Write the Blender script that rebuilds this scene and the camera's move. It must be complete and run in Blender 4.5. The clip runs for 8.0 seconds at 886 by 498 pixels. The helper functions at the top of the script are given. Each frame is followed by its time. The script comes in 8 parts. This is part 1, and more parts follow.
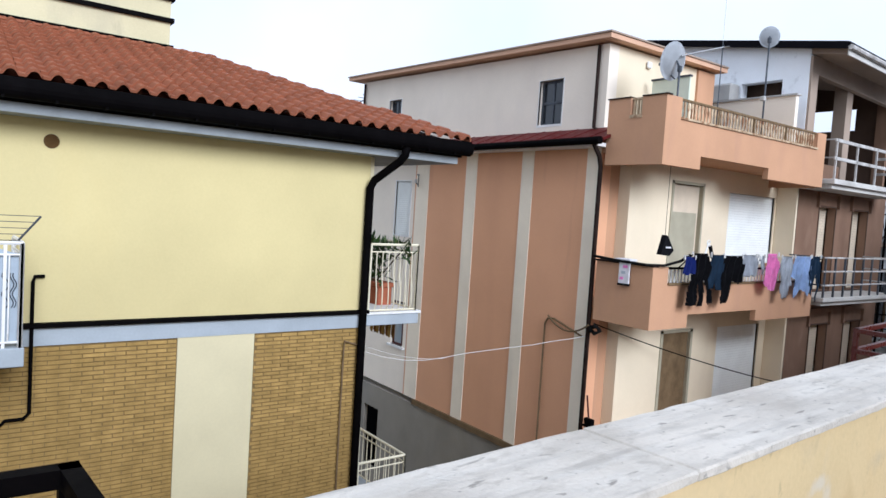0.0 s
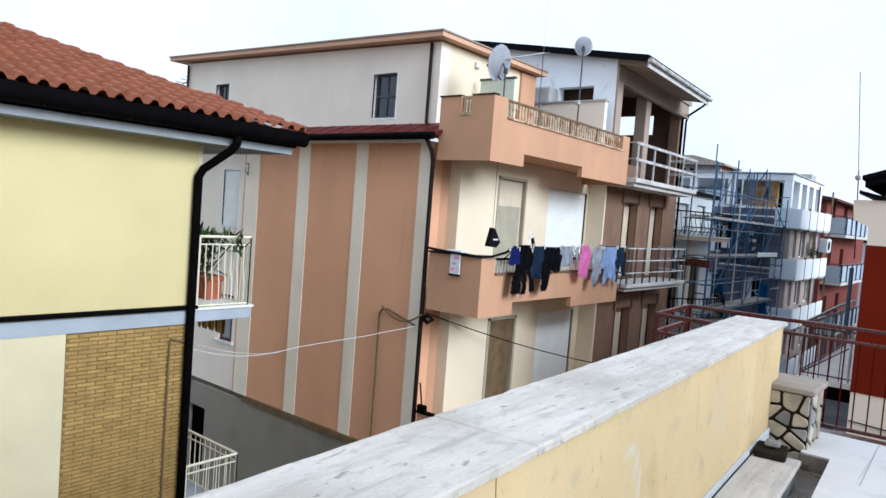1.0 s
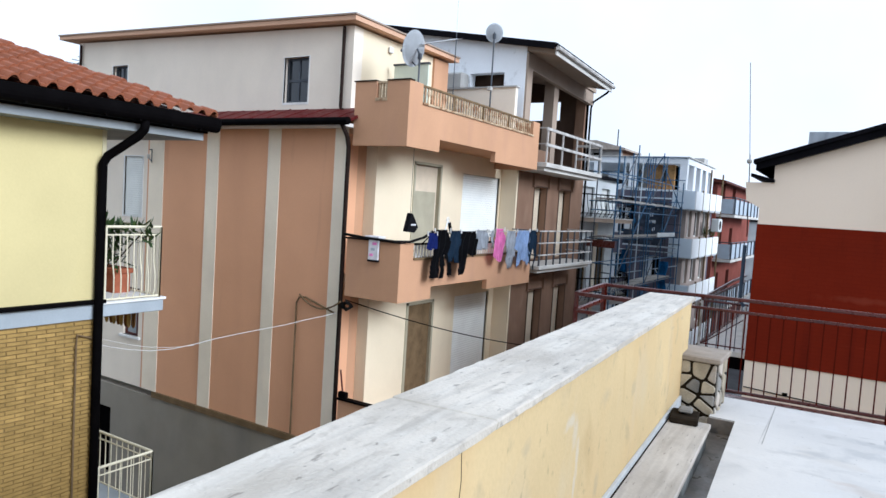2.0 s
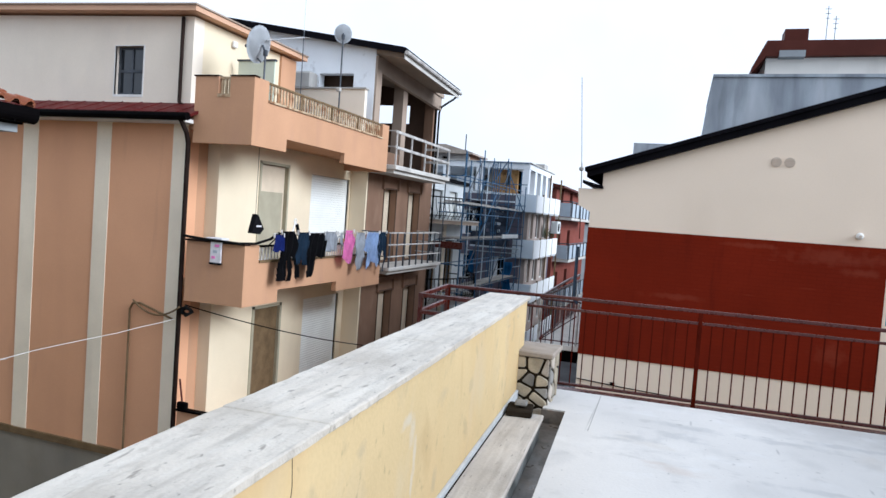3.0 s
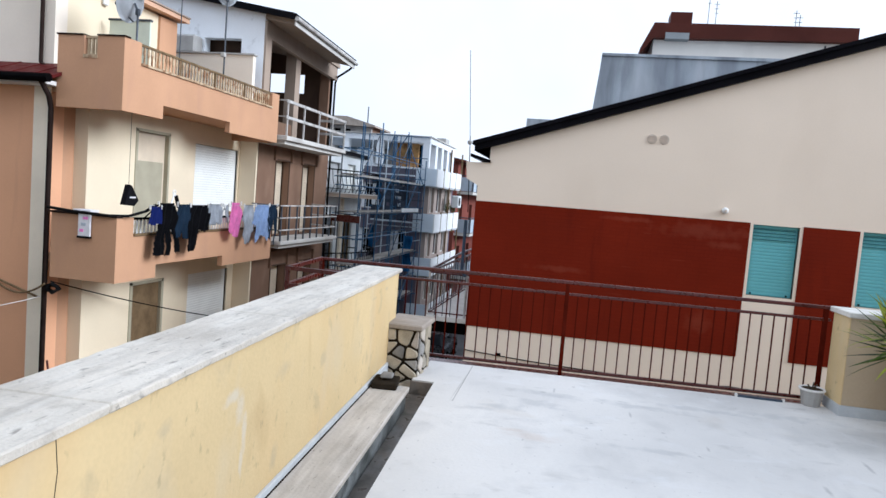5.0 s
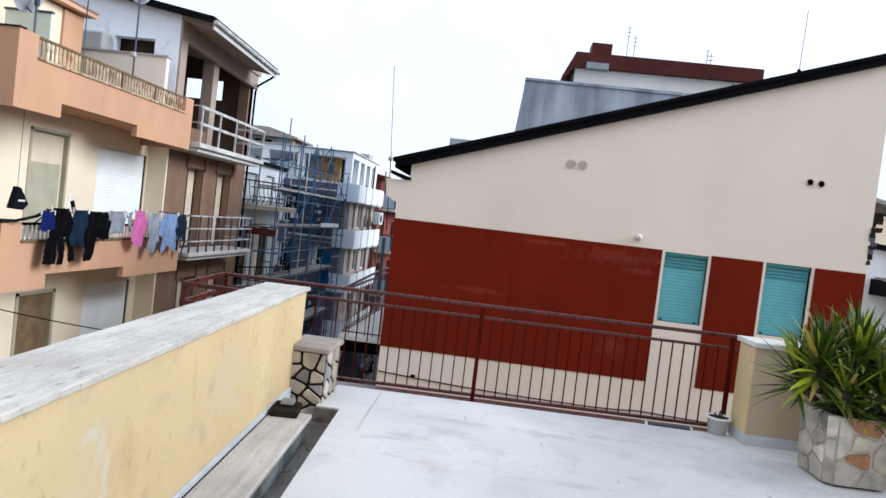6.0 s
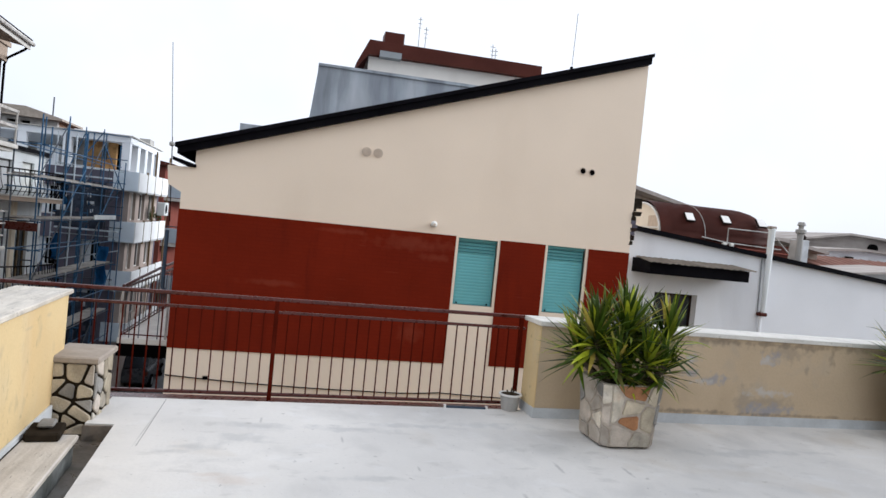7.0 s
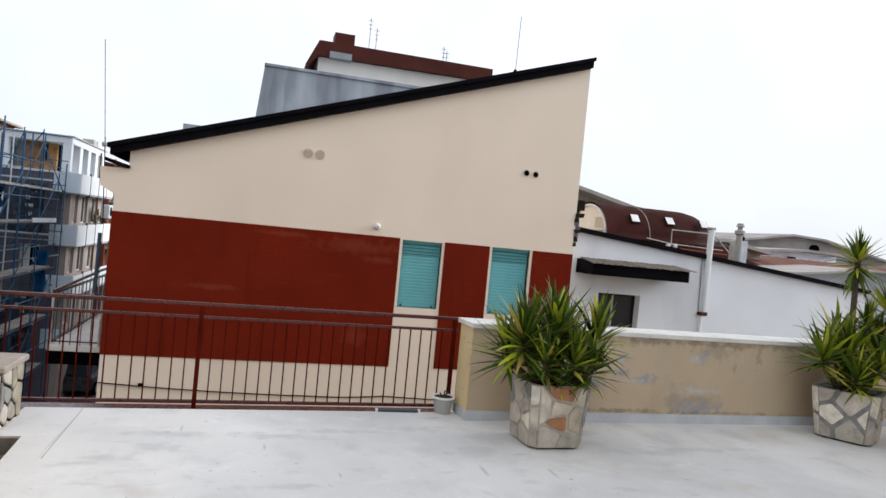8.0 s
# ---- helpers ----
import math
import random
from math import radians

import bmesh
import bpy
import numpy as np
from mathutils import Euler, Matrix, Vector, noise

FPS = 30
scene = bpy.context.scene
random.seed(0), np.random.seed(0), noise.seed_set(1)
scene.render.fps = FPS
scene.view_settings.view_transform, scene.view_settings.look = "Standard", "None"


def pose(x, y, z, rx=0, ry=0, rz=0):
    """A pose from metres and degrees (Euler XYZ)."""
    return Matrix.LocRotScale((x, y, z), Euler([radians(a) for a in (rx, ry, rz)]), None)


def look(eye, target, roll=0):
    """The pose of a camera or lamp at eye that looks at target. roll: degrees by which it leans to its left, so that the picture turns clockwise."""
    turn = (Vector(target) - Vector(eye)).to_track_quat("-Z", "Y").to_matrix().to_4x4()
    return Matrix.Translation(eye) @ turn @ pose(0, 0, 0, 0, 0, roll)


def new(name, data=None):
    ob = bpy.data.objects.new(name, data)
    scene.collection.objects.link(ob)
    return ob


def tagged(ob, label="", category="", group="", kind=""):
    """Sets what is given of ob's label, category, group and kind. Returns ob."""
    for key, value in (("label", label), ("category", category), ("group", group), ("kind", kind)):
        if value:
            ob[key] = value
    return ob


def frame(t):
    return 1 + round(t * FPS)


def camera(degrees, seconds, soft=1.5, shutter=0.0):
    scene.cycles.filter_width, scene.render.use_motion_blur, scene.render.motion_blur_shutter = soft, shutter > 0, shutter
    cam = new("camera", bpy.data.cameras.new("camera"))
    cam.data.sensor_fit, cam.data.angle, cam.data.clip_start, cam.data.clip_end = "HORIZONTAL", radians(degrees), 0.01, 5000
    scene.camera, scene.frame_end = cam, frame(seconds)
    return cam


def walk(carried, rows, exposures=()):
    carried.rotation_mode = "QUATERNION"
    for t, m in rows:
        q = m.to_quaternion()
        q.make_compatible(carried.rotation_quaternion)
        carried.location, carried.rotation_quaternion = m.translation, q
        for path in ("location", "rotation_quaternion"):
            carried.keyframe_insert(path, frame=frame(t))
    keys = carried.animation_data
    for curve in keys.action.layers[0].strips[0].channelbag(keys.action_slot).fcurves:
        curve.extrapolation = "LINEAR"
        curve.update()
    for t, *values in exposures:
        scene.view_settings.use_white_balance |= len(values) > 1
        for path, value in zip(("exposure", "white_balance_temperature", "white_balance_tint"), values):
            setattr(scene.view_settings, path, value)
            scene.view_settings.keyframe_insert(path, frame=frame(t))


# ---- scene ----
cam = camera(66.2, 8.0)
PATH = [
    (0, (0.97, 0.171, 1.699), (-0.628, 1.368, 1.587), 3.7),
    (0.5, (0.966, 0.132, 1.719), (-0.472, 1.519, 1.621), 4.8),
    (1, (0.977, 0.042, 1.727), (-0.277, 1.596, 1.622), 4.4),
    (1.2, (0.954, 0.0, 1.736), (-0.221, 1.613, 1.604), 4.1),
    (2.3, (0.88, -0.115, 1.713), (-0.104, 1.621, 1.59), 4.0),
    (2.5, (0.907, -0.104, 1.734), (-0.017, 1.666, 1.611), 4.4),
    (3, (0.964, -0.115, 1.738), (0.318, 1.775, 1.642), 4.2),
    (3.5, (1.017, -0.095, 1.731), (0.665, 1.873, 1.658), 4.0),
    (4, (1.081, -0.073, 1.74), (0.825, 1.907, 1.621), 4.5),
    (5.5, (1.35, 0.186, 1.737), (0.927, 2.135, 1.584), 4.7),
    (6, (1.339, 0.34, 1.751), (1.179, 2.332, 1.675), 6.8),
    (6.5, (1.334, 0.472, 1.768), (1.482, 2.466, 1.736), 6.4),
    (7, (1.388, 0.515, 1.762), (1.809, 2.47, 1.716), 5.7),
    (7.5, (1.509, 0.54, 1.768), (2.027, 2.471, 1.705), 5.0),
    (8, (1.673, 0.501, 1.788), (2.209, 2.427, 1.76), 5.5),
]
walk(cam, [(t, look(eye, target, roll)) for t, eye, target, roll in PATH], exposures=[(0.0, 0.09, 5450, 12), (0.5, 0.12, 5720, 14), (1.0, 0.15, 5380, 9), (2.5, 0.17, 5500, 9), (4.0, 0.16, 5550, 11), (5.5, 0.15, 5530, 10), (6.0, 0.15, 5530, 10), (6.5, 0.12, 5650, 11), (7.0, 0.08, 5950, 11), (8.0, 0.04, 6000, 11)])


# ---- light ----
world = bpy.data.worlds.new("world")
scene.world = world
world.use_nodes = True
wn, wl = world.node_tree.nodes, world.node_tree.links
SUN_ELEV, SUN_AZ = 25.0, 94.0  # azimuth from +y towards +x
sky = wn.new("ShaderNodeTexSky")
sky.sky_type = "NISHITA"
sky.sun_disc = False
sky.sun_elevation = radians(SUN_ELEV)
sky.sun_rotation = radians(SUN_AZ)
sky.air_density, sky.dust_density, sky.ozone_density = 1.0, 4.0, 1.0
# a high thin overcast in front of the blue, broken a little
coord = wn.new("ShaderNodeTexCoord")
cloud = wn.new("ShaderNodeTexNoise")
cloud.inputs["Scale"].default_value = 1.7
cloud.inputs["Detail"].default_value = 5.0
ramp = wn.new("ShaderNodeMapRange")
ramp.inputs["From Min"].default_value, ramp.inputs["From Max"].default_value = 0.3, 0.62
ramp.inputs["To Min"].default_value, ramp.inputs["To Max"].default_value = 0.70, 1.0
veil = wn.new("ShaderNodeMix")
veil.data_type = "RGBA"
veil.inputs["B"].default_value = (10.6, 10.7, 10.85, 1)
wl.new(coord.outputs["Generated"], cloud.inputs["Vector"])
wl.new(cloud.outputs["Fac"], ramp.inputs["Value"])
wl.new(ramp.outputs["Result"], veil.inputs["Factor"])
wl.new(sky.outputs["Color"], veil.inputs["A"])
wl.new(veil.outputs["Result"], wn["Background"].inputs["Color"])
wn["Background"].inputs["Strength"].default_value = 0.1
sun = new("sun", bpy.data.lights.new("sun", "SUN"))
sun.data.energy, sun.data.angle, sun.data.color = 3.3, radians(30), (1.0, 0.98, 0.945)
az, el = radians(SUN_AZ), radians(SUN_ELEV)
sun.matrix_basis = look((40 * math.sin(az), 40 * math.cos(az), 40 * math.tan(el)), (0, 0, 0))


# ---- materials ----
def nodes_of(name):
    m = bpy.data.materials.new(name)
    m.use_nodes = True
    return m, m.node_tree.nodes, m.node_tree.links, m.node_tree.nodes["Principled BSDF"]


def mix_node(nt, mode, fac, a, b):
    n = nt.nodes.new("ShaderNodeMix")
    n.data_type, n.blend_type = "RGBA", mode
    for key, v in (("Factor", fac), ("A", a), ("B", b)):
        if isinstance(v, bpy.types.NodeSocket):
            nt.links.new(v, n.inputs[key])
        else:
            n.inputs[key].default_value = v if key == "Factor" else (*v[:3], 1)
    return n.outputs["Result"]


def noise_fac(nt, scale, lo, hi, detail=4.0, stretch=(1, 1, 1), local=False, dist=0.0):
    """A noise on world metres, stretched, as a factor 0..1 between lo and hi."""
    if local:
        src = nt.nodes.new("ShaderNodeTexCoord").outputs["Object"]
    else:
        src = nt.nodes.new("ShaderNodeNewGeometry").outputs["Position"]
    mp = nt.nodes.new("ShaderNodeMapping")
    mp.inputs["Scale"].default_value = stretch
    nt.links.new(src, mp.inputs["Vector"])
    n = nt.nodes.new("ShaderNodeTexNoise")
    n.inputs["Scale"].default_value, n.inputs["Detail"].default_value, n.inputs["Distortion"].default_value = scale, detail, dist
    nt.links.new(mp.outputs["Vector"], n.inputs["Vector"])
    r = nt.nodes.new("ShaderNodeMapRange")
    r.inputs["From Min"].default_value, r.inputs["From Max"].default_value = lo, hi
    nt.links.new(n.outputs["Fac"], r.inputs["Value"])
    return r.outputs["Result"]


def surface(name, col, rough=0.85, var=0.12, scale=1.2, fine=35.0, bump=0.15, metal=0.0, stains=(), rnd=0.0, local=False, spec=0.05, depth=0.004):
    """Base colour with two scales of variation and relief. stains: (colour, scale, lo, hi, amount, stretch)."""
    m, n, l, p = nodes_of(name)
    nt = m.node_tree
    dark = tuple(c * (1 - var) for c in col)
    light = tuple(min(1.0, c * (1 + var * 0.6)) for c in col)
    out = mix_node(nt, "MIX", noise_fac(nt, scale, 0.3, 0.7, local=local), dark, light)
    grain = mix_node(nt, "MIX", noise_fac(nt, fine, 0.3, 0.7, local=local), (1 - var * 0.5,) * 3, (1.0,) * 3)
    out = mix_node(nt, "MULTIPLY", 1.0, out, grain)
    for scol, sscale, lo, hi, amount, stretch in stains:
        f = noise_fac(nt, sscale, lo, hi, 6.0, stretch, local=local, dist=0.3)
        mul = n.new("ShaderNodeMath")
        mul.operation = "MULTIPLY"
        mul.inputs[1].default_value = amount
        l.new(f, mul.inputs[0])
        out = mix_node(nt, "MIX", mul.outputs[0], out, scol)
    if rnd:
        info = n.new("ShaderNodeObjectInfo")
        rr = n.new("ShaderNodeMapRange")
        rr.inputs["To Min"].default_value, rr.inputs["To Max"].default_value = 1 - rnd, 1 + rnd * 0.7
        l.new(info.outputs["Random"], rr.inputs["Value"])
        comb = n.new("ShaderNodeCombineColor")
        for k in ("Red", "Green", "Blue"):
            l.new(rr.outputs["Result"], comb.inputs[k])
        out = mix_node(nt, "MULTIPLY", 1.0, out, comb.outputs["Color"])
    l.new(out, p.inputs["Base Color"])
    p.inputs["Metallic"].default_value = metal
    p.inputs["Specular IOR Level"].default_value = spec
    rg = n.new("ShaderNodeMapRange")
    rg.inputs["To Min"].default_value, rg.inputs["To Max"].default_value = max(0.05, rough - 0.1), min(1.0, rough + 0.08)
    l.new(noise_fac(nt, scale * 3, 0.3, 0.7, local=local), rg.inputs["Value"])
    l.new(rg.outputs["Result"], p.inputs["Roughness"])
    if bump:
        b = n.new("ShaderNodeBump")
        b.inputs["Strength"].default_value, b.inputs["Distance"].default_value = bump, depth
        l.new(noise_fac(nt, fine, 0.2, 0.8, 6.0, local=local), b.inputs["Height"])
        l.new(b.outputs["Normal"], p.inputs["Normal"])
    return m


GREY_DIRT = (0.18, 0.17, 0.16)
M = {}
M["yellow_plaster"] = surface("yellow_plaster", (0.62, 0.53, 0.27), var=0.07, scale=0.7, bump=0.2, stains=[((0.62, 0.48, 0.2), 0.8, 0.55, 0.8, 0.35, (1, 1, 0.25))])
M["cream_panel"] = surface("cream_panel", (0.67, 0.60, 0.385), var=0.07, scale=1.0)
M["brick"] = surface("brick", (0.41, 0.268, 0.09), var=0.2, scale=6.0, fine=60, bump=0.4, rnd=0.15)
M["mortar"] = surface("mortar", (0.24, 0.165, 0.07), var=0.2, scale=5)
M["blue_band"] = surface("blue_band", (0.40, 0.44, 0.47), var=0.12, scale=1.5)
M["dark_metal"] = surface("dark_metal", (0.0035, 0.003, 0.0033), rough=0.6, var=0.3, scale=4, bump=0.05, spec=0.015)
# grey holds the shade under the eaves; plain grey parts use it too
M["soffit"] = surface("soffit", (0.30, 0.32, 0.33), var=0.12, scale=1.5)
M["roof_tile"] = surface("roof_tile", (0.275, 0.097, 0.05), rough=0.6, var=0.16, scale=3.0, fine=50, bump=0.3, rnd=0.07, spec=0.1, stains=[((0.17, 0.075, 0.05), 2.2, 0.55, 0.8, 0.4, (1, 1, 1))])
M["white_paint"] = surface("white_paint", (0.78, 0.77, 0.74), rough=0.6, var=0.1, scale=4, bump=0.08)
M["orange_side"] = surface("orange_side", (0.70, 0.385, 0.225), var=0.06, scale=0.6, stains=[((0.50, 0.27, 0.17), 0.9, 0.55, 0.8, 0.3, (1, 1, 0.2)), ((0.44, 0.25, 0.16), 2.5, 0.62, 0.76, 0.3, (1, 1, 0.12))])
M["orange_balcony"] = surface("orange_balcony", (0.53, 0.305, 0.18), var=0.08, scale=1.0, stains=[((0.40, 0.23, 0.16), 2.2, 0.52, 0.75, 0.4, (1, 1, 0.25))])
M["pilaster_grey"] = surface("pilaster_grey", (0.88, 0.78, 0.62), var=0.08, scale=1.2, stains=[((0.50, 0.43, 0.35), 1.4, 0.55, 0.75, 0.4, (1, 1, 0.2))])
M["lilac_wall"] = surface("lilac_wall", (0.83, 0.745, 0.625), var=0.06, scale=0.8, stains=[((0.56, 0.51, 0.48), 0.8, 0.55, 0.8, 0.3, (1, 1, 0.25))])
M["cream_front"] = surface("cream_front", (0.76, 0.655, 0.475), var=0.06, scale=0.8, stains=[((0.50, 0.40, 0.28), 1.1, 0.55, 0.8, 0.3, (1, 1, 0.2))])
M["annex_grey"] = surface("annex_grey", (0.27, 0.245, 0.20), var=0.15, scale=0.8, stains=[((0.36, 0.33, 0.28), 0.6, 0.5, 0.7, 0.5, (1, 1, 0.5)), (GREY_DIRT, 0.9, 0.5, 0.8, 0.5, (1, 1, 0.3))])
M["red_metal_roof"] = surface("red_metal_roof", (0.10, 0.016, 0.015), rough=0.5, var=0.2, scale=2.5)
M["shutter_white"] = surface("shutter_white", (0.80, 0.815, 0.775), rough=0.6, var=0.05, scale=3, bump=0.05)
M["shutter_beige"] = surface("shutter_beige", (0.66, 0.56, 0.42), rough=0.6, var=0.08, scale=3)
M["door_brown"] = surface("door_brown", (0.19, 0.13, 0.07), rough=0.6, var=0.25, scale=4)
M["vent_brown"] = surface("vent_brown", (0.10, 0.055, 0.02), rough=0.7, var=0.25, scale=8)
M["cap_brown"] = surface("cap_brown", (0.03, 0.02, 0.017), rough=0.7, var=0.25, scale=4, spec=0.02)
M["blind_olive"] = surface("blind_olive", (0.40, 0.37, 0.27), rough=0.6, var=0.1, scale=3)
M["brown_plaster"] = surface("brown_plaster", (0.235, 0.145, 0.098), var=0.18, scale=0.8, spec=0.05, stains=[((0.13, 0.08, 0.055), 1.0, 0.5, 0.8, 0.5, (1, 1, 0.25)), ((0.30, 0.20, 0.14), 2.4, 0.55, 0.75, 0.4, (1, 1, 0.5))])
M["pale_blue_plaster"] = surface("pale_blue_plaster", (0.87, 0.90, 0.93), var=0.06, scale=1.0, stains=[((0.40, 0.41, 0.42), 2.6, 0.60, 0.70, 0.6, (1, 1, 0.6))])
M["concrete"] = surface("concrete", (0.42, 0.41, 0.39), var=0.18, scale=1.4, stains=[(GREY_DIRT, 1.2, 0.5, 0.75, 0.5, (1, 1, 0.3))])
M["cement_grey"] = surface("cement_grey", (0.40, 0.44, 0.485), var=0.18, scale=0.6, stains=[((0.19, 0.21, 0.24), 1.3, 0.44, 0.66, 0.85, (1, 1, 0.16)), ((0.14, 0.155, 0.17), 3.5, 0.52, 0.7, 0.55, (1, 1, 0.12)), ((0.56, 0.59, 0.62), 0.9, 0.55, 0.72, 0.6, (1, 1, 0.3))])
M["warm_white_wall"] = surface("warm_white_wall", (0.80, 0.765, 0.70), var=0.07, scale=0.6, stains=[((0.55, 0.52, 0.47), 0.9, 0.55, 0.75, 0.35, (1, 1, 0.3))])
M["far_tile"] = surface("far_tile", (0.21, 0.105, 0.08), var=0.25, scale=1.5, fine=12, stains=[((0.33, 0.25, 0.21), 0.8, 0.5, 0.75, 0.5, (1, 0.4, 1)), ((0.12, 0.07, 0.055), 1.6, 0.52, 0.7, 0.5, (1, 0.4, 1))])
M["gable_cream"] = surface("gable_cream", (0.83, 0.705, 0.57), var=0.045, scale=0.5, stains=[((0.60, 0.48, 0.36), 0.45, 0.55, 0.8, 0.35, (1, 1, 0.4))])
M["gable_red"] = surface("gable_red", (0.166, 0.0165, 0.006), rough=0.85, var=0.12, scale=0.8, fine=25, bump=0.0, spec=0.03, stains=[((0.12, 0.014, 0.007), 1.2, 0.5, 0.8, 0.5, (0.3, 1, 1.2)), ((0.25, 0.05, 0.028), 5.0, 0.66, 0.78, 0.45, (0.35, 1, 3.0)), ((0.09, 0.010, 0.005), 2.2, 0.56, 0.72, 0.45, (2.2, 1, 0.25))])


def brick_courses(m, wide, high, amount):
    """Painted brick courses as relief and faint colour on a wall that runs along x."""
    nt = m.node_tree
    n, l, p = nt.nodes, nt.links, nt.nodes["Principled BSDF"]
    sep, comb = n.new("ShaderNodeSeparateXYZ"), n.new("ShaderNodeCombineXYZ")
    l.new(n.new("ShaderNodeNewGeometry").outputs["Position"], sep.inputs[0])
    l.new(sep.outputs["X"], comb.inputs["X"])
    l.new(sep.outputs["Z"], comb.inputs["Y"])
    t = n.new("ShaderNodeTexBrick")
    for key, v in (("Scale", 1.0), ("Mortar Size", 0.007), ("Mortar Smooth", 0.4), ("Brick Width", wide), ("Row Height", high)):
        t.inputs[key].default_value = v
    for key, v in (("Color1", 1.0), ("Color2", 0.82), ("Mortar", 0.6)):
        t.inputs[key].default_value = (v, v, v, 1)
    l.new(comb.outputs[0], t.inputs["Vector"])
    old = p.inputs["Base Color"].links[0].from_socket
    l.new(mix_node(nt, "MULTIPLY", amount, old, t.outputs["Color"]), p.inputs["Base Color"])
    b = n.new("ShaderNodeBump")
    b.inputs["Strength"].default_value, b.inputs["Distance"].default_value = 0.3, 0.003
    l.new(t.outputs["Color"], b.inputs["Height"])
    l.new(b.outputs["Normal"], p.inputs["Normal"])


brick_courses(M["gable_red"], 0.25, 0.066, 0.30)


def worn_spots(m, spots, colour, amount, u_axis="X", local=False, fray=2.0, scale=13.0, v_axis="Z"):
    """Worn places with uneven edges on a wall: spots are (along, up, half width, half height)."""
    nt = m.node_tree
    n, l, p = nt.nodes, nt.links, nt.nodes["Principled BSDF"]
    sep = n.new("ShaderNodeSeparateXYZ")
    l.new(n.new("ShaderNodeTexCoord").outputs["Object"] if local else n.new("ShaderNodeNewGeometry").outputs["Position"], sep.inputs[0])

    def calc(op, a, b=0.0, c=0.0):
        q = n.new("ShaderNodeMath")
        q.operation = op
        for i, v in enumerate((a, b, c)):
            if isinstance(v, bpy.types.NodeSocket):
                l.new(v, q.inputs[i])
            else:
                q.inputs[i].default_value = v
        return q.outputs[0]
    edge = calc("MULTIPLY", calc("SUBTRACT", noise_fac(nt, scale, 0.2, 0.8, 6.0, local=local), 0.5), fray)
    total = None
    for u, z, ru, rz in spots:
        a = calc("POWER", calc("ABSOLUTE", calc("DIVIDE", calc("SUBTRACT", sep.outputs[u_axis], u), ru)), 2.0)
        b = calc("POWER", calc("ABSOLUTE", calc("DIVIDE", calc("SUBTRACT", sep.outputs[v_axis], z), rz)), 2.0)
        f = calc("SUBTRACT", 1.0, calc("SQRT", calc("ADD", a, b)))
        total = f if total is None else calc("MAXIMUM", total, f)
    r = n.new("ShaderNodeMapRange")
    r.inputs["From Min"].default_value, r.inputs["From Max"].default_value, r.inputs["To Max"].default_value = -0.15, 0.75, amount
    l.new(calc("ADD", total, edge), r.inputs["Value"])
    old = p.inputs["Base Color"].links[0].from_socket
    l.new(mix_node(nt, "MIX", r.outputs["Result"], old, colour), p.inputs["Base Color"])


M["turquoise"] = surface("turquoise", (0.18, 0.49, 0.52), rough=0.5, var=0.07, scale=3, bump=0.05)
M["slot_dark"] = surface("slot_dark", (0.05, 0.16, 0.18), rough=0.6, var=0.1, scale=3)
M["roof_edge"] = surface("roof_edge", (0.007, 0.0065, 0.0085), rough=0.6, var=0.3, scale=2, spec=0.02)
M["terrace_plaster"] = surface("terrace_plaster", (0.69, 0.535, 0.295), var=0.10, scale=0.9, fine=45, bump=0.25, stains=[((0.62, 0.54, 0.39), 1.7, 0.54, 0.75, 0.45, (1, 1.3, 0.7)), ((0.45, 0.31, 0.155), 3.1, 0.60, 0.74, 0.4, (1, 1, 0.5)), ((0.62, 0.42, 0.20), 1.1, 0.48, 0.72, 0.5, (1, 1, 0.6)), ((0.30, 0.24, 0.15), 11.0, 0.64, 0.74, 0.45, (1, 1.5, 1.0)), ((0.44, 0.36, 0.23), 5.0, 0.62, 0.72, 0.4, (1, 1, 0.8))])
M["wall_plaster_worn"] = surface("wall_plaster_worn", (0.54, 0.425, 0.29), var=0.1, scale=1.0, fine=45, bump=0.3, stains=[((0.33, 0.255, 0.17), 1.3, 0.48, 0.72, 0.45, (1, 1, 0.45)), ((0.37, 0.335, 0.28), 3.0, 0.56, 0.72, 0.4, (1, 1, 0.8))])
M["fascia_worn"] = surface("fascia_worn", (0.55, 0.53, 0.49), var=0.15, scale=1.5, stains=[((0.24, 0.22, 0.19), 1.5, 0.50, 0.7, 0.55, (1, 0.4, 1))])
M["soffit_tan"] = surface("soffit_tan", (0.36, 0.285, 0.225), var=0.12, scale=1.0, stains=[((0.26, 0.20, 0.155), 1.2, 0.5, 0.75, 0.5, (1, 1, 1))])
# darker copy of the brown plaster, standing for shade in the loggia
M["brown_shaded"] = surface("brown_shaded", (0.105, 0.07, 0.052), var=0.2, scale=1.0, spec=0.03, stains=[((0.06, 0.04, 0.03), 1.0, 0.5, 0.75, 0.5, (1, 1, 0.3))])
M["rail_cream"] = surface("rail_cream", (0.76, 0.70, 0.52), rough=0.6, var=0.12, scale=5, bump=0.08)
M["screen_blue"] = surface("screen_blue", (0.40, 0.46, 0.52), rough=0.4, var=0.08, scale=3, bump=0.05)
M["petal_red"] = surface("petal_red", (0.30, 0.035, 0.03), rough=0.7, var=0.3, scale=20, bump=0.2)
M["awning_yellow"] = surface("awning_yellow", (0.55, 0.40, 0.16), var=0.15, scale=6)
M["awning_brown"] = surface("awning_brown", (0.26, 0.14, 0.06), var=0.2, scale=6)
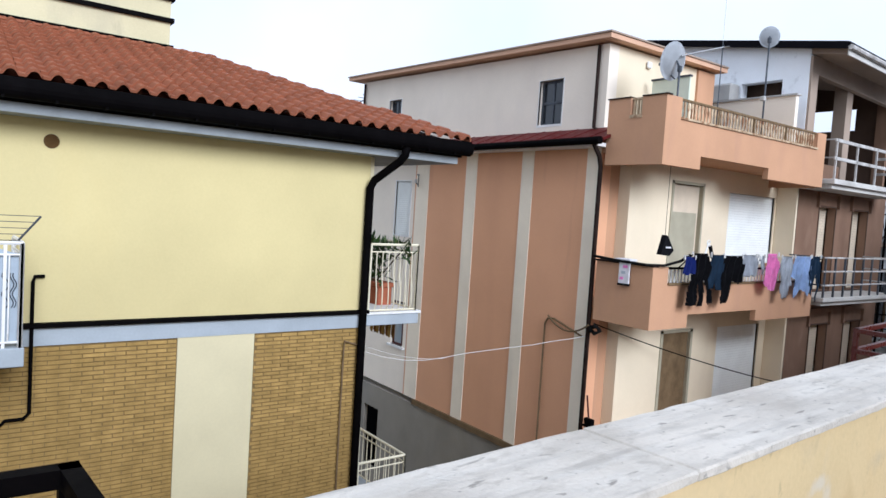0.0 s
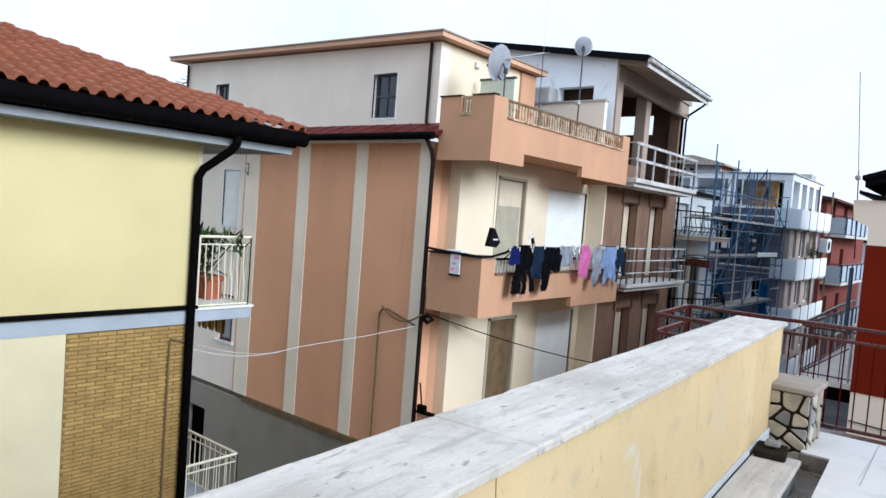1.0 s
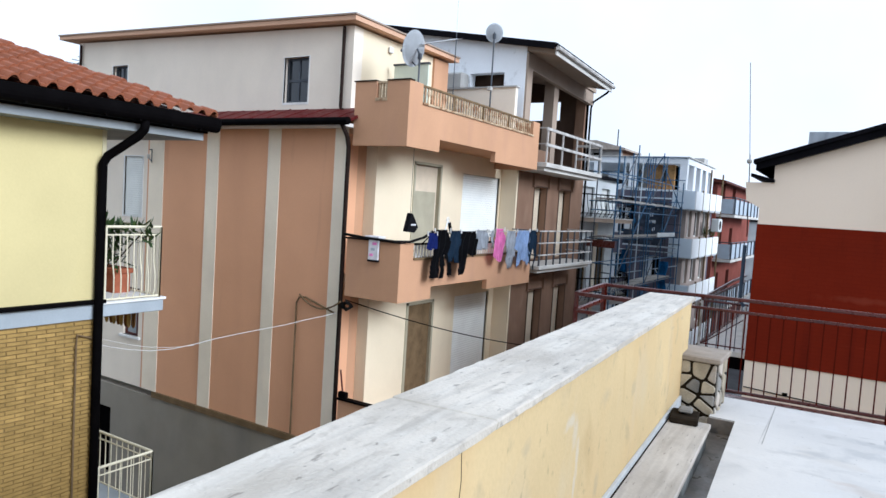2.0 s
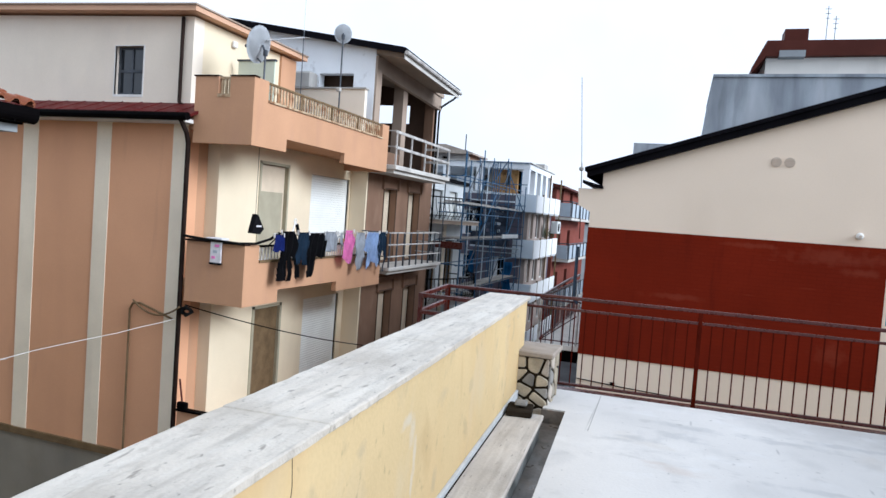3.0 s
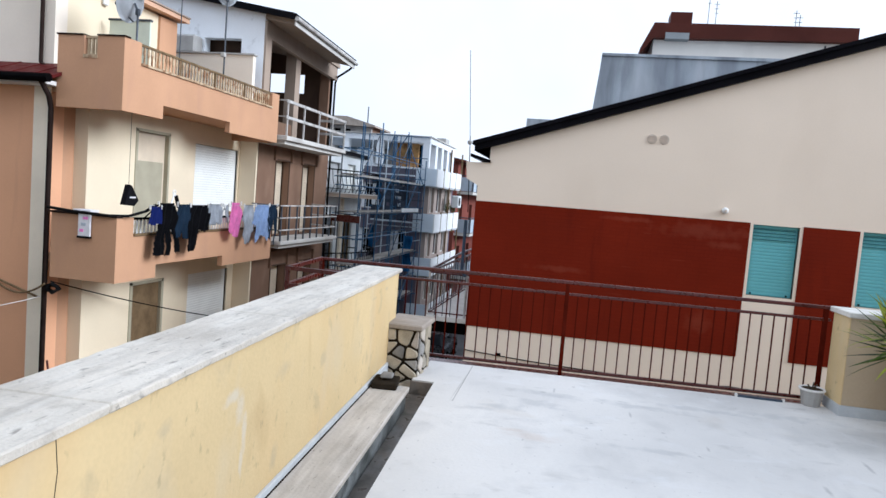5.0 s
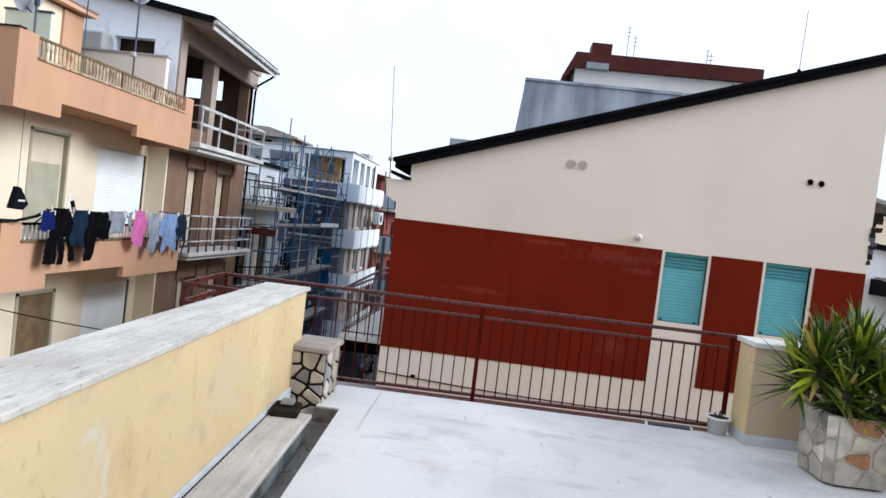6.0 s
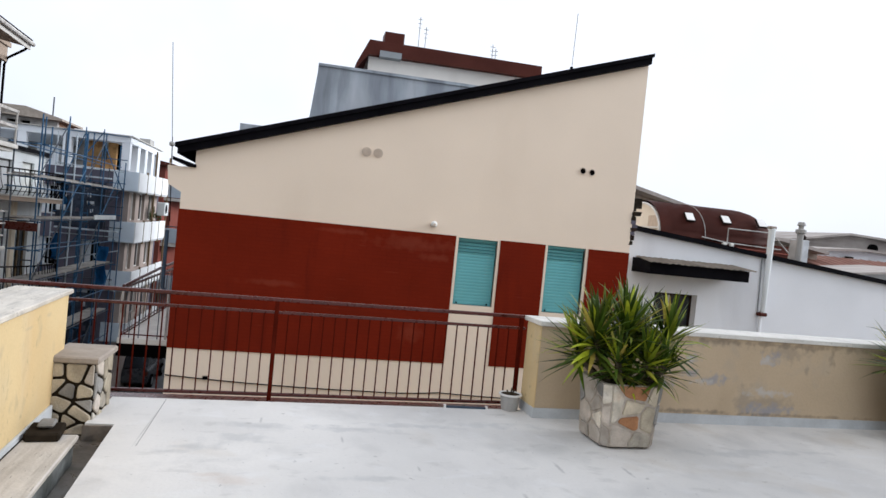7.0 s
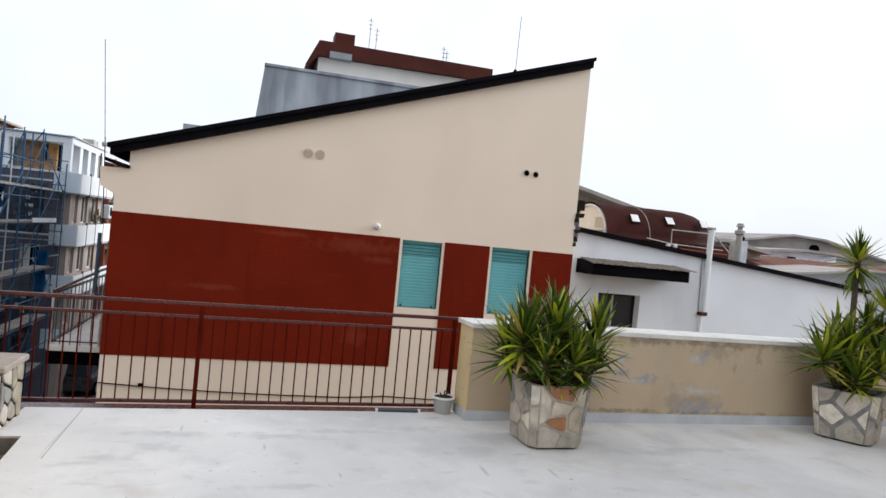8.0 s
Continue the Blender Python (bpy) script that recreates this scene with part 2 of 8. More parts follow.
M["canopy_sheet"] = surface("canopy_sheet", (0.36, 0.31, 0.255), var=0.2, scale=2.5, stains=[((0.22, 0.18, 0.145), 3.0, 0.5, 0.7, 0.6, (1, 0.4, 1)), ((0.50, 0.46, 0.41), 2.0, 0.55, 0.7, 0.5, (1, 0.4, 1))])
M["lunette_cream"] = surface("lunette_cream", (0.82, 0.76, 0.66), var=0.06, scale=2.0)
M["roof_weathered"] = surface("roof_weathered", (0.42, 0.38, 0.35), var=0.18, scale=0.8, fine=8, stains=[((0.24, 0.21, 0.19), 1.0, 0.45, 0.7, 0.6, (0.3, 1, 1))])
worn_spots(M["gable_red"], [(3.5, 1.52, 0.8, 0.14), (3.9, 1.3, 0.35, 0.08), (2.2, 1.62, 0.5, 0.05), (3.55, -0.1, 0.25, 0.2), (1.0, 0.6, 0.5, 0.06)], (0.30, 0.085, 0.05), 0.22, fray=1.4, scale=6.0)
worn_spots(M["wall_plaster_worn"], [(6.62, 0.26, 0.36, 0.10), (5.62, 0.88, 0.9, 0.05), (6.8, 0.82, 0.3, 0.10), (7.08, 0.64, 0.03, 0.07), (6.3, 0.24, 0.14, 0.2), (9.0, 0.85, 0.8, 0.06), (5.6, 0.13, 0.4, 0.03)], (0.27, 0.235, 0.19), 0.45)
worn_spots(M["wall_plaster_worn"], [(6.62, 0.17, 0.34, 0.07), (5.62, 0.53, 0.13, 0.05), (5.88, 0.48, 0.17, 0.06), (6.62, 0.75, 0.14, 0.07), (5.62, 0.70, 0.09, 0.05), (5.3, 0.42, 0.12, 0.05)], (0.30, 0.31, 0.345), 0.75)
worn_spots(M["wall_plaster_worn"], [(6.60, 0.36, 0.30, 0.05), (5.75, 0.45, 0.12, 0.04), (6.55, 0.73, 0.09, 0.05), (5.60, 0.685, 0.06, 0.035)], (0.52, 0.50, 0.47), 0.8)
worn_spots(M["wall_plaster_worn"], [(6.6, 0.895, 1.6, 0.03), (9.0, 0.88, 1.5, 0.04), (5.6, 0.125, 0.6, 0.022), (7.0, 0.12, 0.9, 0.018), (7.4, 0.80, 0.05, 0.14), (5.15, 0.80, 0.12, 0.12)], (0.20, 0.165, 0.125), 0.5)
M["house_pale"] = surface("house_pale", (0.66, 0.68, 0.67), var=0.1, scale=0.8, stains=[((0.45, 0.46, 0.46), 1.0, 0.5, 0.75, 0.5, (1, 1, 0.3))])
M["panel_green"] = surface("panel_green", (0.62, 0.67, 0.56), var=0.08, scale=2)
M["attic_cream"] = surface("attic_cream", (0.60, 0.54, 0.34), var=0.1, scale=1.0, stains=[((0.34, 0.31, 0.24), 1.3, 0.5, 0.7, 0.6, (1, 1, 0.35)), ((0.2, 0.18, 0.14), 3.0, 0.6, 0.72, 0.5, (1, 1, 0.3))])
M["coping_pale"] = surface("coping_pale", (0.72, 0.70, 0.65), rough=0.6, var=0.12, scale=3, fine=50, bump=0.2, stains=[((0.45, 0.42, 0.37), 4.0, 0.55, 0.72, 0.5, (1, 2, 1)), ((0.25, 0.23, 0.2), 16.0, 0.62, 0.72, 0.4, (1, 1, 1))])
M["joint_grey"] = surface("joint_grey", (0.27, 0.265, 0.25), var=0.3, scale=8, bump=0.5)
M["fascia_peach"] = surface("fascia_peach", (0.62, 0.39, 0.26), var=0.08, scale=1.0)
M["skirting"] = surface("skirting", (0.58, 0.605, 0.62), var=0.15, scale=3)
M["mossy_base"] = surface("mossy_base", (0.13, 0.14, 0.135), rough=0.7, var=0.4, scale=5, bump=0.4, spec=0.2, stains=[((0.34, 0.36, 0.36), 4.0, 0.50, 0.68, 0.7, (1, 0.5, 1)), ((0.02, 0.022, 0.018), 7.0, 0.52, 0.66, 0.7, (1, 0.8, 1))])
M["marble"] = surface("marble", (0.66, 0.605, 0.52), rough=0.5, var=0.14, scale=1.5, fine=60, bump=0.5, depth=0.006, spec=0.3, local=True, stains=[((0.36, 0.335, 0.295), 1.9, 0.47, 0.64, 0.36, (8.0, 0.8, 1)), ((0.74, 0.70, 0.62), 1.5, 0.5, 0.66, 0.5, (8.0, 0.7, 1)), ((0.24, 0.22, 0.19), 3.4, 0.56, 0.70, 0.34, (6.0, 0.8, 1)), ((0.34, 0.305, 0.255), 14.0, 0.55, 0.68, 0.4, (1.6, 0.7, 1)), ((0.40, 0.355, 0.29), 2.6, 0.50, 0.68, 0.5, (1.2, 0.9, 1)), ((0.09, 0.075, 0.06), 9.0, 0.64, 0.70, 0.55, (3.0, 0.7, 1)), ((0.10, 0.085, 0.065), 26.0, 0.66, 0.71, 0.5, (1.3, 0.8, 1))])
M["ledge_stone"] = surface("ledge_stone", (0.58, 0.535, 0.475), rough=0.7, var=0.18, scale=2.0, fine=50, bump=0.4, depth=0.006, local=True, stains=[((0.36, 0.32, 0.275), 2.2, 0.50, 0.68, 0.5, (9.0, 0.7, 1)), ((0.68, 0.64, 0.58), 3.0, 0.52, 0.7, 0.5, (8, 0.6, 1)), ((0.40, 0.36, 0.31), 3.0, 0.52, 0.7, 0.4, (1.2, 0.8, 1)), ((0.12, 0.10, 0.08), 12.0, 0.63, 0.71, 0.5, (4.0, 0.6, 1))])
M["floor_screed"] = surface("floor_screed", (0.745, 0.722, 0.685), rough=0.75, var=0.07, scale=0.5, fine=34, bump=0.3, stains=[((0.50, 0.49, 0.475), 0.55, 0.42, 0.68, 0.6, (1, 0.8, 1)), ((0.42, 0.415, 0.405), 2.0, 0.52, 0.72, 0.40, (1, 0.8, 1)), ((0.36, 0.35, 0.33), 5.0, 0.60, 0.74, 0.35, (0.6, 1.0, 1)), ((0.22, 0.21, 0.20), 8.0, 0.71, 0.76, 0.55, (0.6, 0.9, 1)), ((0.50, 0.44, 0.36), 1.0, 0.60, 0.72, 0.4, (1, 1, 1)), ((0.80, 0.80, 0.80), 4.0, 0.58, 0.74, 0.35, (0.7, 1.0, 1)), ((0.27, 0.265, 0.26), 26.0, 0.66, 0.73, 0.35, (1.0, 0.7, 1))])
worn_spots(M["floor_screed"], [(1.11, 5.13, 0.22, 0.09), (0.98, 5.22, 0.12, 0.05)], (0.55, 0.45, 0.37), 0.35, v_axis="Y", fray=1.2, scale=7)
worn_spots(M["floor_screed"], [(0.85, 5.78, 0.20, 0.07), (0.62, 5.66, 0.12, 0.05), (1.07, 6.0, 0.24, 0.12), (1.2, 6.34, 0.3, 0.10), (1.95, 6.36, 0.45, 0.08), (2.6, 6.5, 0.5, 0.07), (3.3, 6.62, 0.45, 0.10), (5.45, 6.03, 0.5, 0.10), (4.7, 6.62, 0.6, 0.12), (5.9, 6.1, 0.5, 0.08), (2.0, 5.2, 0.3, 0.05)], (0.46, 0.46, 0.455), 0.5, v_axis="Y", fray=2.2, scale=6)
worn_spots(M["floor_screed"], [(1.23, 6.52, 0.012, 0.10), (1.13, 6.41, 0.035, 0.03), (1.56, 5.66, 0.02, 0.02), (2.13, 5.67, 0.02, 0.02), (2.43, 5.42, 0.012, 0.06), (3.58, 5.53, 0.02, 0.14), (4.15, 5.46, 0.02, 0.12), (1.9, 6.05, 0.012, 0.09), (3.1, 4.9, 0.02, 0.10), (0.36, 6.2, 0.006, 0.5)], (0.28, 0.275, 0.27), 0.45, v_axis="Y", fray=0.7, scale=22)
M["gutter_dark"] = surface("gutter_dark", (0.17, 0.15, 0.13), rough=0.35, var=0.4, scale=4, spec=0.5, stains=[((0.26, 0.19, 0.13), 2.0, 0.48, 0.66, 0.8, (2, 0.5, 1)), ((0.30, 0.30, 0.29), 3.0, 0.55, 0.7, 0.6, (2, 0.6, 1)), ((0.05, 0.05, 0.045), 6.0, 0.56, 0.68, 0.7, (1, 0.6, 1))])
M["rail_red"] = surface("rail_red", (0.075, 0.012, 0.008), rough=0.32, var=0.3, scale=6, bump=0.08, spec=0.5)
M["baluster_red"] = surface("baluster_red", (0.075, 0.009, 0.0045), rough=0.7, var=0.25, scale=6, bump=0.08, spec=0.0)
M["stone_pale"] = surface("stone_pale", (0.70, 0.64, 0.53), var=0.3, scale=7, fine=60, bump=0.6, rnd=0.42, depth=0.01, stains=[((0.44, 0.28, 0.15), 7.0, 0.53, 0.72, 0.5, (1, 1, 1)), ((0.34, 0.32, 0.29), 11.0, 0.55, 0.72, 0.5, (1, 1, 1)), ((0.80, 0.77, 0.71), 5.0, 0.55, 0.7, 0.5, (1, 1, 1))])
M["stone_grey"] = surface("stone_grey", (0.34, 0.33, 0.31), var=0.3, scale=6, fine=60, bump=0.5, rnd=0.3, depth=0.008)
M["stone_rust"] = surface("stone_rust", (0.40, 0.20, 0.10), var=0.35, scale=6, fine=60, bump=0.5, rnd=0.3, depth=0.008)
M["joint_dark"] = surface("joint_dark", (0.028, 0.022, 0.016), var=0.3, scale=8, bump=0.4, spec=0.02)
M["joint_pale"] = surface("joint_pale", (0.52, 0.46, 0.39), var=0.3, scale=8, bump=0.5, stains=[((0.30, 0.25, 0.20), 9.0, 0.55, 0.7, 0.6, (1, 1, 1))])
M["stone_beige"] = surface("stone_beige", (0.52, 0.46, 0.39), var=0.25, scale=7, fine=60, bump=0.5, rnd=0.25, depth=0.008, stains=[((0.66, 0.62, 0.56), 6.0, 0.50, 0.7, 0.5, (1, 1, 1)), ((0.38, 0.25, 0.15), 4.0, 0.58, 0.72, 0.5, (1, 1, 1))])
M["cap_stone"] = surface("cap_stone", (0.38, 0.33, 0.28), var=0.2, scale=4, bump=0.3)
M["soil"] = surface("soil", (0.06, 0.045, 0.03), var=0.4, scale=15, bump=0.8, depth=0.02)
M["scaffold_blue"] = surface("scaffold_blue", (0.028, 0.10, 0.20), rough=0.45, var=0.35, scale=3, metal=0.1, spec=0.3)
M["scaffold_steel"] = surface("scaffold_steel", (0.09, 0.10, 0.115), rough=0.45, var=0.35, scale=3, metal=0.3)
M["scaffold_pale"] = surface("scaffold_pale", (0.52, 0.58, 0.63), rough=0.45, var=0.3, scale=3, spec=0.3)
M["tarp_blue"] = surface("tarp_blue", (0.03, 0.16, 0.38), rough=0.5, var=0.3, scale=4, bump=0.4)
M["panel_blue"] = surface("panel_blue", (0.66, 0.735, 0.80), var=0.08, scale=0.8, stains=[((0.40, 0.44, 0.48), 1.0, 0.55, 0.75, 0.5, (1, 1, 0.3))])
M["wall_fawn"] = surface("wall_fawn", (0.42, 0.35, 0.31), var=0.15, scale=0.8, stains=[((0.24, 0.20, 0.18), 1.2, 0.5, 0.75, 0.5, (1, 1, 0.3))])
M["pipe_blue"] = surface("pipe_blue", (0.06, 0.085, 0.12), rough=0.5, var=0.2, scale=3)
M["net_blue"] = surface("net_blue", (0.055, 0.068, 0.095), var=0.4, scale=1.5, bump=0.3)
M["plank_wood"] = surface("plank_wood", (0.36, 0.34, 0.31), var=0.3, scale=3, stains=[((0.18, 0.15, 0.12), 2.0, 0.5, 0.7, 0.6, (6, 0.6, 1))])
M["raw_brick"] = surface("raw_brick", (0.50, 0.29, 0.12), var=0.35, scale=2.5, bump=0.5, stains=[((0.20, 0.10, 0.05), 4.0, 0.5, 0.62, 0.7, (1, 1, 1))])
M["house_grey"] = surface("house_grey", (0.50, 0.51, 0.51), var=0.15, scale=0.8, stains=[((0.30, 0.30, 0.30), 1.1, 0.5, 0.75, 0.5, (1, 1, 0.4))])
M["house_dull"] = surface("house_dull", (0.74, 0.77, 0.77), var=0.10, scale=0.8, stains=[((0.42, 0.43, 0.44), 0.9, 0.52, 0.74, 0.5, (1, 1, 0.3))])
M["panel_lilac"] = surface("panel_lilac", (0.82, 0.83, 0.83), var=0.08, scale=0.8, stains=[((0.42, 0.43, 0.45), 1.0, 0.55, 0.78, 0.5, (1, 1, 0.3))])
M["house_white"] = surface("house_white", (0.84, 0.87, 0.90), var=0.08, scale=0.8)
M["house_mauve"] = surface("house_mauve", (0.14, 0.13, 0.165), var=0.15, scale=0.8)
M["house_red"] = surface("house_red", (0.21, 0.066, 0.05), var=0.2, scale=0.8)
M["cool_white_wall"] = surface("cool_white_wall", (0.80, 0.81, 0.83), var=0.06, scale=0.6, fine=40, stains=[((0.5, 0.5, 0.52), 0.9, 0.55, 0.75, 0.35, (1, 1, 0.3))])
M["vault_red"] = surface("vault_red", (0.085, 0.026, 0.019), rough=0.55, var=0.2, scale=1.0, stains=[((0.055, 0.018, 0.014), 0.8, 0.5, 0.75, 0.5, (1, 1, 1))])
M["vent_grey"] = surface("vent_grey", (0.60, 0.505, 0.415), var=0.12, scale=10)
# near-black stands for unlit rooms, openings and a slab underside; tyres share it
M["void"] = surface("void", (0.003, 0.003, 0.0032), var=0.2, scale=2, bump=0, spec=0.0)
M["asphalt"] = surface("asphalt", (0.13, 0.13, 0.132), rough=0.9, var=0.25, scale=0.8, fine=60, bump=0.4)
M["pavement"] = surface("pavement", (0.34, 0.33, 0.32), var=0.2, scale=1.5)
M["terracotta"] = surface("terracotta", (0.36, 0.12, 0.065), var=0.15, scale=8)
M["steel"] = surface("steel", (0.55, 0.56, 0.57), rough=0.4, var=0.15, scale=6, metal=0.7, bump=0.05)
M["dish_grey"] = surface("dish_grey", (0.50, 0.52, 0.54), rough=0.5, var=0.1, scale=5, bump=0.05)
M["cable_pale"] = surface("cable_pale", (0.55, 0.52, 0.48), var=0.1, scale=5, bump=0)
M["cable_black"] = surface("cable_black", (0.01, 0.01, 0.01), rough=0.6, var=0.2, scale=5, bump=0, spec=0.02)
M["rust_cream"] = surface("rust_cream", (0.52, 0.40, 0.26), rough=0.7, var=0.2, scale=5, stains=[((0.20, 0.09, 0.04), 6.0, 0.45, 0.62, 0.85, (1, 1, 1))])
M["car_dark"] = surface("car_dark", (0.03, 0.034, 0.04), rough=0.3, var=0.1, scale=2, bump=0, spec=0.6)
M["rail_worn"] = surface("rail_worn", (0.52, 0.50, 0.47), rough=0.7, var=0.25, scale=5, stains=[((0.16, 0.12, 0.09), 4.0, 0.52, 0.7, 0.6, (1, 1, 1))])
M["stone_tan"] = surface("stone_tan", (0.52, 0.455, 0.345), var=0.3, scale=7, fine=60, bump=0.5, rnd=0.3, depth=0.008)
M["bark"] = surface("bark", (0.10, 0.08, 0.055), var=0.35, scale=14, bump=0.7, depth=0.01)


def cloth(name, col):
    return surface(name, col, rough=0.95, var=0.2, scale=6, fine=140, bump=0.25, spec=0.1)


for key, col in (("black", (0.0055, 0.0055, 0.007)), ("royal", (0.018, 0.03, 0.17)), ("slate", (0.022, 0.042, 0.075)), ("grey", (0.45, 0.48, 0.53)), ("pink", (0.82, 0.26, 0.56)), ("sky", (0.36, 0.48, 0.72)), ("white", (0.72, 0.70, 0.72))):
    M["cloth_" + key] = cloth("cloth_" + key, col)


def glass_material(name, tint):
    m, n, l, p = nodes_of(name)
    p.inputs["Base Color"].default_value = (*tint, 1)
    p.inputs["Roughness"].default_value = 0.06
    p.inputs["Specular IOR Level"].default_value = 0.6
    return m


M["glass_dark"] = glass_material("glass_dark", (0.02, 0.024, 0.03))
M["glass_pale"] = glass_material("glass_pale", (0.30, 0.34, 0.36))


def leaf_material(name, deep, pale, dry):
    m, n, l, p = nodes_of(name)
    nt = m.node_tree
    info = n.new("ShaderNodeObjectInfo")
    r = n.new("ShaderNodeValToRGB")
    e = r.color_ramp.elements
    e[0].position, e[0].color = 0.0, (*deep, 1)
    e[1].position, e[1].color = 0.8, (*pale, 1)
    mid = e.new(0.42)
    mid.color = (*(0.62 * a + 0.38 * b for a, b in zip(deep, pale)), 1)
    x = e.new(0.97)
    x.color = (*dry, 1)
    add = n.new("ShaderNodeMath")
    add.operation = "ADD"
    wrap = n.new("ShaderNodeMath")
    wrap.operation = "FRACT"
    l.new(info.outputs["Random"], add.inputs[0])
    l.new(n.new("ShaderNodeNewGeometry").outputs["Random Per Island"], add.inputs[1])
    l.new(add.outputs[0], wrap.inputs[0])
    l.new(wrap.outputs[0], r.inputs["Fac"])
    streak = mix_node(nt, "MULTIPLY", 1.0, r.outputs["Color"], mix_node(nt, "MIX", noise_fac(nt, 9, 0.3, 0.7, local=True), (0.7, 0.75, 0.65), (1.1, 1.1, 1.0)))
    l.new(streak, p.inputs["Base Color"])
    p.inputs["Roughness"].default_value = 0.45
    p.inputs["Specular IOR Level"].default_value = 0.35
    thin = n.new("ShaderNodeBsdfTranslucent")
    l.new(streak, thin.inputs["Color"])
    both = n.new("ShaderNodeMixShader")
    both.inputs["Fac"].default_value = 0.16
    l.new(p.outputs[0], both.inputs[1])
    l.new(thin.outputs[0], both.inputs[2])
    l.new(both.outputs[0], n["Material Output"].inputs["Surface"])
    return m


M["leaf"] = leaf_material("leaf", (0.030, 0.060, 0.004), (0.47, 0.52, 0.03), (0.50, 0.38, 0.09))
# darker green: shade inside the plants put into the leaf colour
M["leaf_shaded"] = leaf_material("leaf_shaded", (0.010, 0.028, 0.003), (0.10, 0.165, 0.016), (0.12, 0.11, 0.03))
M["leaf_small"] = leaf_material("leaf_small", (0.02, 0.05, 0.015), (0.06, 0.11, 0.03), (0.08, 0.1, 0.03))


# ---- shape helpers ----
def bx(bm, x0, x1, y0, y1, z0, z1, bev=0.0):
    v = [bm.verts.new((x, y, z)) for z in (z0, z1) for y in (y0, y1) for x in (x0, x1)]
    fs = [bm.faces.new([v[i] for i in q]) for q in ((0, 2, 3, 1), (4, 5, 7, 6), (0, 1, 5, 4), (2, 6, 7, 3), (0, 4, 6, 2), (1, 3, 7, 5))]
    if bev:
        bmesh.ops.bevel(bm, geom=list({e for f in fs for e in f.edges}), offset=bev, segments=1, affect="EDGES")
    return bm


def prism(bm, pts, axis, a, b):
    """A polygon of (u, v) drawn out along an axis: x takes (y, z), y takes (x, z), z takes (x, y)."""
    def at(u, v, w):
        return {"x": (w, u, v), "y": (u, w, v), "z": (u, v, w)}[axis]
    lo, hi = [bm.verts.new(at(u, v, a)) for u, v in pts], [bm.verts.new(at(u, v, b)) for u, v in pts]
    bm.faces.new(lo[::-1])
    bm.faces.new(hi)
    k = len(pts)
    for i in range(k):
        bm.faces.new((lo[i], lo[(i + 1) % k], hi[(i + 1) % k], hi[i]))
    return bm


def tube(bm, pts, r, n=8, cap=True, squash=1.0):
    """A round tube along points; r is one radius or one for each point."""
    pts = [Vector(p) for p in pts]
    rs = r if isinstance(r, (list, tuple)) else [r] * len(pts)
    rings, side = [], None
    for i, p in enumerate(pts):
        d = (pts[min(i + 1, len(pts) - 1)] - pts[max(i - 1, 0)]).normalized()
        if side is None:
            side = d.cross(Vector((0, 0, 1)) if abs(d.z) < 0.9 else Vector((1, 0, 0))).normalized()
        side = (side - d * side.dot(d)).normalized()
        up = side.cross(d)
        rings.append([bm.verts.new(p + rs[i] * (math.cos(2 * math.pi * k / n) * side + squash * math.sin(2 * math.pi * k / n) * up)) for k in range(n)])
    for a, b in zip(rings, rings[1:]):
        for k in range(n):
            bm.faces.new((a[k], a[(k + 1) % n], b[(k + 1) % n], b[k]))
    if cap:
        bm.faces.new(rings[0][::-1])
        bm.faces.new(rings[-1])
    return bm


def sag(p, q, drop, n=14):
    p, q = Vector(p), Vector(q)
    return [p.lerp(q, i / n) - Vector((0, 0, drop * 4 * (i / n) * (1 - i / n))) for i in range(n + 1)]


def wall_holes(bm, axis, at, thick, u0, u1, z0, z1, holes):
    """A wall with rectangular openings through it. axis x: it runs along y, from x = at by thick; axis y: along x."""
    holes = [(max(h[0], u0), min(h[1], u1), max(h[2], z0), min(h[3], z1)) for h in holes]
    us = sorted({u0, u1, *(h[0] for h in holes), *(h[1] for h in holes)})
    zs = sorted({z0, z1, *(h[2] for h in holes), *(h[3] for h in holes)})
    solid = [[not any(h[0] - 1e-6 < (a + b) / 2 < h[1] and h[2] < (c + d) / 2 < h[3] for h in holes) for c, d in zip(zs, zs[1:])] for a, b in zip(us, us[1:])]
    made = {}

    def vert(i, j, k):
        if (i, j, k) not in made:
            w = at + (thick if k else 0)
            made[i, j, k] = bm.verts.new((w, us[i], zs[j]) if axis == "x" else (us[i], w, zs[j]))
        return made[i, j, k]

    nu, nz = len(us) - 1, len(zs) - 1
    for i in range(nu):
        for j in range(nz):
            if not solid[i][j]:
                continue
            for k in (0, 1):
                bm.faces.new([vert(a, b, k) for a, b in ((i, j), (i + 1, j), (i + 1, j + 1), (i, j + 1))])
            for di, dj, e in ((-1, 0, ((i, j), (i, j + 1))), (1, 0, ((i + 1, j), (i + 1, j + 1))), (0, -1, ((i, j), (i + 1, j))), (0, 1, ((i, j + 1), (i + 1, j + 1)))):
                a, b = i + di, j + dj
                if not (0 <= a < nu and 0 <= b < nz and solid[a][b]):
                    bm.faces.new([vert(*e[0], 0), vert(*e[1], 0), vert(*e[1], 1), vert(*e[0], 1)])
    return bm


def mesh_of(name, bm, material, smooth=False):
    bmesh.ops.recalc_face_normals(bm, faces=bm.faces)
    me = bpy.data.meshes.new(name)
    bm.to_mesh(me)
    bm.free()
    me.materials.append(M[material])
    if smooth:
        me.shade_smooth()
    return me


def part(name, bm, material, parent, label="", smooth=False):
    """Links a bmesh in world metres as one mesh object under a thing or a part."""
    ob = new(name, mesh_of(name, bm, material, smooth))
    adopt(ob, parent)
    return tagged(ob, label)


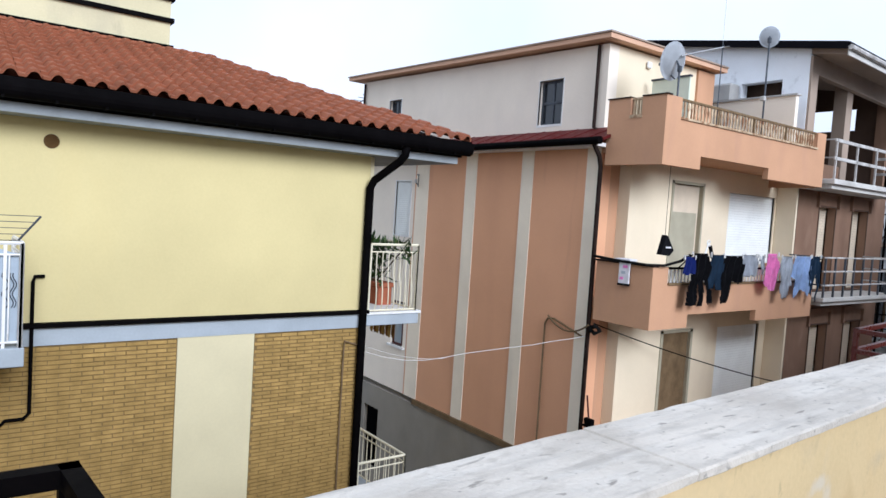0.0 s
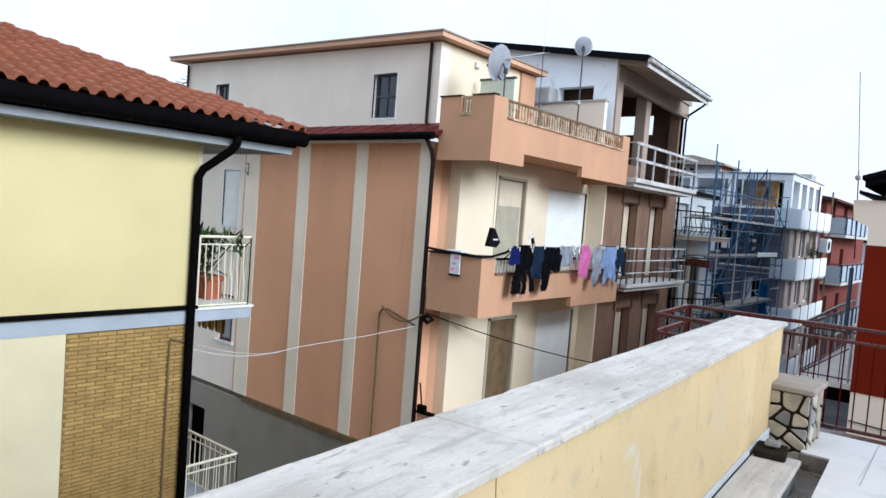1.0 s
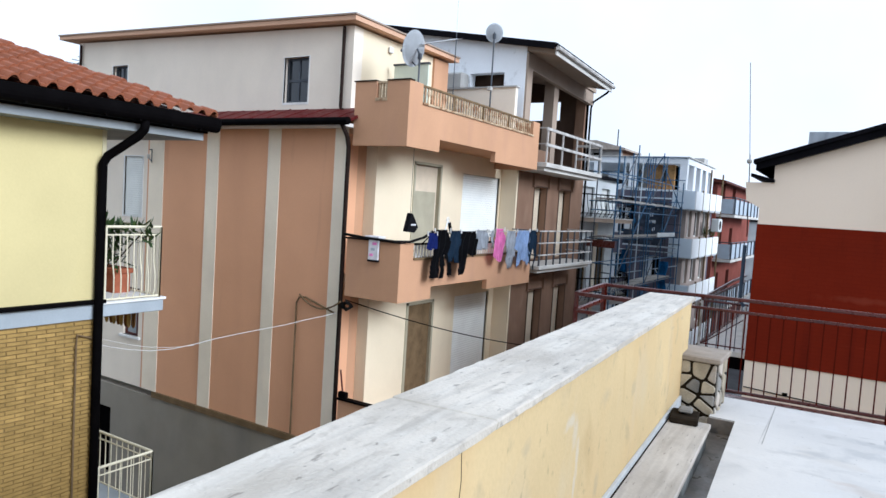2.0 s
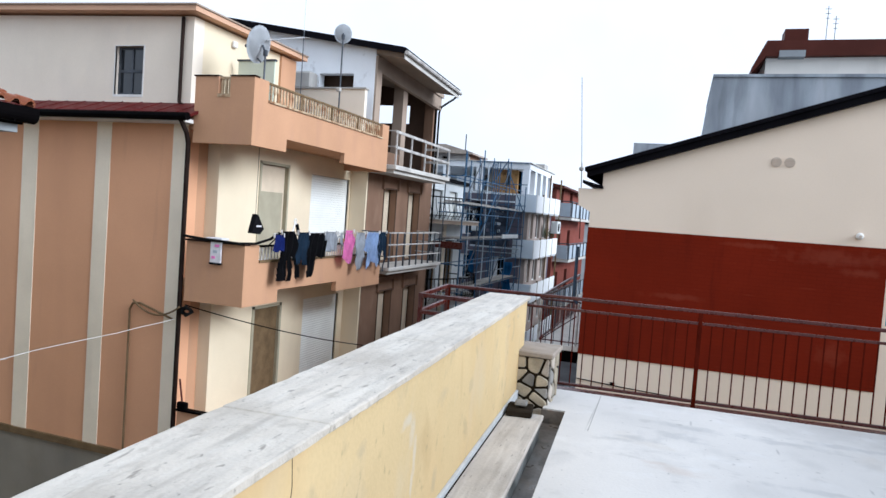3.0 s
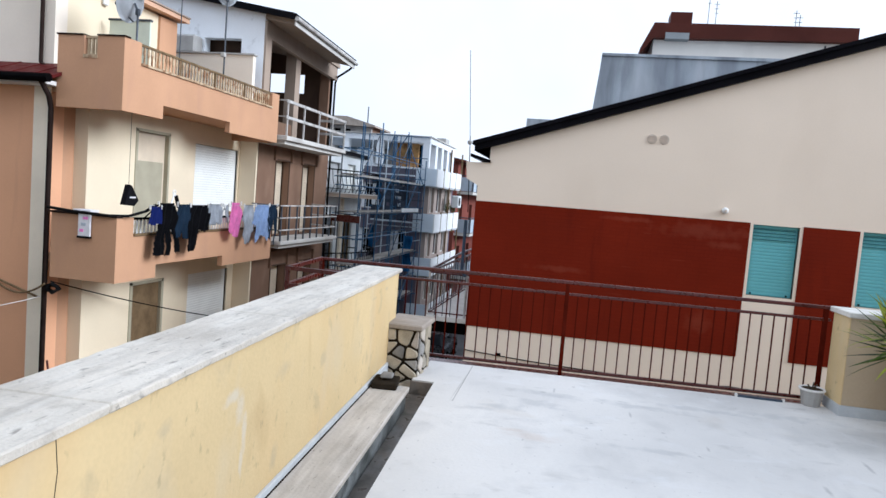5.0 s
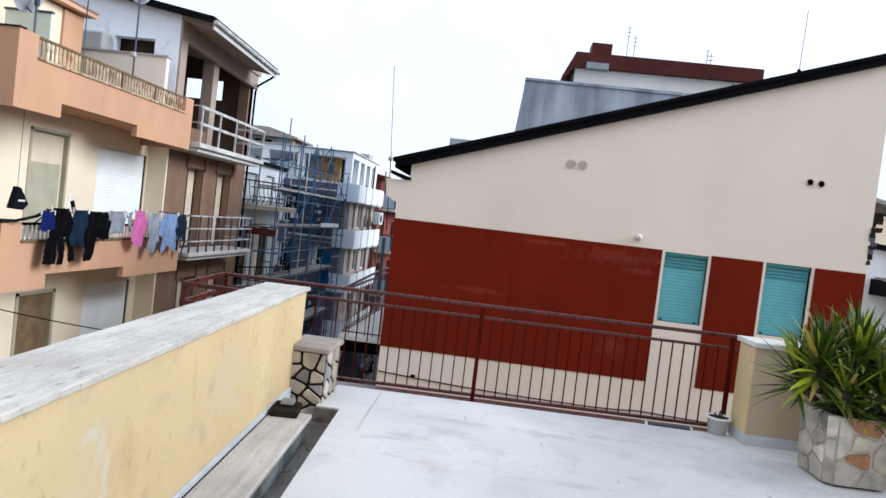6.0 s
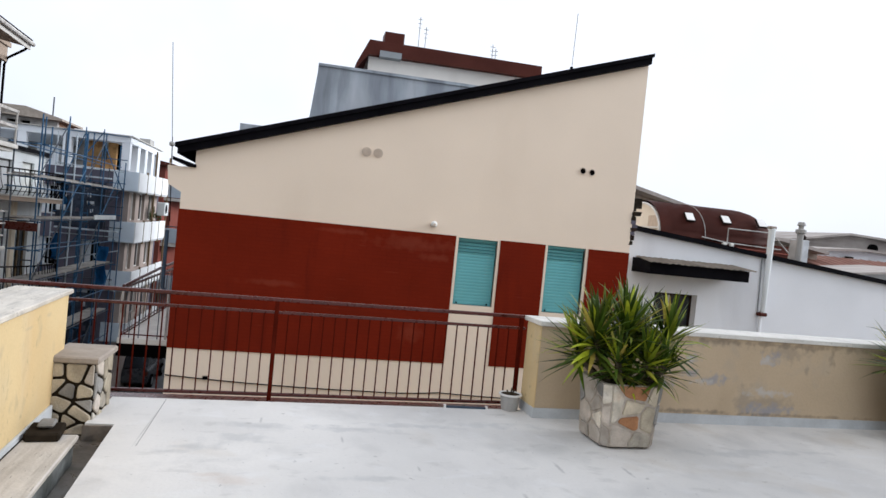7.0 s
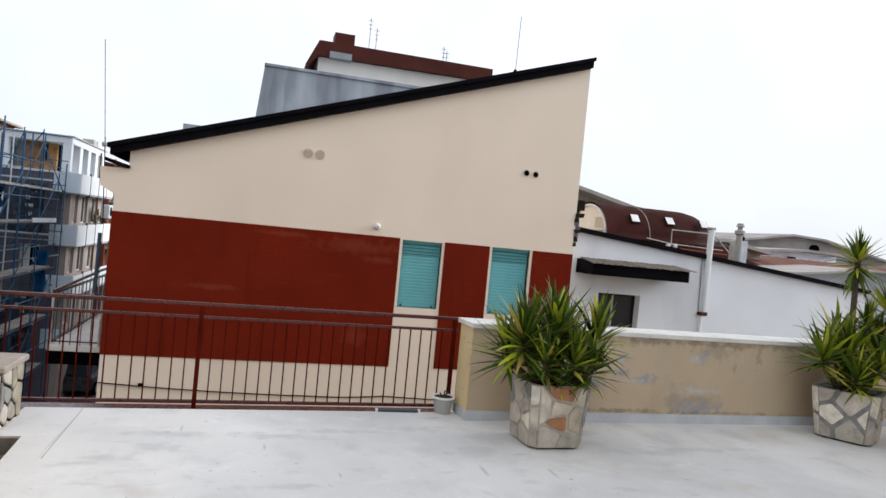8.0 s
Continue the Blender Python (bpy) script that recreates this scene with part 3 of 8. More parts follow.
def adopt(ob, parent):
    ob.parent = parent
    if parent.type == "EMPTY":
        ob.matrix_parent_inverse = parent.matrix_basis.inverted()


def thing(name, base, label, category, group="", kind=""):
    ob = new(name)
    ob.empty_display_size = 0.2
    ob.matrix_basis = Matrix.Translation(base)
    return tagged(ob, label, category, group, kind)


def solid(name, bm, material, label, category, group="", kind="", smooth=False):
    """A thing or a piece of the setting that is one mesh."""
    return tagged(new(name, mesh_of(name, bm, material, smooth)), label, category, group, kind)


def B():
    return bmesh.new()


def box(*a, **k):
    return bx(B(), *a, **k)


def rods(segments, r, n=6):
    bm = B()
    for p, q in segments:
        tube(bm, (p, q), r, n)
    return bm


def shutter(parent, axis, at, u0, u1, z0, z1, mat_slat, mat_frame, pitch=0.055, depth=0.05, group_label="", out=1):
    """A roller shutter in an opening: a frame under the house, its slats under the frame. at is the slats' plane; out the side that shows."""
    fw = 0.045
    a, b = (at - 0.02 * out, at + depth * out)
    fr = wall_holes(B(), axis, min(a, b), abs(b - a), u0 - fw, u1 + fw, z0 - 0.04, z1 + fw * 0.6, [(u0, u1, z0, z1)])
    w = part("window", fr, mat_frame, parent, group_label)
    count = max(3, int((z1 - z0) / pitch))
    h = (z1 - z0) / count
    bm = B()
    p, q, r_ = at, at + 0.008 * out, at - 0.012 * out
    prof = [(r_, 0.0), (p + 0.004 * out, 0.0), (q, h * 0.3), (q, h * 0.7), (p + 0.004 * out, h * 0.97), (r_, h * 0.97)]
    if axis == "x":
        prism(bm, prof, "y", u0, u1)
    else:
        prism(bm, prof, "x", u0, u1)
    me = mesh_of("slat", bm, mat_slat)
    for i in range(count):
        s = new("slat", me)
        s.parent = w
        s.location.z = z0 + i * h
    return w


# ---- the setting: street, terrace ----
GROUND = -6.9
solid("ground", box(-400, 400, -400, 900, GROUND - 0.5, GROUND), "asphalt", "grey asphalt street and ground far below", "ground", kind="structure")
bm = B()
bx(bm, -7.45, -6.35, 7.6, 70, GROUND, GROUND + 0.14, 0.02)
solid("pavement", bm, "pavement", "narrow raised pavement along the house fronts", "pavement", kind="structure")
bm = B()
bx(bm, -1.5, -0.72, 12.8, 70, GROUND, GROUND + 0.14, 0.02)
solid("pavement", bm, "pavement", "narrow raised pavement below the red gable house", "pavement", kind="structure")

# the building that carries the terrace
solid("terrace_building_wall", prism(B(), [(-0.70, 7.12), (0.05, -7.0), (14.0, -7.0), (14.0, 7.12)], "z", GROUND, -0.3), "terrace_plaster", "yellow plastered building below the terrace", "wall", kind="structure")
solid("floor", prism(B(), [(-0.10, 7.07), (-0.10, 6.25), (0.115, 6.25), (0.875, -7.0), (14.0, -7.0), (14.0, 7.25), (3.95, 7.25)], "z", -0.28, 0.0), "floor_screed", "pale stained screed roof terrace floor", "floor", kind="structure")

for (xa, ya), (xb, yb) in (((0.385, 5.75), (0.36, 7.05)),):
    bm = B()
    prism(bm, [(xa - 0.003, ya), (xa + 0.003, ya), (xb + 0.003, yb), (xb - 0.003, yb)], "z", 0.0, 0.002)
    solid("floor_joint", bm, "concrete", "thin joint in the terrace floor", "joint", kind="structure")

# the parapet runs a little askew to the rest
ASKEW = 3.3
PAR = pose(-0.37, 6.62, 0, 0, 0, ASKEW)


def askew(ob):
    ob.matrix_basis = PAR
    return ob


M["parapet_plaster"] = M["terrace_plaster"].copy()
worn_spots(M["parapet_plaster"], [(-3.70, 0.74, 0.10, 0.035), (-3.62, 0.66, 0.05, 0.09), (-3.56, 0.52, 0.028, 0.12), (-3.58, 0.38, 0.022, 0.10)], (0.62, 0.58, 0.50), 0.6, "Y", True, fray=1.2)
worn_spots(M["parapet_plaster"], [(-2.35, 0.62, 0.07, 0.06), (-0.55, 0.86, 0.08, 0.02), (-0.98, 0.83, 0.08, 0.015), (-3.15, 0.25, 0.06, 0.08), (-4.3, 0.78, 0.05, 0.04), (-1.5, 0.75, 0.05, 0.08), (-3.05, 0.72, 0.12, 0.06), (-0.1, 0.2, 0.06, 0.25)], (0.44, 0.37, 0.26), 0.4, "Y", True, fray=1.4)
parapet = askew(solid("parapet_wall", box(-0.40, -0.03, -13.5, 0.0, -0.3, 0.965, bev=0.004), "parapet_plaster", "yellow plastered parapet wall with faded patches", "wall", kind="structure"))
random.seed(4)
y = 0.02
for step in (3.02, 1.68, 2.4, 2.4, 2.4, 1.5):
    bm = B()
    bx(bm, -0.43, 0.0, y - step + 0.003, y, 0.965, 1.0 + 0.0, 0.006)
    bmesh.ops.subdivide_edges(bm, edges=[e for e in bm.edges if e.calc_length() > 1], cuts=24)
    for v in bm.verts:
        if v.co.x > -0.02 or v.co.x < -0.41:
            v.co += Vector((random.uniform(-0.003, 0.002), 0, random.uniform(-0.0018, 0.001)))
    slab = part("coping_slab", bm, "marble", parapet, "weathered grey marble coping slab")
    y -= step
# the base of the parapet: skirting strip, marble ledge, drain channel
askew(solid("skirting", box(-0.03, -0.008, -13.0, -0.30, 0.0, 0.115, bev=0.003), "skirting", "grey painted skirting along the parapet", "trim", kind="structure"))
bm = B()
bx(bm, -0.03, 0.32, -13.0, -0.9, 0.035, 0.075, 0.008)
askew(solid("ledge", bm, "ledge_stone", "worn marble ledge at the foot of the parapet", "ledge", kind="structure"))
askew(solid("ledge_base", box(-0.03, 0.295, -13.0, -0.92, -0.2, 0.035), "mossy_base", "dark mossy base of the ledge in the drain", "ledge", kind="structure"))
askew(solid("ledge_joint", box(-0.008, 0.002, -13.0, -0.9, 0.07, 0.078), "joint_dark", "dark joint between ledge and skirting", "joint", kind="structure"))
askew(solid("drain_channel", box(0.0, 0.50, -13.0, 0.45, -0.3, -0.13), "gutter_dark", "dark wet drain channel beside the terrace floor", "drain", kind="structure"))

EDGE = Matrix.Translation((1.262, 7.27, 0)) @ Matrix.Rotation(math.atan(0.045), 4, "Z") @ Matrix.Translation((-1.262, -7.28, 0))
solid("rail_kerb", box(-1.5, 3.85, 7.14, 7.42, -0.3, -0.03, bev=0.006), "rail_red", "dark red painted kerb at the terrace edge", "trim", kind="structure").matrix_basis = EDGE
# lining added over the pale floor face to imitate the shadow there
askew(solid("drain_end_shade", box(0.24, 0.475, -0.43, -0.402, -0.29, -0.006), "gutter_dark", "dark lining for the shadow at the end of the drain", "drain", kind="structure"))
solid("balcony_slab", box(-1.5, -0.6, 5.9, 7.14, -0.2, -0.05), "concrete", "small concrete slab outside the parapet", "slab", kind="structure")
solid("balcony_slab", box(-1.15, -0.30, -7.0, 0.6, -0.2, -0.05), "concrete", "concrete slab outside the parapet", "slab", kind="structure")

# low wall on the far side of the terrace
low = solid("low_wall", prism(B(), [(3.88, 6.97), (13.5, 7.20), (13.5, 7.47), (3.865, 7.33)], "z", -0.3, 0.935), "wall_plaster_worn", "low ochre plaster wall with peeling grey patches", "wall", kind="structure")
part("wall_end", prism(B(), [(3.878, 6.966), (3.868, 6.966), (3.853, 7.33), (3.863, 7.33)], "z", 0.10, 0.93), "terrace_plaster", low, "paler yellow end of the low wall")
x = 3.62
for step in (1.9, 2.1, 2.0, 2.0, 1.9):
    bm = B()
    ya, yb = 6.93 + (x - 3.6) * 0.0238, 6.93 + (x + step - 3.6) * 0.0238
    prism(bm, [(x, ya + (0.06 if x < 4 else 0)), (x + step - 0.004, yb), (x + step - 0.004, yb + 0.42), (x, ya + 0.42)] if x > 4 else [(3.825, 7.37), (3.845, 6.925), (x + step - 0.004, yb), (x + step - 0.004, yb + 0.42)], "z", 0.935, 0.985)
    bmesh.ops.bevel(bm, geom=list(bm.edges), offset=0.006, segments=1, affect="EDGES")
    part("coping_slab", bm, "coping_pale", low, "pale stone coping slab")
    x += step
sk = B()
prism(sk, [(3.86, 6.953), (13.5, 7.183), (13.5, 7.198), (3.87, 6.968)], "z", 0.0, 0.10)
prism(sk, [(3.86, 6.953), (3.868, 6.966), (3.853, 7.33), (3.843, 7.33)], "z", 0.0, 0.10)
solid("skirting", sk, "skirting", "blue-grey skirting along the low wall", "trim", kind="structure")


crack = B()
tube(crack, [(-0.030, -4.89 + dy, z) for dy, z in ((0.0, 0.955), (0.012, 0.85), (-0.004, 0.72), (0.01, 0.6), (0.0, 0.45), (0.016, 0.3), (0.006, 0.12))], 0.0018, 4)
ob = new("wall_crack", mesh_of("wall_crack", crack, "joint_dark"))
ob.parent = parapet

# unseen tall wall on the sunny side, added to shade the terrace
solid("shade_wall_east", box(10.6, 10.95, -7.0, 6.9, -0.3, 5.6), "wall_plaster_worn", "plain unseen plaster wall added to shade the terrace", "wall", kind="structure")


# ---- railings on the terrace ----
def far_railing():
    t = thing("railing", (1.2, 7.28, -0.03), "dark red painted iron railing at the terrace edge", "railing")
    yy = 7.28
    part("handrail", box(-1.44, 3.95, yy - 0.02, yy + 0.02, 0.945, 0.98, bev=0.006), "rail_red", t)
    part("second_rail", box(-1.42, 3.85, yy - 0.014, yy + 0.014, 0.825, 0.853, bev=0.004), "rail_red", t)
    part("bottom_rail", box(-0.5, 3.72, yy - 0.018, yy + 0.018, 0.02, 0.05, bev=0.004), "rail_red", t)
    for px in (-1.42, -0.62, 1.262, 3.80):
        part("post", box(px - 0.02, px + 0.02, yy - 0.02, yy + 0.02, -0.06, 0.95, bev=0.004), "baluster_red", t)
    me = mesh_of("baluster", box(-0.006, 0.006, yy - 0.006, yy + 0.006, 0.045, 0.83), "baluster_red")
    px = 1.262 - 0.1145
    while px > -0.55:
        ob = new("baluster", me)
        adopt(ob, t)
        ob.location.x = px
        px -= 0.1145
    px = 1.262 + 0.1145
    while px < 3.75:
        ob = new("baluster", me)
        adopt(ob, t)
        ob.location.x = px
        px += 0.1145
    return t


def guard(corners, base, label, posts, r=0.018, top=0.962):
    """A guard rail of two flat bars through corner points, on posts."""
    t = thing("guard_rail", base, label, "railing")
    for z in (top, top - 0.162):
        for p, q in zip(corners, corners[1:]):
            bm = B()
            d = (Vector(q) - Vector(p)).normalized() * r
            s = Vector((-d.y, d.x)).normalized() * r
            pts = [Vector(p) - d + s, Vector(q) + d + s, Vector(q) + d - s, Vector(p) - d - s]
            prism(bm, [tuple(v) for v in pts], "z", z - r, z + r)
            part("bar", bm, "rail_red" if r < 0.02 else "dark_metal", t)
    for px, py in posts:
        part("post", box(px - r, px + r, py - r, py + r, -0.06, top - 0.01, bev=0.003), "rail_red" if r < 0.02 else "dark_metal", t)
    return t


edge_rail = far_railing()
edge_rail.matrix_basis = EDGE @ edge_rail.matrix_basis
guard([(-1.43, 7.16), (-1.335, 6.05), (-0.80, 6.02)], (-1.3, 6.6, -0.05), "dark red iron guard rail outside the parapet", [(-1.335, 6.05), (-1.43, 7.14)])
guard([(-1.06, -3.0), (-1.03, 0.47), (-0.50, 0.50)], (-1.03, 0.3, -0.05), "dark brown metal guard rail outside the parapet", [(-1.03, 0.47), (-1.04, -1.2)], r=0.026, top=0.93)


# ---- stone-clad pillar and planters ----
def clip_poly(poly, mid, d, off):
    out = []
    for i, p in enumerate(poly):
        q = poly[(i + 1) % len(poly)]
        a, b = (p - mid).dot(d) + off, (q - mid).dot(d) + off
        if a <= 0:
            out.append(p)
        if a * b < 0:
            out.append(p.lerp(q, a / (a - b)))
    return out


def stone_cells(nu, nv, w, h, gap, seed):
    """Uneven stones that fill a w x h face, as polygons with the joints taken off."""
    rng = random.Random(seed)
    sites = [Vector(((i + 0.5 + rng.uniform(-0.42, 0.42) + (0.25 if j % 2 else -0.25)) * w / nu, (j + 0.5 + rng.uniform(-0.36, 0.36)) * h / nv)) for i in range(nu) for j in range(nv)]
    cells = []
    for s in sites:
        poly = [Vector(p) for p in ((0.004, 0.004), (w - 0.004, 0.004), (w - 0.004, h - 0.004), (0.004, h - 0.004))]
        for o in sites:
            if o is not s and len(poly) > 2:
                d = (o - s).normalized()
                poly = clip_poly(poly, (o + s) / 2, d, gap / 2)
        if len(poly) < 3:
            continue
        k, cut = len(poly), []
        for i, p in enumerate(poly):
            a, b = poly[i - 1], poly[(i + 1) % k]
            cut += [p.lerp(a, min(0.3, 0.012 / max(1e-3, (a - p).length))), p.lerp(b, min(0.3, 0.012 / max(1e-3, (b - p).length)))]
        cells.append(cut)
    return cells


def clad(parent, corners, nu, nv, gap, seed, mats, proud=0.014, accents=()):
    """Stones on a face given by its bottom-left, bottom-right, top-right and top-left corners, seen from outside.
    accents: (across, up, material) for the stone nearest to that place on the face."""
    bl, br, tr, tl = (Vector(c) for c in corners)
    w, h = (br - bl).length, (tl - bl).length
    out = (br - bl).cross(tl - bl).normalized()
    rng = random.Random(seed + 99)

    def at(u, v, d):
        a, b = u / w, v / h
        return (bl.lerp(br, a)).lerp(tl.lerp(tr, a), b) + out * d

    cells = stone_cells(nu, nv, w, h, gap, seed)
    mids = [sum(cell, Vector((0, 0))) / len(cell) for cell in cells]
    special = {min(range(len(cells)), key=lambda i: (mids[i] - Vector((u * w, v * h))).length): m for u, v, m in accents}
    for k, (cell, c) in enumerate(zip(cells, mids)):
        d = proud * rng.uniform(0.7, 1.3)
        bm = B()
        rings = [[bm.verts.new(at(*p, -0.004)) for p in cell], [bm.verts.new(at(*p, d * 0.7)) for p in cell], [bm.verts.new(at(*(p.lerp(c, 0.12)), d)) for p in cell]]
        for a, b in zip(rings, rings[1:]):
            for i in range(len(cell)):
                j = (i + 1) % len(cell)
                bm.faces.new((a[i], a[j], b[j], b[i]))
        bm.faces.new(rings[-1])
        part("stone", bm, special.get(k, rng.choice(mats)), parent)


def stone_pillar():
    t = thing("stone_pillar", (-0.24, 6.6, -0.13), "low pillar clad in irregular pale stones with dark joints", "pillar")
    part("core", box(-0.42, -0.08, 6.345, 6.84, -0.13, 0.45), "joint_dark", t)
    mats = ["stone_tan", "stone_tan", "stone_grey", "stone_beige", "stone_pale"]
    clad(t, [(-0.42, 6.345, -0.12), (-0.08, 6.345, -0.12), (-0.08, 6.345, 0.445), (-0.42, 6.345, 0.445)], 3, 4, 0.024, 5, mats)
    clad(t, [(-0.08, 6.345, -0.12), (-0.08, 6.84, -0.12), (-0.08, 6.84, 0.445), (-0.08, 6.345, 0.445)], 3, 4, 0.024, 8, mats)
    bm = box(-0.45, -0.045, 6.31, 6.88, 0.45, 0.505, bev=0.012)
    part("cap", bm, "cap_stone", t, "flat weathered stone cap")
    return t


stone_pillar()
t = thing("loose_brick", (-0.20, 5.68, 0.075), "broken mossy brick lying on the ledge", "brick")
m_ = Matrix.Translation((-0.20, 5.68, 0.075)) @ Matrix.Rotation(radians(8), 4, "Z")
bm = bx(B(), -0.11, 0.11, -0.14, 0.14, 0.0, 0.06, 0.012)
bmesh.ops.transform(bm, matrix=m_, verts=bm.verts)
part("brick_body", bm, "joint_dark", t)
bm = bx(B(), -0.05, 0.06, -0.06, 0.10, 0.072, 0.10, 0.014)
bmesh.ops.transform(bm, matrix=m_, verts=bm.verts)
part("stone_chip", bm, "stone_grey", t, "pale stone chip")


def leaf_mesh(length, width, bend, fold):
    """A sword-shaped leaf, folded along its middle, that arches over by bend (radians)."""
    bm, n = B(), 6
    rows = []
    z, r, a = 0.0, 0.0, 0.0
    for i in range(n + 1):
        s = i / n
        w = width * (0.45 + 0.55 * min(1, s * 3.0)) * (1 - max(0, s - 0.35) / 0.65) ** 0.8
        a = bend * s ** 1.6
        rows.append([bm.verts.new(p) for p in ((-w, r + fold * w * math.cos(a), z - fold * w * math.sin(a)), (0, r, z), (w, r + fold * w * math.cos(a), z - fold * w * math.sin(a)))] if i < n else [bm.verts.new((0, r, z))])
        z += math.cos(a) * length / n
        r += math.sin(a) * length / n
    for p, q in zip(rows, rows[1:]):
        if len(q) == 3:
            bm.faces.new((p[0], p[1], q[1], q[0]))
            bm.faces.new((p[1], p[2], q[2], q[1]))
        else:
            bm.faces.new((p[0], p[1], q[0]))
            bm.faces.new((p[1], p[2], q[0]))
    return mesh_of("leaf", bm, "leaf", smooth=True)


LEAVES = [leaf_mesh(1.0, w, b, f) for w, b, f in ((0.052, 0.2, 0.35), (0.062, 0.4, 0.3), (0.056, 0.65, 0.35), (0.066, 0.3, 0.25), (0.052, 1.0, 0.3), (0.058, 0.15, 0.4))]


DARK_LEAVES = []
for w, b_, f in ((0.12, 0.3, 0.3), (0.16, 0.6, 0.3)):
    me = leaf_mesh(1.0, w, b_, f)
    me.materials.clear()
    me.materials.append(M["leaf_small"])
    DARK_LEAVES.append(me)


def rosette(parent, name, c, count, length, seed, low=-25, high=88, stem=None, spare=None, keep=1.0):
    """A head of sword leaves round c: a stem mesh with its leaves under it. Past a share of keep they join the spare bmesh."""
    rng = random.Random(seed)
    c = Vector(c)
    head = part(name, tube(B(), stem or [c - Vector((0, 0, 0.22)), c + Vector((0, 0, 0.02))], [0.03, 0.022] if not stem else 0.032, 7), "bark", parent)
    for i in range(count):
        s = (i + 0.5) / count
        elev = radians(high + (low - high) * s ** 1.1 + rng.uniform(-10, 10))
        yaw = i * 2.39996 + rng.uniform(-0.25, 0.25)
        size = length * rng.uniform(0.72, 1.12) * (0.85 if s < 0.12 else 1.0)
        m = Matrix.Translation(c + Vector((0, 0, 0.05 - 0.16 * s))) @ Matrix.Rotation(yaw, 4, "Z") @ Matrix.Rotation(-(math.pi / 2 - elev), 4, "X") @ Matrix.Rotation(rng.uniform(-0.3, 0.3), 4, "Z") @ Matrix.Scale(size, 4)
        me = rng.choice(LEAVES)
        if spare is not None and rng.random() > keep:
            old = len(spare.verts)
            spare.from_mesh(me)
            spare.verts.ensure_lookup_table()
            bmesh.ops.transform(spare, matrix=m, verts=spare.verts[old:])
            continue
        ob = new("leaf", me)
        ob.parent = head
        ob.matrix_basis = m
    return head


def planter(name, label, centre, turn, base_w, top_w, height, seed, mats, joint, gap, grid=(2, 4), accents=()):
    t = thing(name, (centre[0], centre[1], 0), label, "planter")
    m = Matrix.Translation((centre[0], centre[1], 0)) @ Matrix.Rotation(radians(turn), 4, "Z")

    def ring(w, z, ch=0.22):
        h = w / 2
        c = h * (1 - ch)
        return [m @ Vector((x, y_, z)) for x, y_ in ((-c, -h), (c, -h), (h, -c), (h, c), (c, h), (-c, h), (-h, c), (-h, -c))]

    lo, hi = ring(base_w, 0.02), ring(top_w, height)
    # dark inset below the pot, put in for its contact shadow
    foot = B()
    base = [[foot.verts.new(p) for p in ring(base_w - 0.07, z)] for z in (0.0, 0.02)]
    for i in range(8):
        foot.faces.new((base[0][i], base[0][(i + 1) % 8], base[1][(i + 1) % 8], base[1][i]))
    part("foot", foot, "joint_dark", t, "dark inset that stands for the contact shadow")
    inner, deep = ring(top_w - 0.09, height), ring(top_w - 0.12, height - 0.05)
    bm = B()
    rr = [[bm.verts.new(p) for p in q] for q in (lo, hi, inner, deep)]
    for a, b in zip(rr, rr[1:]):
        for i in range(8):
            bm.faces.new((a[i], a[(i + 1) % 8], b[(i + 1) % 8], b[i]))
    bm.faces.new(rr[0][::-1])
    bm.faces.new(rr[3])
    body = part("pot", bm, joint, t)
    for i in range(8):
        j = (i + 1) % 8
        wide = i % 2 == 0
        clad(body, [lo[i], lo[j], hi[j], hi[i]], grid[0] if wide else 1, grid[1] if wide else grid[1] - 1, gap, seed + i, mats, accents=accents if i == 0 else ())
    soil = B()
    soil.faces.new([soil.verts.new(m @ Vector(((top_w / 2 - 0.06) * math.cos(k * math.pi / 6), (top_w / 2 - 0.06) * math.sin(k * math.pi / 6), height - 0.045))) for k in range(12)])
    part("soil", soil, "soil", t)
    return t


def yucca(t, centre, heads, seed):
    total = sum(h[3] for h in heads)
    spare = B()
    for k, (dx, dy, z, n, ln) in enumerate(heads):
        x, y_ = centre
        rosette(t, "yucca_head", (x + dx, y_ + dy, z), n, ln, seed + k, low=-60 if z > 1.5 else -25, stem=[(x + dx * 0.4, y_ + dy * 0.4, 0.54), (x + dx * 0.8, y_ + dy * 0.9, (0.54 + z) / 2), (x + dx, y_ + dy, z)], spare=spare, keep=min(1.0, 296 / total))
    # randomly chosen leaves, coloured darker to imitate shade between the others
    tagged(part("foliage", spare, "leaf_shaded", t, "sword leaves in a darker green for shade within the plant", smooth=True), kind="stuff")


POT_A = (4.44, 6.30)
t = planter("planter", "stone-clad planter with a bushy green yucca", POT_A, 2, 0.505, 0.585, 0.58, 20, ["stone_pale", "stone_beige", "stone_tan", "stone_pale", "stone_beige", "stone_grey"], "joint_pale", 0.024, grid=(2, 4), accents=((0.75, 0.15, "stone_pale"), (0.1, 0.55, "stone_pale"), (0.8, 0.6, "stone_tan"), (0.42, 0.48, "stone_rust"), (0.35, 0.92, "stone_rust"), (0.6, 0.05, "stone_pale")))
yucca(t, POT_A, ((0.0, 0.0, 1.02, 90, 0.54), (-0.32, -0.06, 0.94, 84, 0.50), (0.40, -0.04, 0.98, 76, 0.46), (0.12, -0.22, 0.80, 64, 0.40), (-0.12, 0.22, 0.96, 50, 0.5), (0.22, 0.20, 0.92, 50, 0.46), (-0.16, -0.22, 0.78, 56, 0.36), (0.30, -0.22, 0.76, 50, 0.36), (-0.40, 0.10, 0.82, 54, 0.44), (0.0, -0.14, 0.70, 54, 0.34)), 40)
POT_B = (8.26, 6.58)
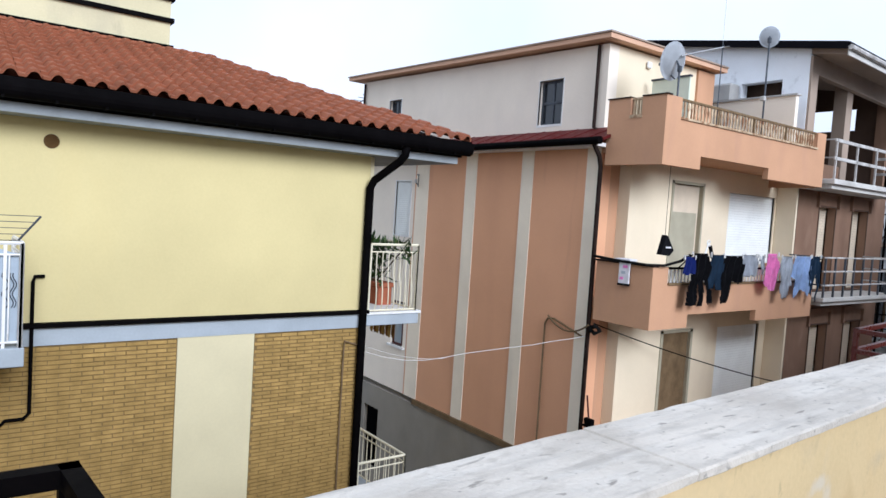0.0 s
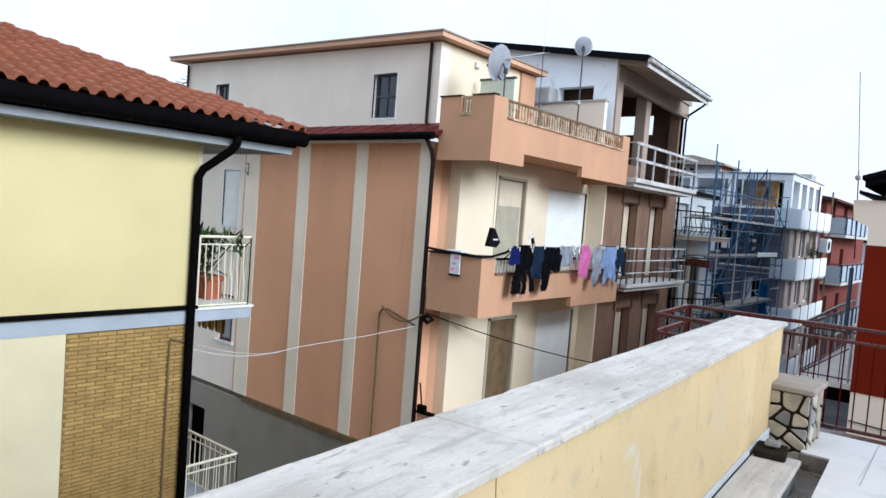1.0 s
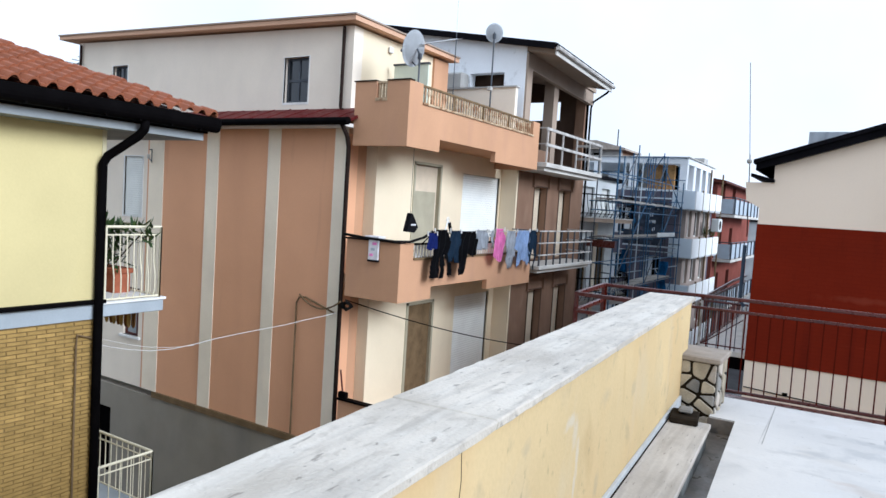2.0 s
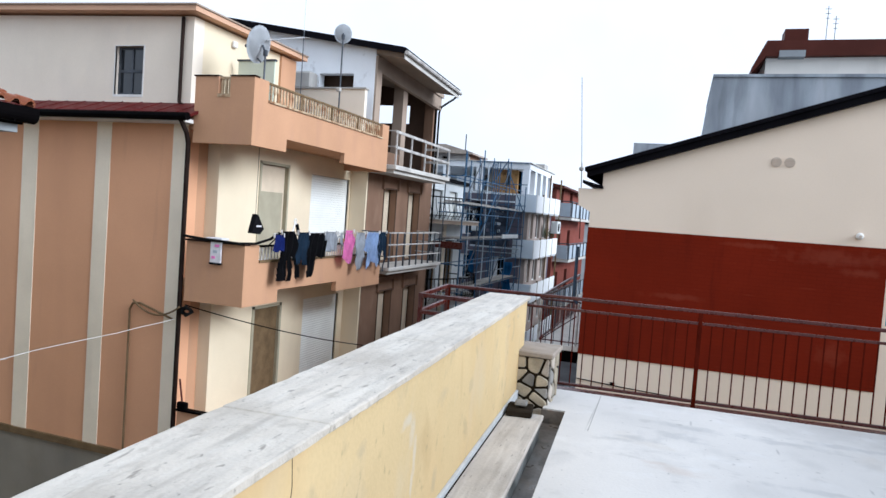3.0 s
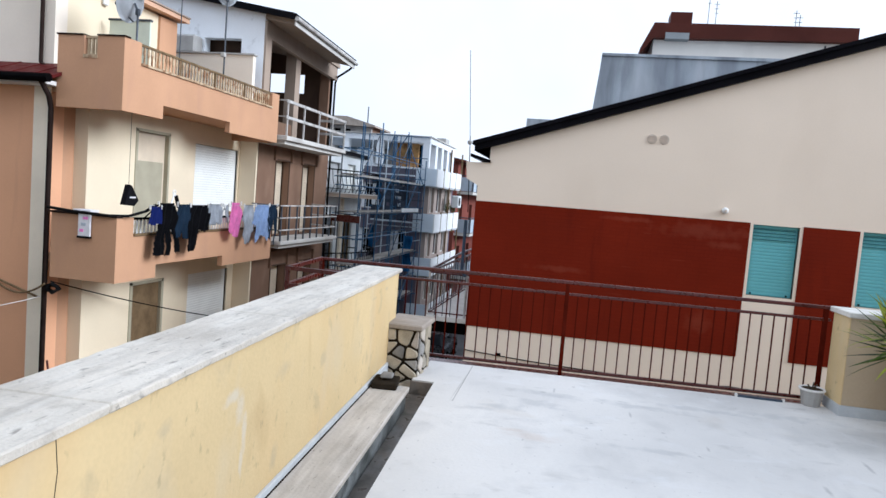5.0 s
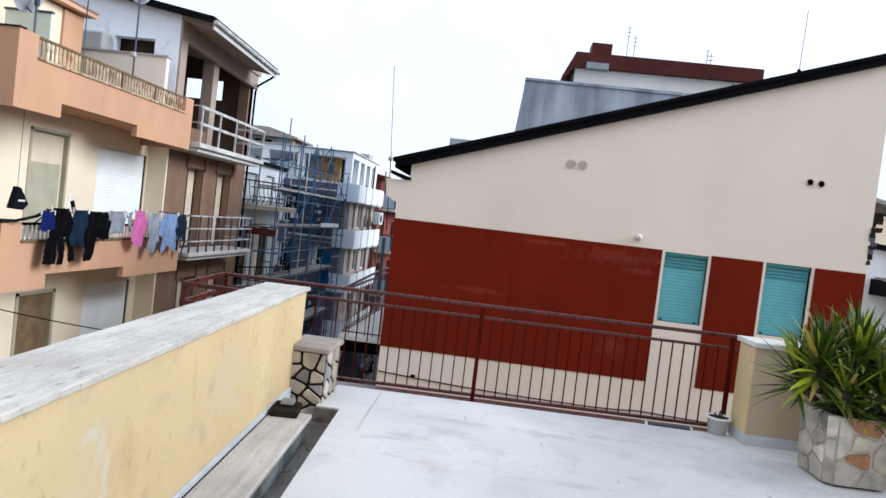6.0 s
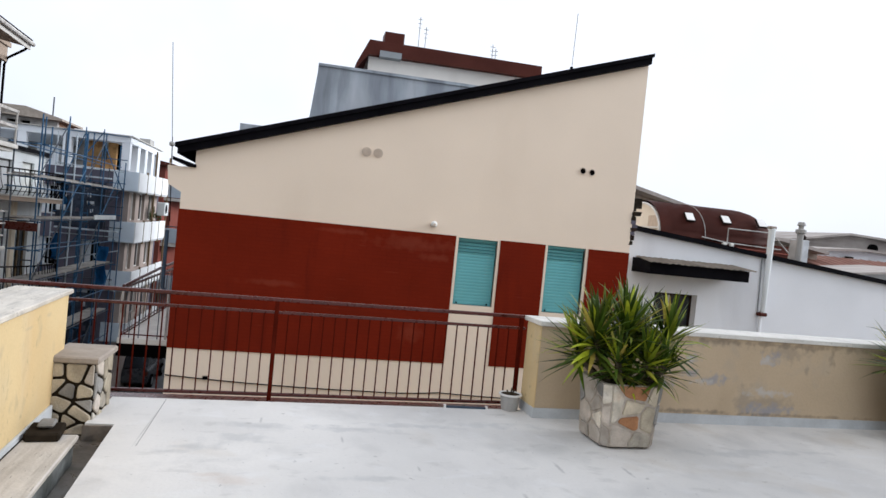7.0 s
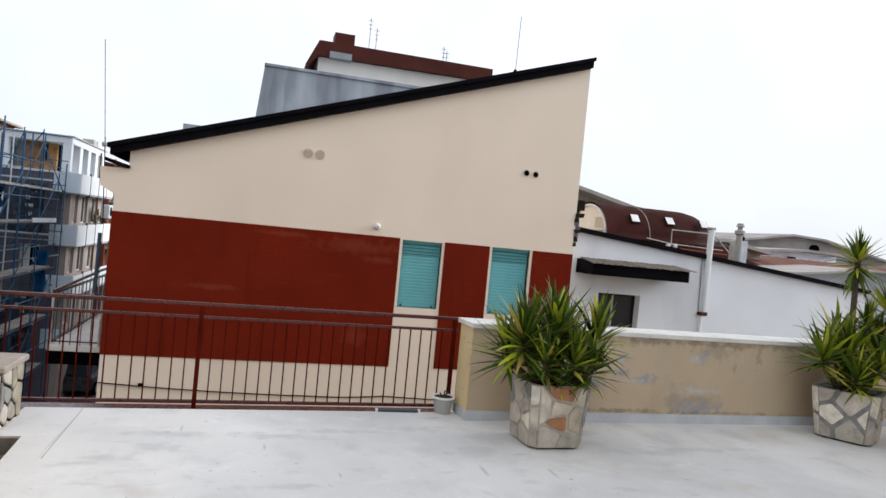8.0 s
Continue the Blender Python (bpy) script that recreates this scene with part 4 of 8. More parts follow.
t = planter("planter", "stone-clad planter with a tall leggy yucca", POT_B, 33, 0.54, 0.66, 0.56, 60, ["stone_pale", "stone_pale", "stone_pale", "stone_beige"], "joint_grey", 0.045, grid=(2, 3))
yucca(t, POT_B, ((-0.1, 0.0, 0.95, 64, 0.5), (-0.40, 0.02, 0.90, 60, 0.5), (0.16, -0.2, 0.85, 56, 0.46), (0.40, 0.1, 1.0, 54, 0.5), (0.0, 0.25, 1.05, 44, 0.52), (-0.2, -0.26, 0.72, 50, 0.42), (0.46, 0.0, 1.44, 54, 0.46), (0.3, 0.15, 1.25, 44, 0.45), (0.04, 0.12, 2.0, 76, 0.40)), 70)

t = thing("flower_pot", (3.705, 7.235, 0.0), "small grey concrete pot with a white rim and dry soil", "flower pot")
part("pot", tube(B(), [(3.705, 7.235, 0.0), (3.705, 7.235, 0.155)], [0.085, 0.108], 12), "concrete", t)
bm = B()
ring = [(3.705 + 0.112 * math.cos(k * math.pi / 8), 7.235 + 0.112 * math.sin(k * math.pi / 8), 0.162) for k in range(17)]
tube(bm, ring, 0.012, 6, cap=False)
part("rim", bm, "white_paint", t, "pale painted rim")
part("soil", tube(B(), [(3.705, 7.235, 0.15), (3.705, 7.235, 0.165)], 0.098, 12), "soil", t)
part("dry_plant", rods([((3.71, 7.24, 0.16), (3.715, 7.23, 0.23)), ((3.72, 7.25, 0.16), (3.75, 7.24, 0.21)), ((3.69, 7.24, 0.16), (3.67, 7.26, 0.20))], 0.008, 5), "bark", t)
t = thing("metal_strip", (3.2, 7.2, 0.0), "loose dark metal strip with pale ends on the floor", "metal strip")
part("strip", box(3.02, 3.44, 7.195, 7.225, 0.0, 0.018), "pipe_blue", t)
for px in (3.0, 3.44):
    part("strip_end", box(px, px + 0.02, 7.19, 7.23, 0.0, 0.03), "white_paint", t, "pale end cap")



# ---- gable house across the alley ----
def gable_house():
    h = thing("gable_house", (3.5, 17.0, GROUND), "cream house with a dark red wall band and sloping dark roof", "house")
    y0 = 12.8
    wins = [(4.315, 5.075, 0.465, 1.715), (6.075, 6.855, 0.445, 1.735)]
    slope = 0.326
    bm = B()
    wall_holes(bm, "y", y0, 0.35, -0.61, 7.76, GROUND, 2.46, wins)
    prism(bm, [(-0.42, 2.46), (7.76, 2.46), (7.76, 5.42), (-0.42, 2.75)], "y", y0, y0 + 0.35)
    wall = part("front_wall", bm, "gable_cream", h, "smooth cream plaster wall")
    # plastered red band, a few millimetres proud
    for a, b in ((-0.612, 4.262), (5.126, 6.022), (6.908, 7.762)):
        part("red_band", box(a, b, y0 - 0.012, y0, -0.65, 1.738), "gable_red", wall, "dark red brick-textured band")
    part("side_wall", box(-0.61, -0.3, y0 + 0.35, 24.0, GROUND, 2.46), "gable_cream", h)
    part("side_band", box(-0.622, -0.61, y0, 24.0, -0.65, 1.738), "gable_red", h, "dark red band")
    part("right_wall", box(7.41, 7.76, y0 + 0.35, 24.0, GROUND, 5.2), "gable_cream", h)
    part("back_wall", box(-0.3, 7.41, 23.7, 24.0, GROUND, 2.3), "gable_cream", h)
    part("inner_floor", box(-0.3, 7.41, y0 + 0.35, 23.7, -0.5, -0.4), "void", h)
    # roof, with its dark edge
    def line(x):
        return 2.76 + (x + 0.44) * slope
    bm = B()
    prism(bm, [(-0.70, line(-0.70) - 0.02), (7.74, line(7.74) - 0.02), (7.74, line(7.74) + 0.10), (-0.70, line(-0.70) + 0.10)], "y", y0 - 0.16, 24.0)
    roof = part("roof", bm, "roof_edge", h, "dark sheet roof")
    bm = B()
    prism(bm, [(-0.74, line(-0.74) + 0.102), (7.755, line(7.755) + 0.102), (7.755, line(7.755) + 0.17), (-0.74, line(-0.74) + 0.17)], "y", y0 - 0.22, 24.0)
    part("roof_edge", bm, "roof_edge", roof)
    bm = B()
    prism(bm, [(-0.78, 2.55), (-0.40, 2.46), (-0.40, 2.51), (-0.78, 2.61)], "y", y0 - 0.07, 24.0)
    part("cornice", bm, "roof_edge", h, "thin dark cornice slab")
    # two closed shutters with white jambs and a plain panel below
    for a, b, z0, z1 in wins:
        w = shutter(h, "y", y0 + 0.12, a, b, z0, z1, "turquoise", "white_paint", pitch=0.058, depth=0.085, out=-1, group_label="turquoise roller shutter in a white reveal")
        part("top_bar", box(a, b, y0 + 0.07, y0 + 0.10, z1 - 0.05, z1 - 0.002), "turquoise", w)
        for k in range(4):
            part("slot", box(a + 0.03, b - 0.03, y0 + 0.092, y0 + 0.12, z1 - 0.085 - 0.058 * k, z1 - 0.073 - 0.058 * k), "slot_dark", w, "dark gap between raised slats")
        for px in (a + 0.08, b - 0.09):
            part("stop", box(px - 0.012, px + 0.012, y0 + 0.035, y0 + 0.07, z0 + 0.02, z0 + 0.05), "dark_metal", w)
    for cx, cz, m in ((2.46, 3.08, "vent_grey"), (2.67, 3.08, "vent_grey"), (6.62, 3.22, "void"), (6.81, 3.21, "void")):
        bm = B()
        tube(bm, [(cx, y0 + 0.02, cz), (cx, y0 - 0.012, cz)], 0.085 if m == "vent_grey" else 0.055, 20)
        v = part("vent", bm, m, h, "round wall vent")
        if m == "vent_grey":
            for k in range(-2, 3):
                part("slat", box(cx - 0.065, cx + 0.065, y0 - 0.02, y0 - 0.012, cz + k * 0.028 - 0.006, cz + k * 0.028 + 0.006), "vent_grey", v)
        else:
            bm = B()
            ring = [(cx + 0.06 * math.cos(k * math.pi / 10), cz + 0.06 * math.sin(k * math.pi / 10)) for k in range(20)]
            for (xa, za), (xb, zb) in zip(ring, ring[1:] + ring[:1]):
                tube(bm, [(xa, y0 - 0.012, za), (xb, y0 - 0.012, zb)], 0.008, 4)
            part("rim", bm, "vent_grey", v)
    # small globe lamp above the band
    lamp = part("wall_lamp", tube(B(), [(3.80, y0, 1.90), (3.80, y0 - 0.05, 1.90)], 0.05, 14), "vent_grey", h)
    g = B()
    bmesh.ops.create_uvsphere(g, u_segments=14, v_segments=10, radius=0.06, matrix=Matrix.Translation((3.80, y0 - 0.10, 1.91)))
    part("stem", tube(B(), [(3.80, y0 - 0.155, 1.905), (3.80, y0 - 0.165, 1.905)], 0.022, 8), "vent_grey", lamp)
    part("globe", g, "white_paint", lamp, "white glass globe", smooth=True)
    part("cable", tube(B(), sag((-0.6, y0 - 0.02, -1.12), (2.9, y0 - 0.02, -1.24), 0.03) + sag((2.9, y0 - 0.02, -1.24), (4.2, y0 - 0.02, -1.20), 0.02)[1:] + sag((4.2, y0 - 0.02, -1.20), (7.2, y0 - 0.02, -1.26), 0.02)[1:], 0.010, 6), "cable_black", h, "black cable slung along the wall")
    part("cable_clip", box(0.02, 0.10, y0 - 0.05, y0, -1.16, -1.11), "dark_metal", h)
    # broken, weathered corner strip beside the neighbour
    rng = random.Random(12)
    z = 1.9
    while z < 2.75:
        k = rng.uniform(0.05, 0.12)
        bm = bx(B(), 7.74, 7.80 + rng.uniform(0.02, 0.18) * min(1.0, max(0.2, (z - 1.9) * 1.6)), y0 - 0.03 + rng.uniform(0.0, 0.05), y0 + 0.2, z, z + k * 0.97)
        for v in bm.verts:
            v.co += Vector((rng.uniform(-0.015, 0.02), rng.uniform(-0.01, 0.01), rng.uniform(-0.012, 0.012)))
        part("corner_stone", bm, rng.choice(("joint_dark", "joint_dark", "cap_brown", "house_mauve")), h, "crumbled dark masonry block")
        z += k
    part("console", prism(B(), [(-0.86, 2.455), (-0.61, 2.455), (-0.61, 2.02), (-0.83, 2.14)], "y", y0, y0 + 0.5), "gable_cream", h, "tapered cream console under the eaves")
    part("drainpipe", tube(B(), [(-0.80, 12.95, 1.35), (-0.80, 12.95, 0.36), (-0.72, 12.95, 0.26)], 0.032, 8), "pipe_blue", h, "blue-grey plastic drainpipe")
    # balcony on the street front
    bal = part("balcony", box(-1.50, -0.66, 13.15, 19.0, -0.70, -0.60, bev=0.01), "coping_pale", h, "street balcony with a pale floor and thin iron rails")
    part("slab_front", box(-1.50, -0.66, 13.16, 13.30, -0.92, -0.70), "void", bal, "dark underside of the slab")
    for xx in (-1.47, -0.72):
        part("end_post", rods([((xx, 13.2, -0.60), (xx, 13.2, 0.26))], 0.022), "rail_worn", bal, "pale end post")
    for z, r in ((0.26, 0.024), (-0.54, 0.014)):
        part("rail", tube(B(), [(-0.68, 13.2, z), (-1.47, 13.2, z), (-1.47, 18.9, z)], r, 6), "rail_red", bal)
    part("upper_rail", tube(B(), [(-1.47, 13.2, 0.30), (-1.47, 16.8, 0.40), (-1.47, 18.9, 0.40)], 0.03, 6), "rail_red", bal)
    for k in range(1, 5):
        xx = -0.70 - 0.155 * k
        part("baluster", tube(B(), [(xx, 13.2, -0.60), (xx, 13.2, 0.26)], 0.009, 5), "scaffold_steel", bal)
    for k in range(1, 20):
        yy = 13.2 + 0.29 * k
        part("baluster", tube(B(), [(-1.47, yy, -0.60), (-1.47, yy, 0.30)], 0.010, 5), "rail_worn" if k % 3 == 0 else "scaffold_steel", bal)
    part("brace", rods([((-1.44, 13.22, -0.56), (-0.75, 13.22, -0.02))], 0.012), "rail_red", bal)
    return h


gable_house()


# ---- yellow house with the tiled roof ----
def yellow_house():
    X = -8.3
    h = thing("yellow_house", (-11.5, 1.0, GROUND), "yellow plastered house with brick lower storey and tiled hip roof", "house")
    part("upper_wall", box(X - 0.35, X, -6.0, 5.65, 0.06, 2.47), "yellow_plaster", h, "bright yellow plaster wall")
    part("end_wall", box(-14.5, X - 0.35, 5.30, 5.65, GROUND, 2.47), "yellow_plaster", h)
    part("back_wall", box(-14.85, -14.5, -6.0, 5.65, GROUND, 2.47), "yellow_plaster", h)
    part("blue_band", box(X - 0.35, X + 0.012, -6.0, 5.66, -0.22, 0.0), "blue_band", h, "pale blue-grey painted band")
    part("drip_ledge", box(X - 0.3, X + 0.07, -6.0, 5.70, 0.0, 0.055, bev=0.008), "dark_metal", h, "dark drip ledge")
    part("panel", box(X - 0.3, X + 0.004, 2.79, 3.85, GROUND, -0.22), "cream_panel", h, "plain cream plaster panel")
    lower = part("lower_wall", box(X - 0.35, X - 0.012, -6.0, 5.65, GROUND, -0.22), "mortar", h, "ochre face-brick wall")
    soff = B()
    bx(soff, -8.32, -7.84, -6.0, 6.95, 2.47, 2.58)
    bx(soff, -14.6, -8.32, 5.60, 6.95, 2.47, 2.58)
    part("eave_slab", soff, "soffit", h, "eaves slab in a grey that stands for shade on pale paint")
    # roof deck under the tiles: front slope and hip
    E0, RZ, RX, RY = 2.76, 3.97, -11.1, 3.82
    bm = B()
    a = [bm.verts.new(p) for p in ((-7.74, -6.0, E0), (-7.74, 7.10, E0), (RX, RY, RZ), (RX, -6.0, RZ))]
    b = [bm.verts.new(p) for p in ((-14.5, 7.10, E0), (-14.5, RY, RZ), (-14.5, -6.0, RZ))]
    bm.faces.new(a)
    bm.faces.new((a[1], b[0], b[1], a[2]))
    bm.faces.new((a[3], a[2], b[1], b[2]))
    bmesh.ops.solidify(bm, geom=list(bm.faces), thickness=0.06)
    roof = part("roof", bm, "roof_tile", h, "brown-red clay tile roof")
    part("fascia", box(-7.86, -7.80, -6.0, 7.0, 2.58, 2.79), "dark_metal", h, "dark fascia board")
    part("eave_board", box(-7.80, -7.63, -6.0, 7.06, 2.70, 2.825), "dark_metal", h)
    part("eave_board", box(-14.5, -7.80, 6.84, 7.06, 2.70, 2.825), "dark_metal", h)
    # gutter: half-round trough, and the pipe that leaves it
    bm = B()
    prof = [(-7.70 + 0.11 * math.cos(k * math.pi / 8 + math.pi), 2.72 + 0.12 * math.sin(k * math.pi / 8 + math.pi)) for k in range(9)]
    prof += [(-7.59, 2.80), (-7.81, 2.80)]
    prism(bm, prof, "y", -6.0, 7.08)
    prof = [(7.0 + 0.085 * math.cos(k * math.pi / 8 + math.pi), 2.72 + 0.11 * math.sin(k * math.pi / 8 + math.pi)) for k in range(9)] + [(7.085, 2.80), (6.90, 2.80)]
    prism(bm, prof, "x", -14.5, -7.68)
    g = part("gutter", bm, "dark_metal", h, "dark brown half-round gutter")
    for k in range(14):
        part("bracket", box(-7.84, -7.60, 0.2 + 0.5 * k, 0.225 + 0.5 * k, 2.60, 2.625), "dark_metal", g)
    part("downpipe", tube(B(), [(-7.70, 5.86, 2.66), (-7.70, 5.84, 2.50), (-7.78, 5.80, 2.40), (-8.16, 5.60, 2.10), (-8.22, 5.57, 1.98), (-8.22, 5.57, 0.5), (-8.22, 5.57, GROUND)], 0.062, 10), "dark_metal", h, "dark brown downpipe", smooth=True)
    part("corner_strip", box(X - 0.02, X + 0.012, 5.60, 5.662, 0.06, 2.46), "cream_panel", h)
    # ventilation hole, gas pipes
    part("vent", tube(B(), [(X - 0.05, 1.25, 2.22), (X + 0.01, 1.25, 2.22)], 0.085, 16), "vent_brown", h, "round brown wall vent")
    part("gas_pipe", tube(B(), [(X + 0.03, 1.22, 0.62), (X + 0.04, 1.12, 0.62), (X + 0.04, 1.10, 0.55), (X + 0.04, 1.10, -1.02), (X + 0.04, 1.04, -1.08), (X + 0.04, 0.86, -1.08), (X + 0.04, 0.80, -1.14), (X + 0.04, 0.2, -1.14)], 0.022, 7), "dark_metal", h, "thin dark pipe")
    part("cable_pipe", tube(B(), [(X + 0.02, 5.55, -0.50), (X + 0.03, 5.30, -0.42), (X + 0.03, 5.29, -0.6), (X + 0.03, 5.29, GROUND)], 0.015, 7), "door_brown", h, "thin dark conduit")
    # upper storey set back behind the ridge
    up = part("attic_wall", box(-14.4, -11.12, -6.0, 3.25, 3.6, 6.6), "attic_cream", h, "pale yellow attic wall")
    for z in (4.12, 4.56, 4.92):
        part("attic_moulding", box(-14.4, -11.06, -6.0, 3.30, z - 0.035, z + 0.035), "dark_metal", up, "dark moulding")
    return h, lower, roof


yhouse, ywall, yroof = yellow_house()


def iron_balcony(parent, slab, rail_z, x_edges, y_edges, mat, slab_mat, gap=0.11, belly=0.0):
    """A balcony: slab (x0, x1, y0, y1, z0, z1), rails along the given edges, a baluster every gap."""
    b = part("balcony", box(*slab, bev=0.008), slab_mat, parent)
    x0, x1, y0, y1, z0, z1 = slab
    for kind, val, u0, u1 in [("x", *e) for e in x_edges] + [("y", *e) for e in y_edges]:
        def at(u, z, o=0.0):
            return (val + o, u, z) if kind == "x" else (u, val, z)
        for z, r in ((rail_z, 0.022), (rail_z - 0.12, 0.012), (z1 + 0.06, 0.014)):
            part("rail", tube(B(), [at(u0, z), at(u1, z)], r, 6), mat, b)
        for u in (u0, u1):
            part("post", tube(B(), [at(u, z1), at(u, rail_z)], 0.024, 6), mat, b)
        n = max(2, int(abs(u1 - u0) / gap))
        for k in range(1, n):
            u = u0 + (u1 - u0) * k / n
            if belly:
                pts = [at(u, z1 + 0.06), at(u, z1 + 0.16, belly), at(u, z1 + 0.40, belly * 0.9), at(u, z1 + 0.62, 0.0), at(u, rail_z - 0.12)]
            else:
                pts = [at(u, z1 + 0.06), at(u, rail_z)]
            part("baluster", tube(B(), pts, 0.009, 5), mat, b)
    return b


def balcony_trough():
    """A terracotta trough with a dark bushy plant that fills the space up to the rail."""
    t = thing("flower_pot", (-9.2, 6.4, -0.02), "terracotta trough with a dark trailing plant on the balcony", "flower pot")
    bm = B()
    bx(bm, -9.62, -8.93, 6.26, 6.54, -0.02, 0.34, 0.015)
    bx(bm, -9.65, -8.90, 6.23, 6.57, 0.32, 0.40, 0.012)
    part("pot", bm, "terracotta", t)
    rng = random.Random(5)
    stem = part("plant", rods([((-9.4, 6.4, 0.35), (-9.5, 6.4, 0.95)), ((-9.2, 6.4, 0.35), (-9.1, 6.4, 0.95)), ((-9.3, 6.4, 0.35), (-8.5, 6.42, 1.0))], 0.012, 5), "bark", t)
    for i in range(290):
        f = rng.random()
        c = (rng.uniform(-9.75, -9.0), rng.uniform(6.2, 6.5), rng.uniform(0.4, 1.1)) if f < 0.72 else (rng.uniform(-9.7, -8.25), rng.uniform(6.25, 6.55), rng.uniform(0.88, 1.08))
        if f > 0.95:
            c = (rng.uniform(-8.5, -8.35), 6.5, rng.uniform(0.75, 0.95))
        ob = new("leaf", rng.choice(DARK_LEAVES))
        ob.parent = stem
        ob.matrix_basis = Matrix.Translation(c) @ Matrix.Rotation(rng.uniform(0, 6.28), 4, "Z") @ Matrix.Rotation(rng.uniform(0.3, 2.2), 4, "X") @ Matrix.Scale(rng.uniform(0.16, 0.28), 4)
    return t


def flower_pot(name, base, size, label, mat="terracotta", leaf=26, spread=0.35, seed=1, trough=False):
    t = thing(name, base, label, "flower pot")
    x, y_, z = base
    bm = B()
    if trough:
        bx(bm, x - size * 0.45, x + size * 0.45, y_ - size * 1.1, y_ + size * 1.1, z, z + size, 0.015)
        bx(bm, x - size * 0.5, x + size * 0.5, y_ - size * 1.16, y_ + size * 1.16, z + size * 0.85, z + size * 1.02, 0.01)
    else:
        tube(bm, [(x, y_, z), (x, y_, z + size * 0.8), (x, y_, z + size * 0.8), (x, y_, z + size)], [size * 0.34, size * 0.46, size * 0.53, size * 0.53], 14)
    part("pot", bm, mat, t)
    rng = random.Random(seed)
    stem = part("plant", tube(B(), [(x, y_, z + size * 0.9), (x, y_, z + size * 1.6)], 0.015, 5), "bark", t)
    for i in range(leaf):
        ob = new("leaf", rng.choice(LEAVES))
        ob.parent = stem
        ob.matrix_basis = Matrix.Translation((x + rng.uniform(-0.05, 0.05), y_ + rng.uniform(-0.08, 0.08), z + size * rng.uniform(0.95, 1.5))) @ Matrix.Rotation(rng.uniform(0, 6.28), 4, "Z") @ Matrix.Rotation(-rng.uniform(0.1, 1.3), 4, "X") @ Matrix.Scale(spread * rng.uniform(0.6, 1.2), 4)
    return t


# balconies on the yellow house
b = iron_balcony(yhouse, (-9.9, -8.26, 5.65, 6.66, -0.2, -0.02), 1.10, [(-8.30, 5.70, 6.60)], [(6.60, -9.85, -8.30)], "rail_cream", "blue_band", belly=0.05)
part("slab_top", box(-9.92, -8.24, 5.66, 6.69, -0.02, 0.015), "white_paint", b, "white slab edge")
b = iron_balcony(yhouse, (-9.9, -8.28, 5.65, 6.66, -3.55, -3.38), -2.46, [(-8.32, 5.70, 6.60)], [(6.60, -9.85, -8.32)], "rail_cream", "blue_band", gap=0.15)
b = iron_balcony(yhouse, (-8.3, -7.26, -4.0, 0.94, -0.22, -0.02), 1.08, [(-7.30, -3.9, 0.90)], [(0.90, -8.28, -7.30)], "white_paint", "blue_band", belly=0.04)
balcony_trough()
flower_pot("flower_pot", (-7.5, 0.70, -0.02), 0.16, "red pot with a small plant on the balcony", mat="petal_red", leaf=18, spread=0.24, seed=6)
t = thing("flowers", (-7.45, 0.72, 0.0), "small red flowers behind the balcony rail", "flowers")
rng = random.Random(14)
for k in range(14):
    c = (-7.45 + rng.uniform(-0.08, 0.08), 0.70 + rng.uniform(-0.1, 0.12), rng.uniform(0.08, 0.36))
    bm = B()
    bmesh.ops.create_icosphere(bm, subdivisions=1, radius=rng.uniform(0.02, 0.045), matrix=Matrix.Translation(c))
    for v in bm.verts:
        v.co += Vector((rng.uniform(-0.01, 0.01), rng.uniform(-0.01, 0.01), rng.uniform(-0.012, 0.006)))
    part("blossom", bm, "petal_red", t)
part("stem", rods([((-7.45, 0.70, 0.1), (-7.43, 0.66, 0.34)), ((-7.45, 0.70, 0.1), (-7.5, 0.76, 0.3)), ((-7.45, 0.70, 0.1), (-7.40, 0.78, 0.22))], 0.006, 4), "bark", t)
scr = part("screen", prism(B(), [(0.40, 0.04), (0.875, 0.04), (0.875, 0.96), (0.40, 1.12)], "x", -7.345, -7.335), "screen_blue", b, "pale blue-grey panel with dark scrollwork")
for yy in (0.76, 0.83):
    for sgn in (-1, 1):
        part("scroll", tube(B(), [(-7.325, yy + sgn * 0.012 + 0.018 * math.sin(k * 0.9), 0.40 + 0.028 * k) for k in range(14)], 0.005, 4), "scaffold_steel", scr)
part("post", box(-7.33, -7.29, 0.735, 0.765, -0.02, 1.08), "white_paint", b)
aw = B()
rng = random.Random(3)
for k in range(8):
    xa = -9.66 + k * 0.1
    aw = B()
    prism(aw, [(xa, -0.26), (xa + 0.1, -0.26), (xa + 0.1, -0.52), (xa + 0.075, -0.565), (xa + 0.05, -0.58), (xa + 0.025, -0.565), (xa, -0.52)], "y", 6.58 + 0.015 * (k % 2), 6.59 + 0.015 * (k % 2))
    part("awning_strip", aw, "awning_brown" if k % 2 else "awning_yellow", yhouse, "striped awning with a scalloped edge")
aw = B()
bx(aw, -9.66, -8.86, 6.1, 6.59, -0.26, -0.23)
part("awning", aw, "awning_yellow", yhouse, "faded ochre awning top")
# folding clothes airer at the balcony
t = thing("clothes_airer", (-7.5, 0.7, 1.08), "folding metal clothes airer hung on a balcony rail", "clothes airer")
part("arm", rods([((-7.28, 0.86, 1.11), (-7.22, 1.05, 1.37))], 0.012), "scaffold_steel", t)
part("arm", rods([((-7.28, 0.30, 1.11), (-7.22, 0.48, 1.37))], 0.012), "scaffold_steel", t)
